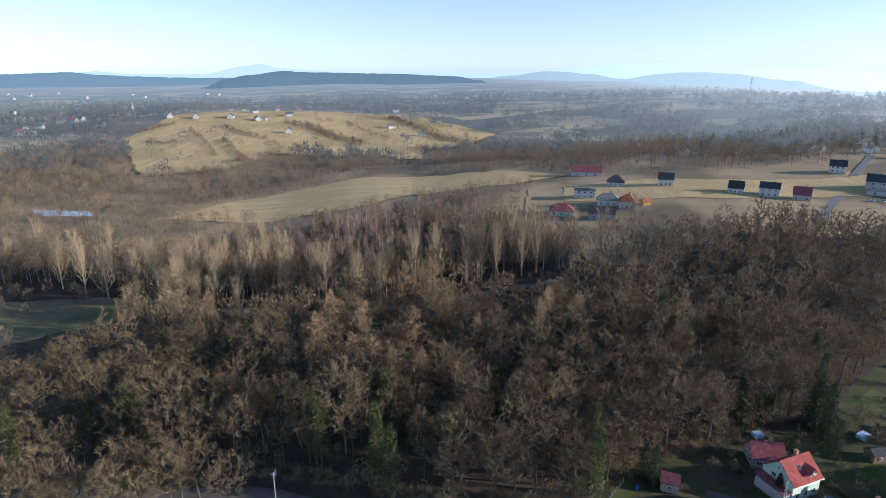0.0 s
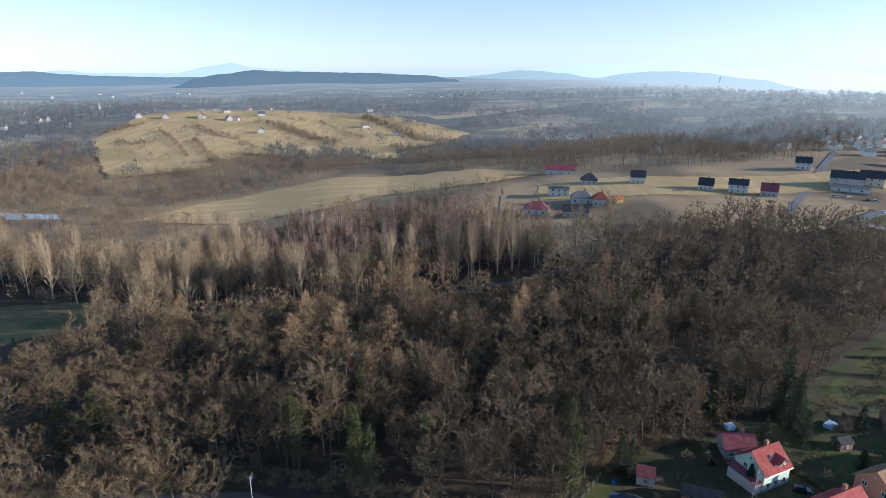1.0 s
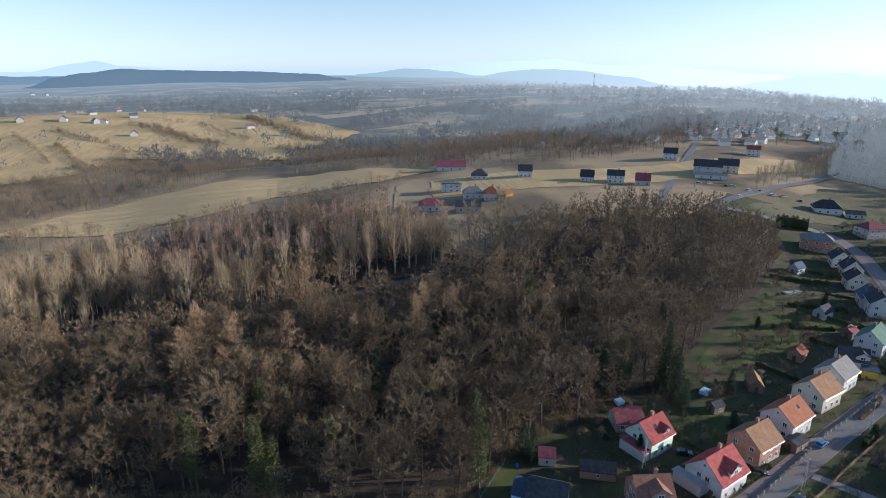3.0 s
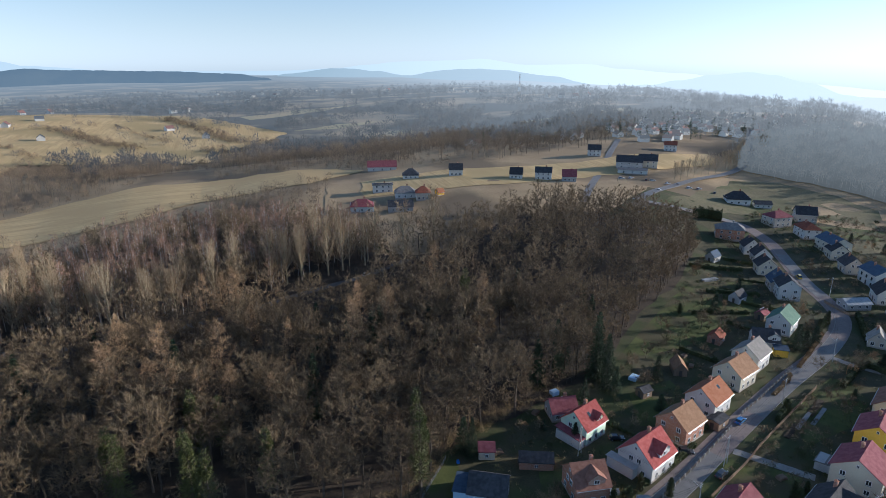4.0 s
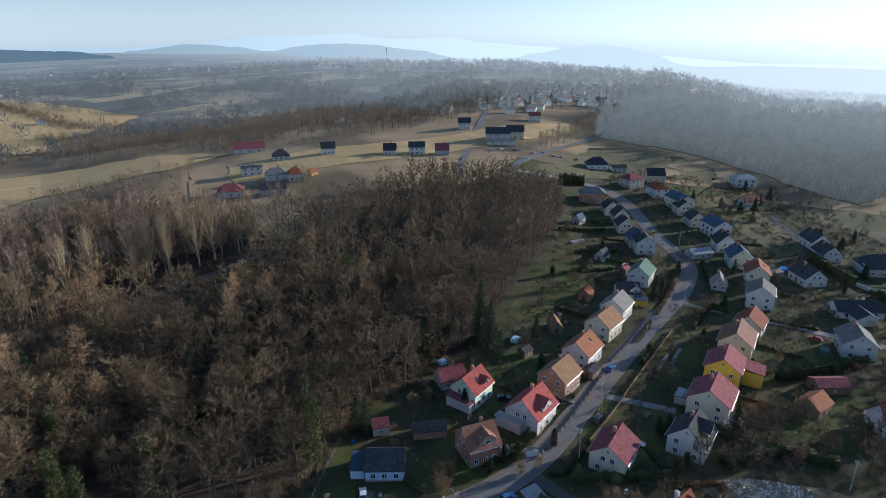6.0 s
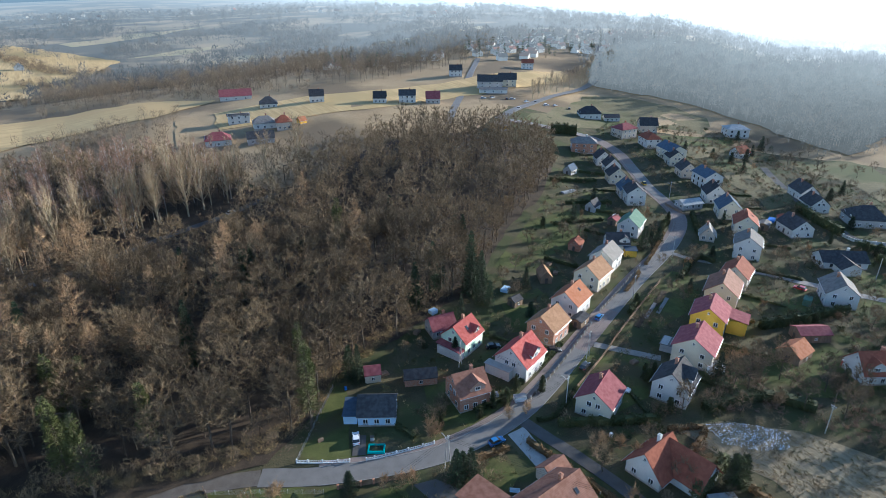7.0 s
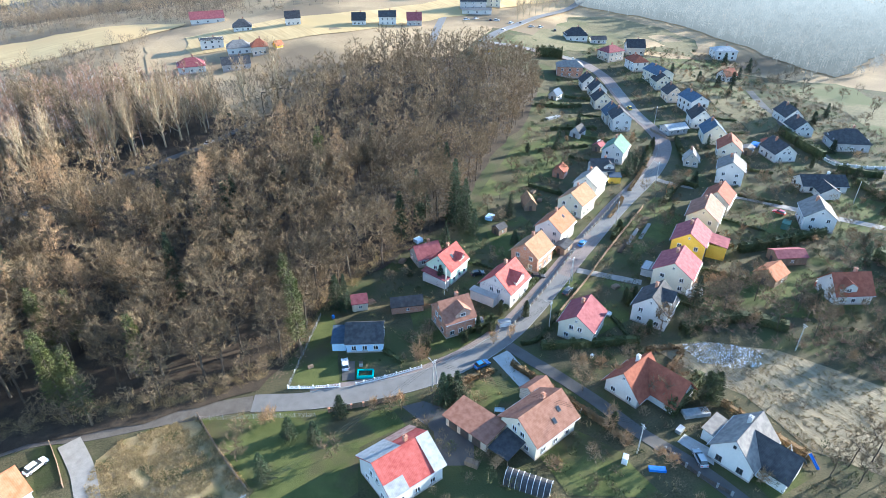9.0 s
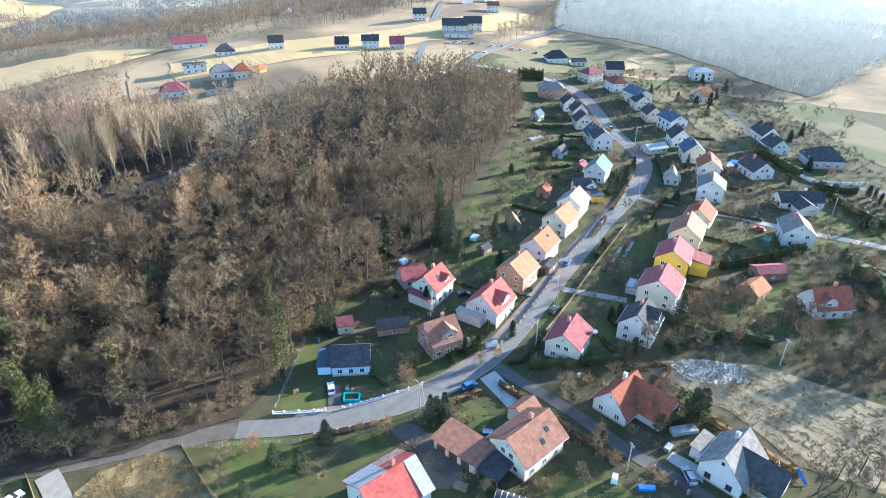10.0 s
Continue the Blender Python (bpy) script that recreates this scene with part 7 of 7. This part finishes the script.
VILLAGE = [(34, 60), (46, 122), (70, 138), (130, 160), (230, 240), (330, 300), (400, 240), (330, 120), (260, 50), (150, 20), (100, 10)]
EAST_SCRUB = [(120, 72), (150, 80), (170, 62), (205, 70), (240, 50), (190, 25), (148, 20), (138, 52)]
scatter("weeds", VILLAGE, 9000, weed, "pine", "rough green weeds and winter grass between gardens", "weeds", 6, lambda x, y: open_ground(x, y, 6.5) and noise.noise(Vector((x * .06, y * .06, 2))) > -0.1)
scatter("dry_weeds", VILLAGE, 7000, weed, "dry", "dry stalks between the gardens", "weeds", 7, lambda x, y: open_ground(x, y, 6.5) and noise.noise(Vector((x * .06, y * .06, 12))) > -0.05)
scatter("brambles", EAST_SCRUB, 800, bramble, "birch_twig", "tangled brown brambles on the slope", "brambles", 8, lambda x, y: open_ground(x, y, 9))
scatter("brambles", VILLAGE, 2400, bramble, "twig", "leafless garden bushes among the plots", "bushes", 9, lambda x, y: open_ground(x, y, 8) and noise.noise(Vector((x * .05, y * .05, 22))) > -0.08)
garden_rng = random.Random(44)
GARDEN_MIX = ["fruit"] * 7 + ["bush"] * 6 + ["thuja"] * 3 + ["garden_spruce"] * 2
planted = 0
while planted < 95:
    x, y = garden_rng.uniform(40, 330), garden_rng.uniform(30, 290)
    if not inside(np.array([x]), np.array([y]), VILLAGE)[0] or not open_ground(x, y, 9.5) or inside(np.array([x]), np.array([y]), PLOT_POLY)[0] or inside(np.array([x]), np.array([y]), FOREST)[0] or not clear_of(road_line, x, y, 8):
        continue
    tree(garden_rng.choice(GARDEN_MIX), x, y, garden_rng.uniform(0.55, 1.0), "garden trees")
    planted += 1
for x, y in spread_in(EAST_SCRUB, 10.5, 61, lambda x, y: open_ground(x, y, 9) and not inside(np.array([x]), np.array([y]), PLOT_POLY)[0]):
    key = garden_rng.choice(["oak", "fruit", "fruit", "bush", "bush", "garden_spruce"])
    tree(key, x, y, 0.5 if key == "oak" else 1.1, "trees on the scrubby slope")

# hedges
hedge([(56.5, 86.1), (62.0, 86.4), (70.1, 85.5)], 1.6, 1.7, "hedge_brown", "brown-green clipped hedge along the street")
hedge([(75.4, 85.0), (77.5, 72.5), (78.6, 65.4), (79.8, 57.7), (80.3, 52.4)], 1.5, 1.6, "hedge_brown", "brown beech hedge along the lane")
hedge([(85.5, 85.5), (94.9, 79.9), (104.4, 75.0), (107.6, 73.1)], 2.2, 2.6, "hedge", "dense thuja hedge behind a lawn")
hedge([(93.5, 52.7), (100.4, 53.9), (108.0, 55.5)], 2.4, 4.5, "hedge", "tall dark thuja screen")
hedge([(106.4, 48.4), (106.8, 39.8), (107.9, 28.7)], 1.6, 1.5, "hedge_brown", "brown hedge at the edge of the plot")
hedge([(169.2, 85.3), (178.0, 82.0), (190.6, 78.6), (201.7, 75.2)], 2.4, 4.0, "hedge", "row of dark clipped conifers")
hedge([(259.0, 283.5), (269.6, 281.7), (274.2, 277.1)], 4, 7.0, "hedge", "tall conifer hedge by the pasture")
hedge([(283.9, 138.1), (275.0, 123.8), (268.2, 110.0)], 3, 5.0, "hedge", "high dark hedge along the lane")
hedge([(255.0, 89.8), (249.2, 78.8), (243.5, 64.7)], 2.5, 3.5, "hedge", "dark hedge along a sandy plot")
hedge([(261.6, 100.8), (264.3, 92.8), (269.6, 87.4)], 2.5, 3.5, "hedge", "dark evergreen hedge by a wall")
hedge([(190.9, 196.5), (201.4, 193.4), (212.4, 187.9)], 2, 2.2, "hedge", "long dark garden hedge")
hedge([(170.8, 182.1), (183.2, 178.8), (194.2, 175.4)], 1.5, 1.6, "hedge", "low dark garden hedge")
hedge([(203.8, 222.4), (216.4, 216.6), (228.7, 214.3)], 1.8, 2.0, "hedge", "long dark garden hedge")
hedge([(175.5, 135.6), (189.7, 142.8), (205.9, 151.7)], 1.2, 1.1, "hedge_brown", "orange-brown hedge beside the street")
hedge([(152.5, 124.6), (162.8, 129.2), (168.6, 132.6)], 1.2, 1.1, "hedge_brown", "tan verge hedge beside the street")
hedge([(87.3, 103.0), (94.8, 105.6), (102.8, 108.4), (110.7, 111.9)], 1.6, 1.2, "hedge", "low shrubs behind the garden fence")
hedge([(70.8, 100.5), (76.5, 100.6), (82.0, 100.3)], 1.4, 1.5, "hedge", "loose evergreen shrubs by the brick house")
hedge([(117.8, 116.7), (127.0, 120.9), (132.6, 123.8)], 1.5, 1.0, "hedge", "low evergreen garden shrubs")
hedge([(82.2, 89.3), (87.2, 88.3), (94.1, 91.3), (99.8, 93.8)], 1.0, 1.2, "hedge", "clipped green hedge by the roadside")
hedge([(120.3, 69.4), (130.6, 67.8), (139.2, 63.0), (144.2, 54.6)], 4, 3.0, "hedge", "overgrown evergreen scrub along a bank")
hedge([(106.7, 69.8), (114.5, 65.3), (102.5, 61.5)], 1.5, 1.2, "hedge_brown", "brown leafless garden shrubs")
hedge([(201.7, 59.0), (200.1, 51.7), (189.1, 44.4)], 5, 5.0, "hedge", "dark dense conifer belt")
hedge([(176.9, 120.5), (196.0, 128.1), (199.1, 122.5)], 2, 2.5, "hedge", "dark evergreen garden shrubs")
hedge([(141.4, 112.9), (149.3, 116.7)], 2, 3.0, "hedge", "clipped thujas by the street")
hedge([(208.1, 154.7), (221.0, 161.3)], 2, 2.5, "hedge", "evergreen shrubs by the street")
hedge([(235.3, 160.1), (216.2, 141.5)], 2, 2.5, "hedge", "evergreen shrubs in a garden")
hedge([(51.1, 109.7), (53.6, 100.3)], 1.2, 1.0, "hedge", "low dark hedge beside the bungalow")
# hedges on the plot boundaries, both sides of the street
WEST_ROW = [(72, 106), (93, 109), (110, 118), (127, 125.5), (147, 135.6), (162, 143), (177, 152), (195, 160.6), (223, 184), (239, 210), (250, 224)]
EAST_ROW = [(99, 85), (119, 78), (139, 86), (157, 95), (176, 103), (191, 108), (217, 121), (237, 135), (249, 151), (261, 167), (277, 183), (292, 215)]
for row, side in ((WEST_ROW, 1), (EAST_ROW, -1)):
    for (x0, y0), (x1, y1) in zip(row, row[1:]):
        mx, my, d = (x0 + x1) / 2, (y0 + y1) / 2, math.hypot(x1 - x0, y1 - y0)
        nx, ny = -(y1 - y0) / d * side, (x1 - x0) / d * side
        deep = garden_rng.uniform(14, 24)
        start = 1.0 if side > 0 else -3.0
        pts = [(mx + nx * q, my + ny * q) for q in (start, start + deep / 2, start + deep)]
        tall = garden_rng.uniform(0.9, 2.0)
        evergreen = garden_rng.random() < 0.7
        if all(np.min(np.hypot(HOUSE_SPOTS[:, 0] - p[0], HOUSE_SPOTS[:, 1] - p[1])) > 5.5 for p in pts):
            hedge(pts, garden_rng.uniform(1.0, 1.6), tall, "hedge" if evergreen else "hedge_brown", "dark evergreen hedge between garden plots" if evergreen else "brown leafless hedge between garden plots", 90)
shrub_forms = [arrays(puff_tree(360 + k, 2.0 + 0.8 * k, 1.3 + 0.25 * k, 130, 0.07, 0.02, 0.6, 0)) for k in range(4)]


def shrub_spots(poly, spacing, seed, d):
    return [(x, y, garden_rng.uniform(0.5, 1.25)) for x, y in spread_in(poly, spacing, seed, lambda x, y: open_ground(x, y, d) and noise.noise(Vector((x * .09, y * .09, seed))) > -0.05
            and not inside(np.array([x]), np.array([y]), PLOT_POLY)[0] and not inside(np.array([x]), np.array([y]), FOREST)[0])]


stuff_trees("garden_shrubs", shrub_spots(VILLAGE, 6.5, 71, 7.5), shrub_forms, M["hedge"], "dark evergreen shrubs among the gardens")
stuff_trees("garden_shrubs", shrub_spots(VILLAGE, 6.0, 72, 7.0), shrub_forms, M["twig_far"], "leafless brown shrubs among the gardens")
for x, y in [(352, 232), (360, 214), (338, 205), (372, 196), (352, 178), (345, 160), (338, 140), (352, 128), (382, 214), (390, 190), (330, 122), (366, 150)]:
    tree("fruit", x, y, garden_rng.uniform(1.0, 1.7), "garden trees")
# fences and walls
fence([(27.0, 107.7), (31.9, 104.5), (37.2, 101.5)], "white", "white picket fence round the bungalow lawn")
fence([(40.6, 99.8), (44.9, 98.7), (50.2, 97.5), (56.5, 96.3)], "white", "white picket fence beside the street")
fence([(27.0, 107.7), (34.6, 116.8), (44.6, 128.6)], "mesh", "thin wire mesh fence")
fence([(7.5, 109.1), (17.3, 103.2), (28.7, 96.0)], "mesh", "wire mesh fence along the road")
fence([(7.3, 110.6), (8.6, 95.2), (10.1, 86.2)], "wood", "weathered board fence between plots")
fence([(31.8, 95.6), (36.4, 93.9), (41.7, 92.0), (47.4, 90.4)], "brick", "low wall with brick posts and boards")
fence([(84.4, 96.1), (92.3, 99.3), (105.1, 104.9), (126.2, 115.0)], "stone", "garden fence with stone posts along the street")
fence([(135.2, 119.8), (150.6, 126.0), (172.7, 135.8)], "stone", "garden fence with stone posts along the street")
fence([(99.8, 93.8), (117.8, 101.1), (131.0, 107.3), (169.1, 123.4)], "wood", "brown timber fence along the street")
fence([(62.1, 61.0), (78.0, 64.2)], "mesh", "wire mesh garden fence")
fence([(85.0, 47.0), (85.3, 39.2), (86.7, 32.8)], "stone", "dark garden fence along the lane")
fence([(269.3, 100.4), (273.8, 94.8), (280.0, 90.1)], "wall", "white rendered garden wall")
fence([(-20.4, 119.8), (-19.6, 112.5), (-19.3, 106.5)], "wood", "board fence by the track")
fence([(233.9, 173.9), (231.8, 160.7), (238.8, 157.9)], "wood", "garden fence by the street")
fence([(270.8, 113.9), (266.9, 104.5), (269.3, 100.4)], "wall", "white garden wall along the lane")
# garden trees
for x, y in [(51.4, 127.1), (103.7, 143.4), (104.9, 140.2), (90.7, 135.9)]:
    tree("spruce", x, y, 0.62, "garden trees")
for x, y in [(21.9, 93.8), (25.8, 89.8), (13.5, 86.2), (33.5, 93.3), (56.9, 85.1), (57.7, 83.0), (54.4, 83.8)]:
    tree("garden_spruce", x, y, 1.0, "garden trees")
for x, y in [(186.0, 145.6), (191.3, 146.5), (197.5, 147.7), (200.5, 124.8), (180.4, 180.3), (325.9, 213.6), (327.4, 201.9), (318.2, 188.2), (379.7, 232.4), (342.6, 202.0), (377.3, 213.7)]:
    tree("garden_spruce", x, y, 1.1, "garden trees")
for x, y in [(325.7, 138.4), (311.3, 137.1), (279.4, 111.8), (123.3, 143.8), (112.6, 128.5), (80.1, 123.3), (358.8, 208.3)]:
    tree("garden_spruce", x, y, 0.9, "garden trees")
for x, y in [(117.7, 85.3), (120.3, 85.8), (117.8, 86.9), (70.7, 97.9), (75.7, 99.1), (79.0, 97.8), (85.1, 101.6), (147.4, 115.6), (90.6, 97.5), (208.1, 154.7), (215.2, 157.4), (258.3, 95.8), (258.1, 92.3), (270.3, 83.3), (267.8, 80.2), (264.9, 77.0), (263.2, 74.3), (112.2, 74.0), (108.5, 73.9), (182.5, 77.7), (187.6, 77.6)]:
    tree("thuja", x, y, 1.0, "garden trees")
for x, y in [(104.4, 49.8)]:
    tree("thuja", x, y, 1.5, "garden trees")
for x, y in [(103.5, 51.1), (106.3, 50.5), (103.0, 49.9)]:
    tree("thuja", x, y, 1.7, "garden trees")
for x, y in [(114.6, 72.2), (149.0, 67.1), (141.8, 56.4), (158.6, 39.5), (153.6, 33.6), (148.4, 74.7)]:
    tree("oak", x, y, 0.5, "garden trees")
for x, y in [(112.3, 23.7), (117.5, 21.6), (115.7, 17.8), (109.8, 20.5), (106.7, 24.5), (145.1, 70.0), (134.5, 71.2), (150.3, 53.2), (152.7, 48.3)]:
    tree("oak", x, y, 0.42, "garden trees")
for x, y in [(61.2, 102.2), (64.4, 105.3), (10.5, 93.9), (13.8, 100.3), (26.9, 84.1), (201.0, 99.6), (202.8, 104.1), (215.2, 101.0), (223.6, 101.1), (222.5, 122.4), (222.7, 118.7), (153.7, 113.4), (165.2, 115.2), (164.9, 110.1), (140.2, 104.7), (174.8, 170.3), (176.0, 163.1), (164.4, 169.9), (143.3, 163.7), (148.3, 173.1), (128.1, 155.9), (119.1, 151.4), (117.3, 142.9)]:
    tree("fruit", x, y, 1.0, "garden trees")
for x, y in [(86.2, 73.6), (83.1, 68.9), (101.4, 57.6), (94.5, 57.2), (97.5, 67.6), (128.2, 69.6), (127.5, 64.1), (136.6, 66.5), (138.7, 74.8), (131.2, 75.3), (154.0, 50.4), (160.0, 73.5), (185.6, 94.8), (186.5, 89.0), (248.7, 95.8), (180.9, 132.8), (178.3, 125.4), (222.0, 130.1), (224.7, 143.2), (262.7, 206.5), (264.2, 200.0), (284.5, 204.4), (273.0, 174.0), (341.3, 182.4), (359.4, 185.7), (373.4, 175.4), (371.3, 160.7), (384.1, 150.4), (361.4, 131.3)]:
    tree("fruit", x, y, 1.0, "garden trees")
for x, y in [(56.9, 97.8), (57.4, 99.9), (58.3, 98.0), (19.9, 99.9), (18.6, 99.8), (43.5, 88.8), (40.1, 90.3), (45.7, 87.7), (79.3, 57.3), (82.2, 59.0), (92.0, 71.7), (93.0, 67.3), (94.4, 54.1), (76.4, 93.6), (81.4, 92.7), (62.7, 55.8), (82.4, 43.7), (82.2, 46.3), (93.5, 31.1), (78.6, 52.2), (88.7, 74.1), (122.8, 125.9), (142.3, 79.2), (149.0, 77.9)]:
    tree("bush", x, y, 1.0, "garden trees")
for x, y in [(164.4, 169.9), (196.7, 170.9), (164.9, 160.3)]:
    tree("oak", x, y, 0.35, "garden trees")
# clutter in yards
box_thing("boiler", 44.7, 105.2, -30, (0.9, 0.8, 1.0), "grey", "small grey garden grill on the lawn", "grill", lid="dark_frame")
box_thing("trailer", 91.9, 48.6, 10, (2.2, 1.3, 0.8), "steel", "small grey trailer on a yard", "trailer")
box_thing("tarp_stack", 98.8, 49.7, -25, (6.0, 2.2, 0.9), "r_zinc", "stack of silver sheeting by the hedge", "stack")
box_thing("caravan", 137.3, 78.6, -25, (4.6, 2.0, 2.1), "chalk", "white caravan beside the house", "caravan", lid="frame")
box_thing("crate", 49.7, 66.5, -60, (2.8, 1.4, 1.0), "wood", "covered timber stack on the paved yard", "stack")
box_thing("container", 140.9, 81.0, -20, (3.0, 2.4, 2.2), "beige", "beige garden store beside a house", "store", lid="r_tan")
box_thing("playhouse", 171.7, 61.1, 20, (2.2, 1.8, 1.6), "redpaint", "small red playhouse on the lawn", "playhouse", lid="chalk")
box_thing("cold_frame", 78.6, 103.3, -20, (3.2, 1.6, 0.7), "frame", "white cold frame in a garden", "cold frame", lid="r_zinc")
box_thing("shelter", 83.7, 98.1, -20, (3.2, 1.8, 1.3), "frame", "white foil tunnel beside the fence", "shelter", lid="r_zinc")
box_thing("water_tank", 75.8, 49.7, 30, (1.6, 1.2, 1.6), "frame", "white tank beside the lane", "tank")
box_thing("boat", 79.7, 44.7, -40, (3.4, 1.2, 0.5), "blue", "long blue tarpaulin in the grass", "tarpaulin")
box_thing("terrace_table", 57.4, 76.6, -40, (1.6, 0.8, 0.7), "lightblue", "light blue garden table on grass", "table")
box_thing("bin", 96.7, 90.3, 0, (0.8, 0.8, 1.0), "chalk", "white bin by the gate", "bin", lid="blue")
box_thing("bin", 93.4, 75.7, 0, (0.7, 0.7, 1.0), "chalk", "white gas cabinet at the lane", "cabinet", lid="frame")
box_thing("garden_bed", 141.5, 108.2, 25, (9, 1.6, 0.25), "litter", "raised brown garden bed", "bed")
box_thing("garden_bed", 158.5, 114.9, 25, (12, 1.8, 0.25), "litter", "raised brown garden bed", "bed")
box_thing("garden_bed", 155.4, 111.1, 25, (12, 1.2, 0.3), "kerb", "long pale cold bed in a garden", "bed")
box_thing("garden_bed", 149.1, 110.9, 25, (12, 1.2, 0.3), "kerb", "long pale cold bed in a garden", "bed")
box_thing("hay_rack", 34.2, 111.3, 0, (1.4, 0.5, 0.9), "wood", "small timber rack on the lawn", "rack")
box_thing("barrel", 47.2, 126.3, 0, (0.7, 0.7, 0.9), "blue", "blue plastic water barrel", "barrel")
box_thing("tarp", 86.9, 146.5, 10, (2.5, 2.0, 1.3), "lightblue", "pale blue tarpaulin over a stack", "tarpaulin")
box_thing("tarp", 87.3, 142.2, 30, (2.5, 2.0, 1.1), "grey", "grey tarpaulin over a stack", "tarpaulin")
box_thing("tarp", 116.1, 146.1, 30, (3.5, 2.5, 1.0), "lightblue", "pale blue sheet over a stack", "tarpaulin")
box_thing("table", 202.1, 206.8, 0, (8.0, 2.4, 0.8), "r_zinc", "long greenhouse bench in a garden", "bench")
box_thing("tarp", 201.5, 175.3, 20, (3.0, 2.0, 1.4), "chalk", "white sheet over garden things", "tarpaulin")
box_thing("cover", 260.6, 136.4, 20, (5.0, 3.0, 0.9), "blue", "blue covered pool in a garden", "pool")
box_thing("store", 197.5, 85.9, 20, (4.0, 2.5, 2.2), "r_green", "green shelter on a lawn", "shelter", lid="r_green")
box_thing("stack", 56.0, 72.8, 0, (2.0, 1.2, 0.8), "wood", "firewood stack under the canopy", "woodpile")
woodpile(141.4, 153.3, 20)
woodpile(139.3, 146.5, 40)
woodpile(57.7, 126.6, 0)
woodpile(75.7, 138.8, 30)
woodpile(120.5, 93.6, 0)
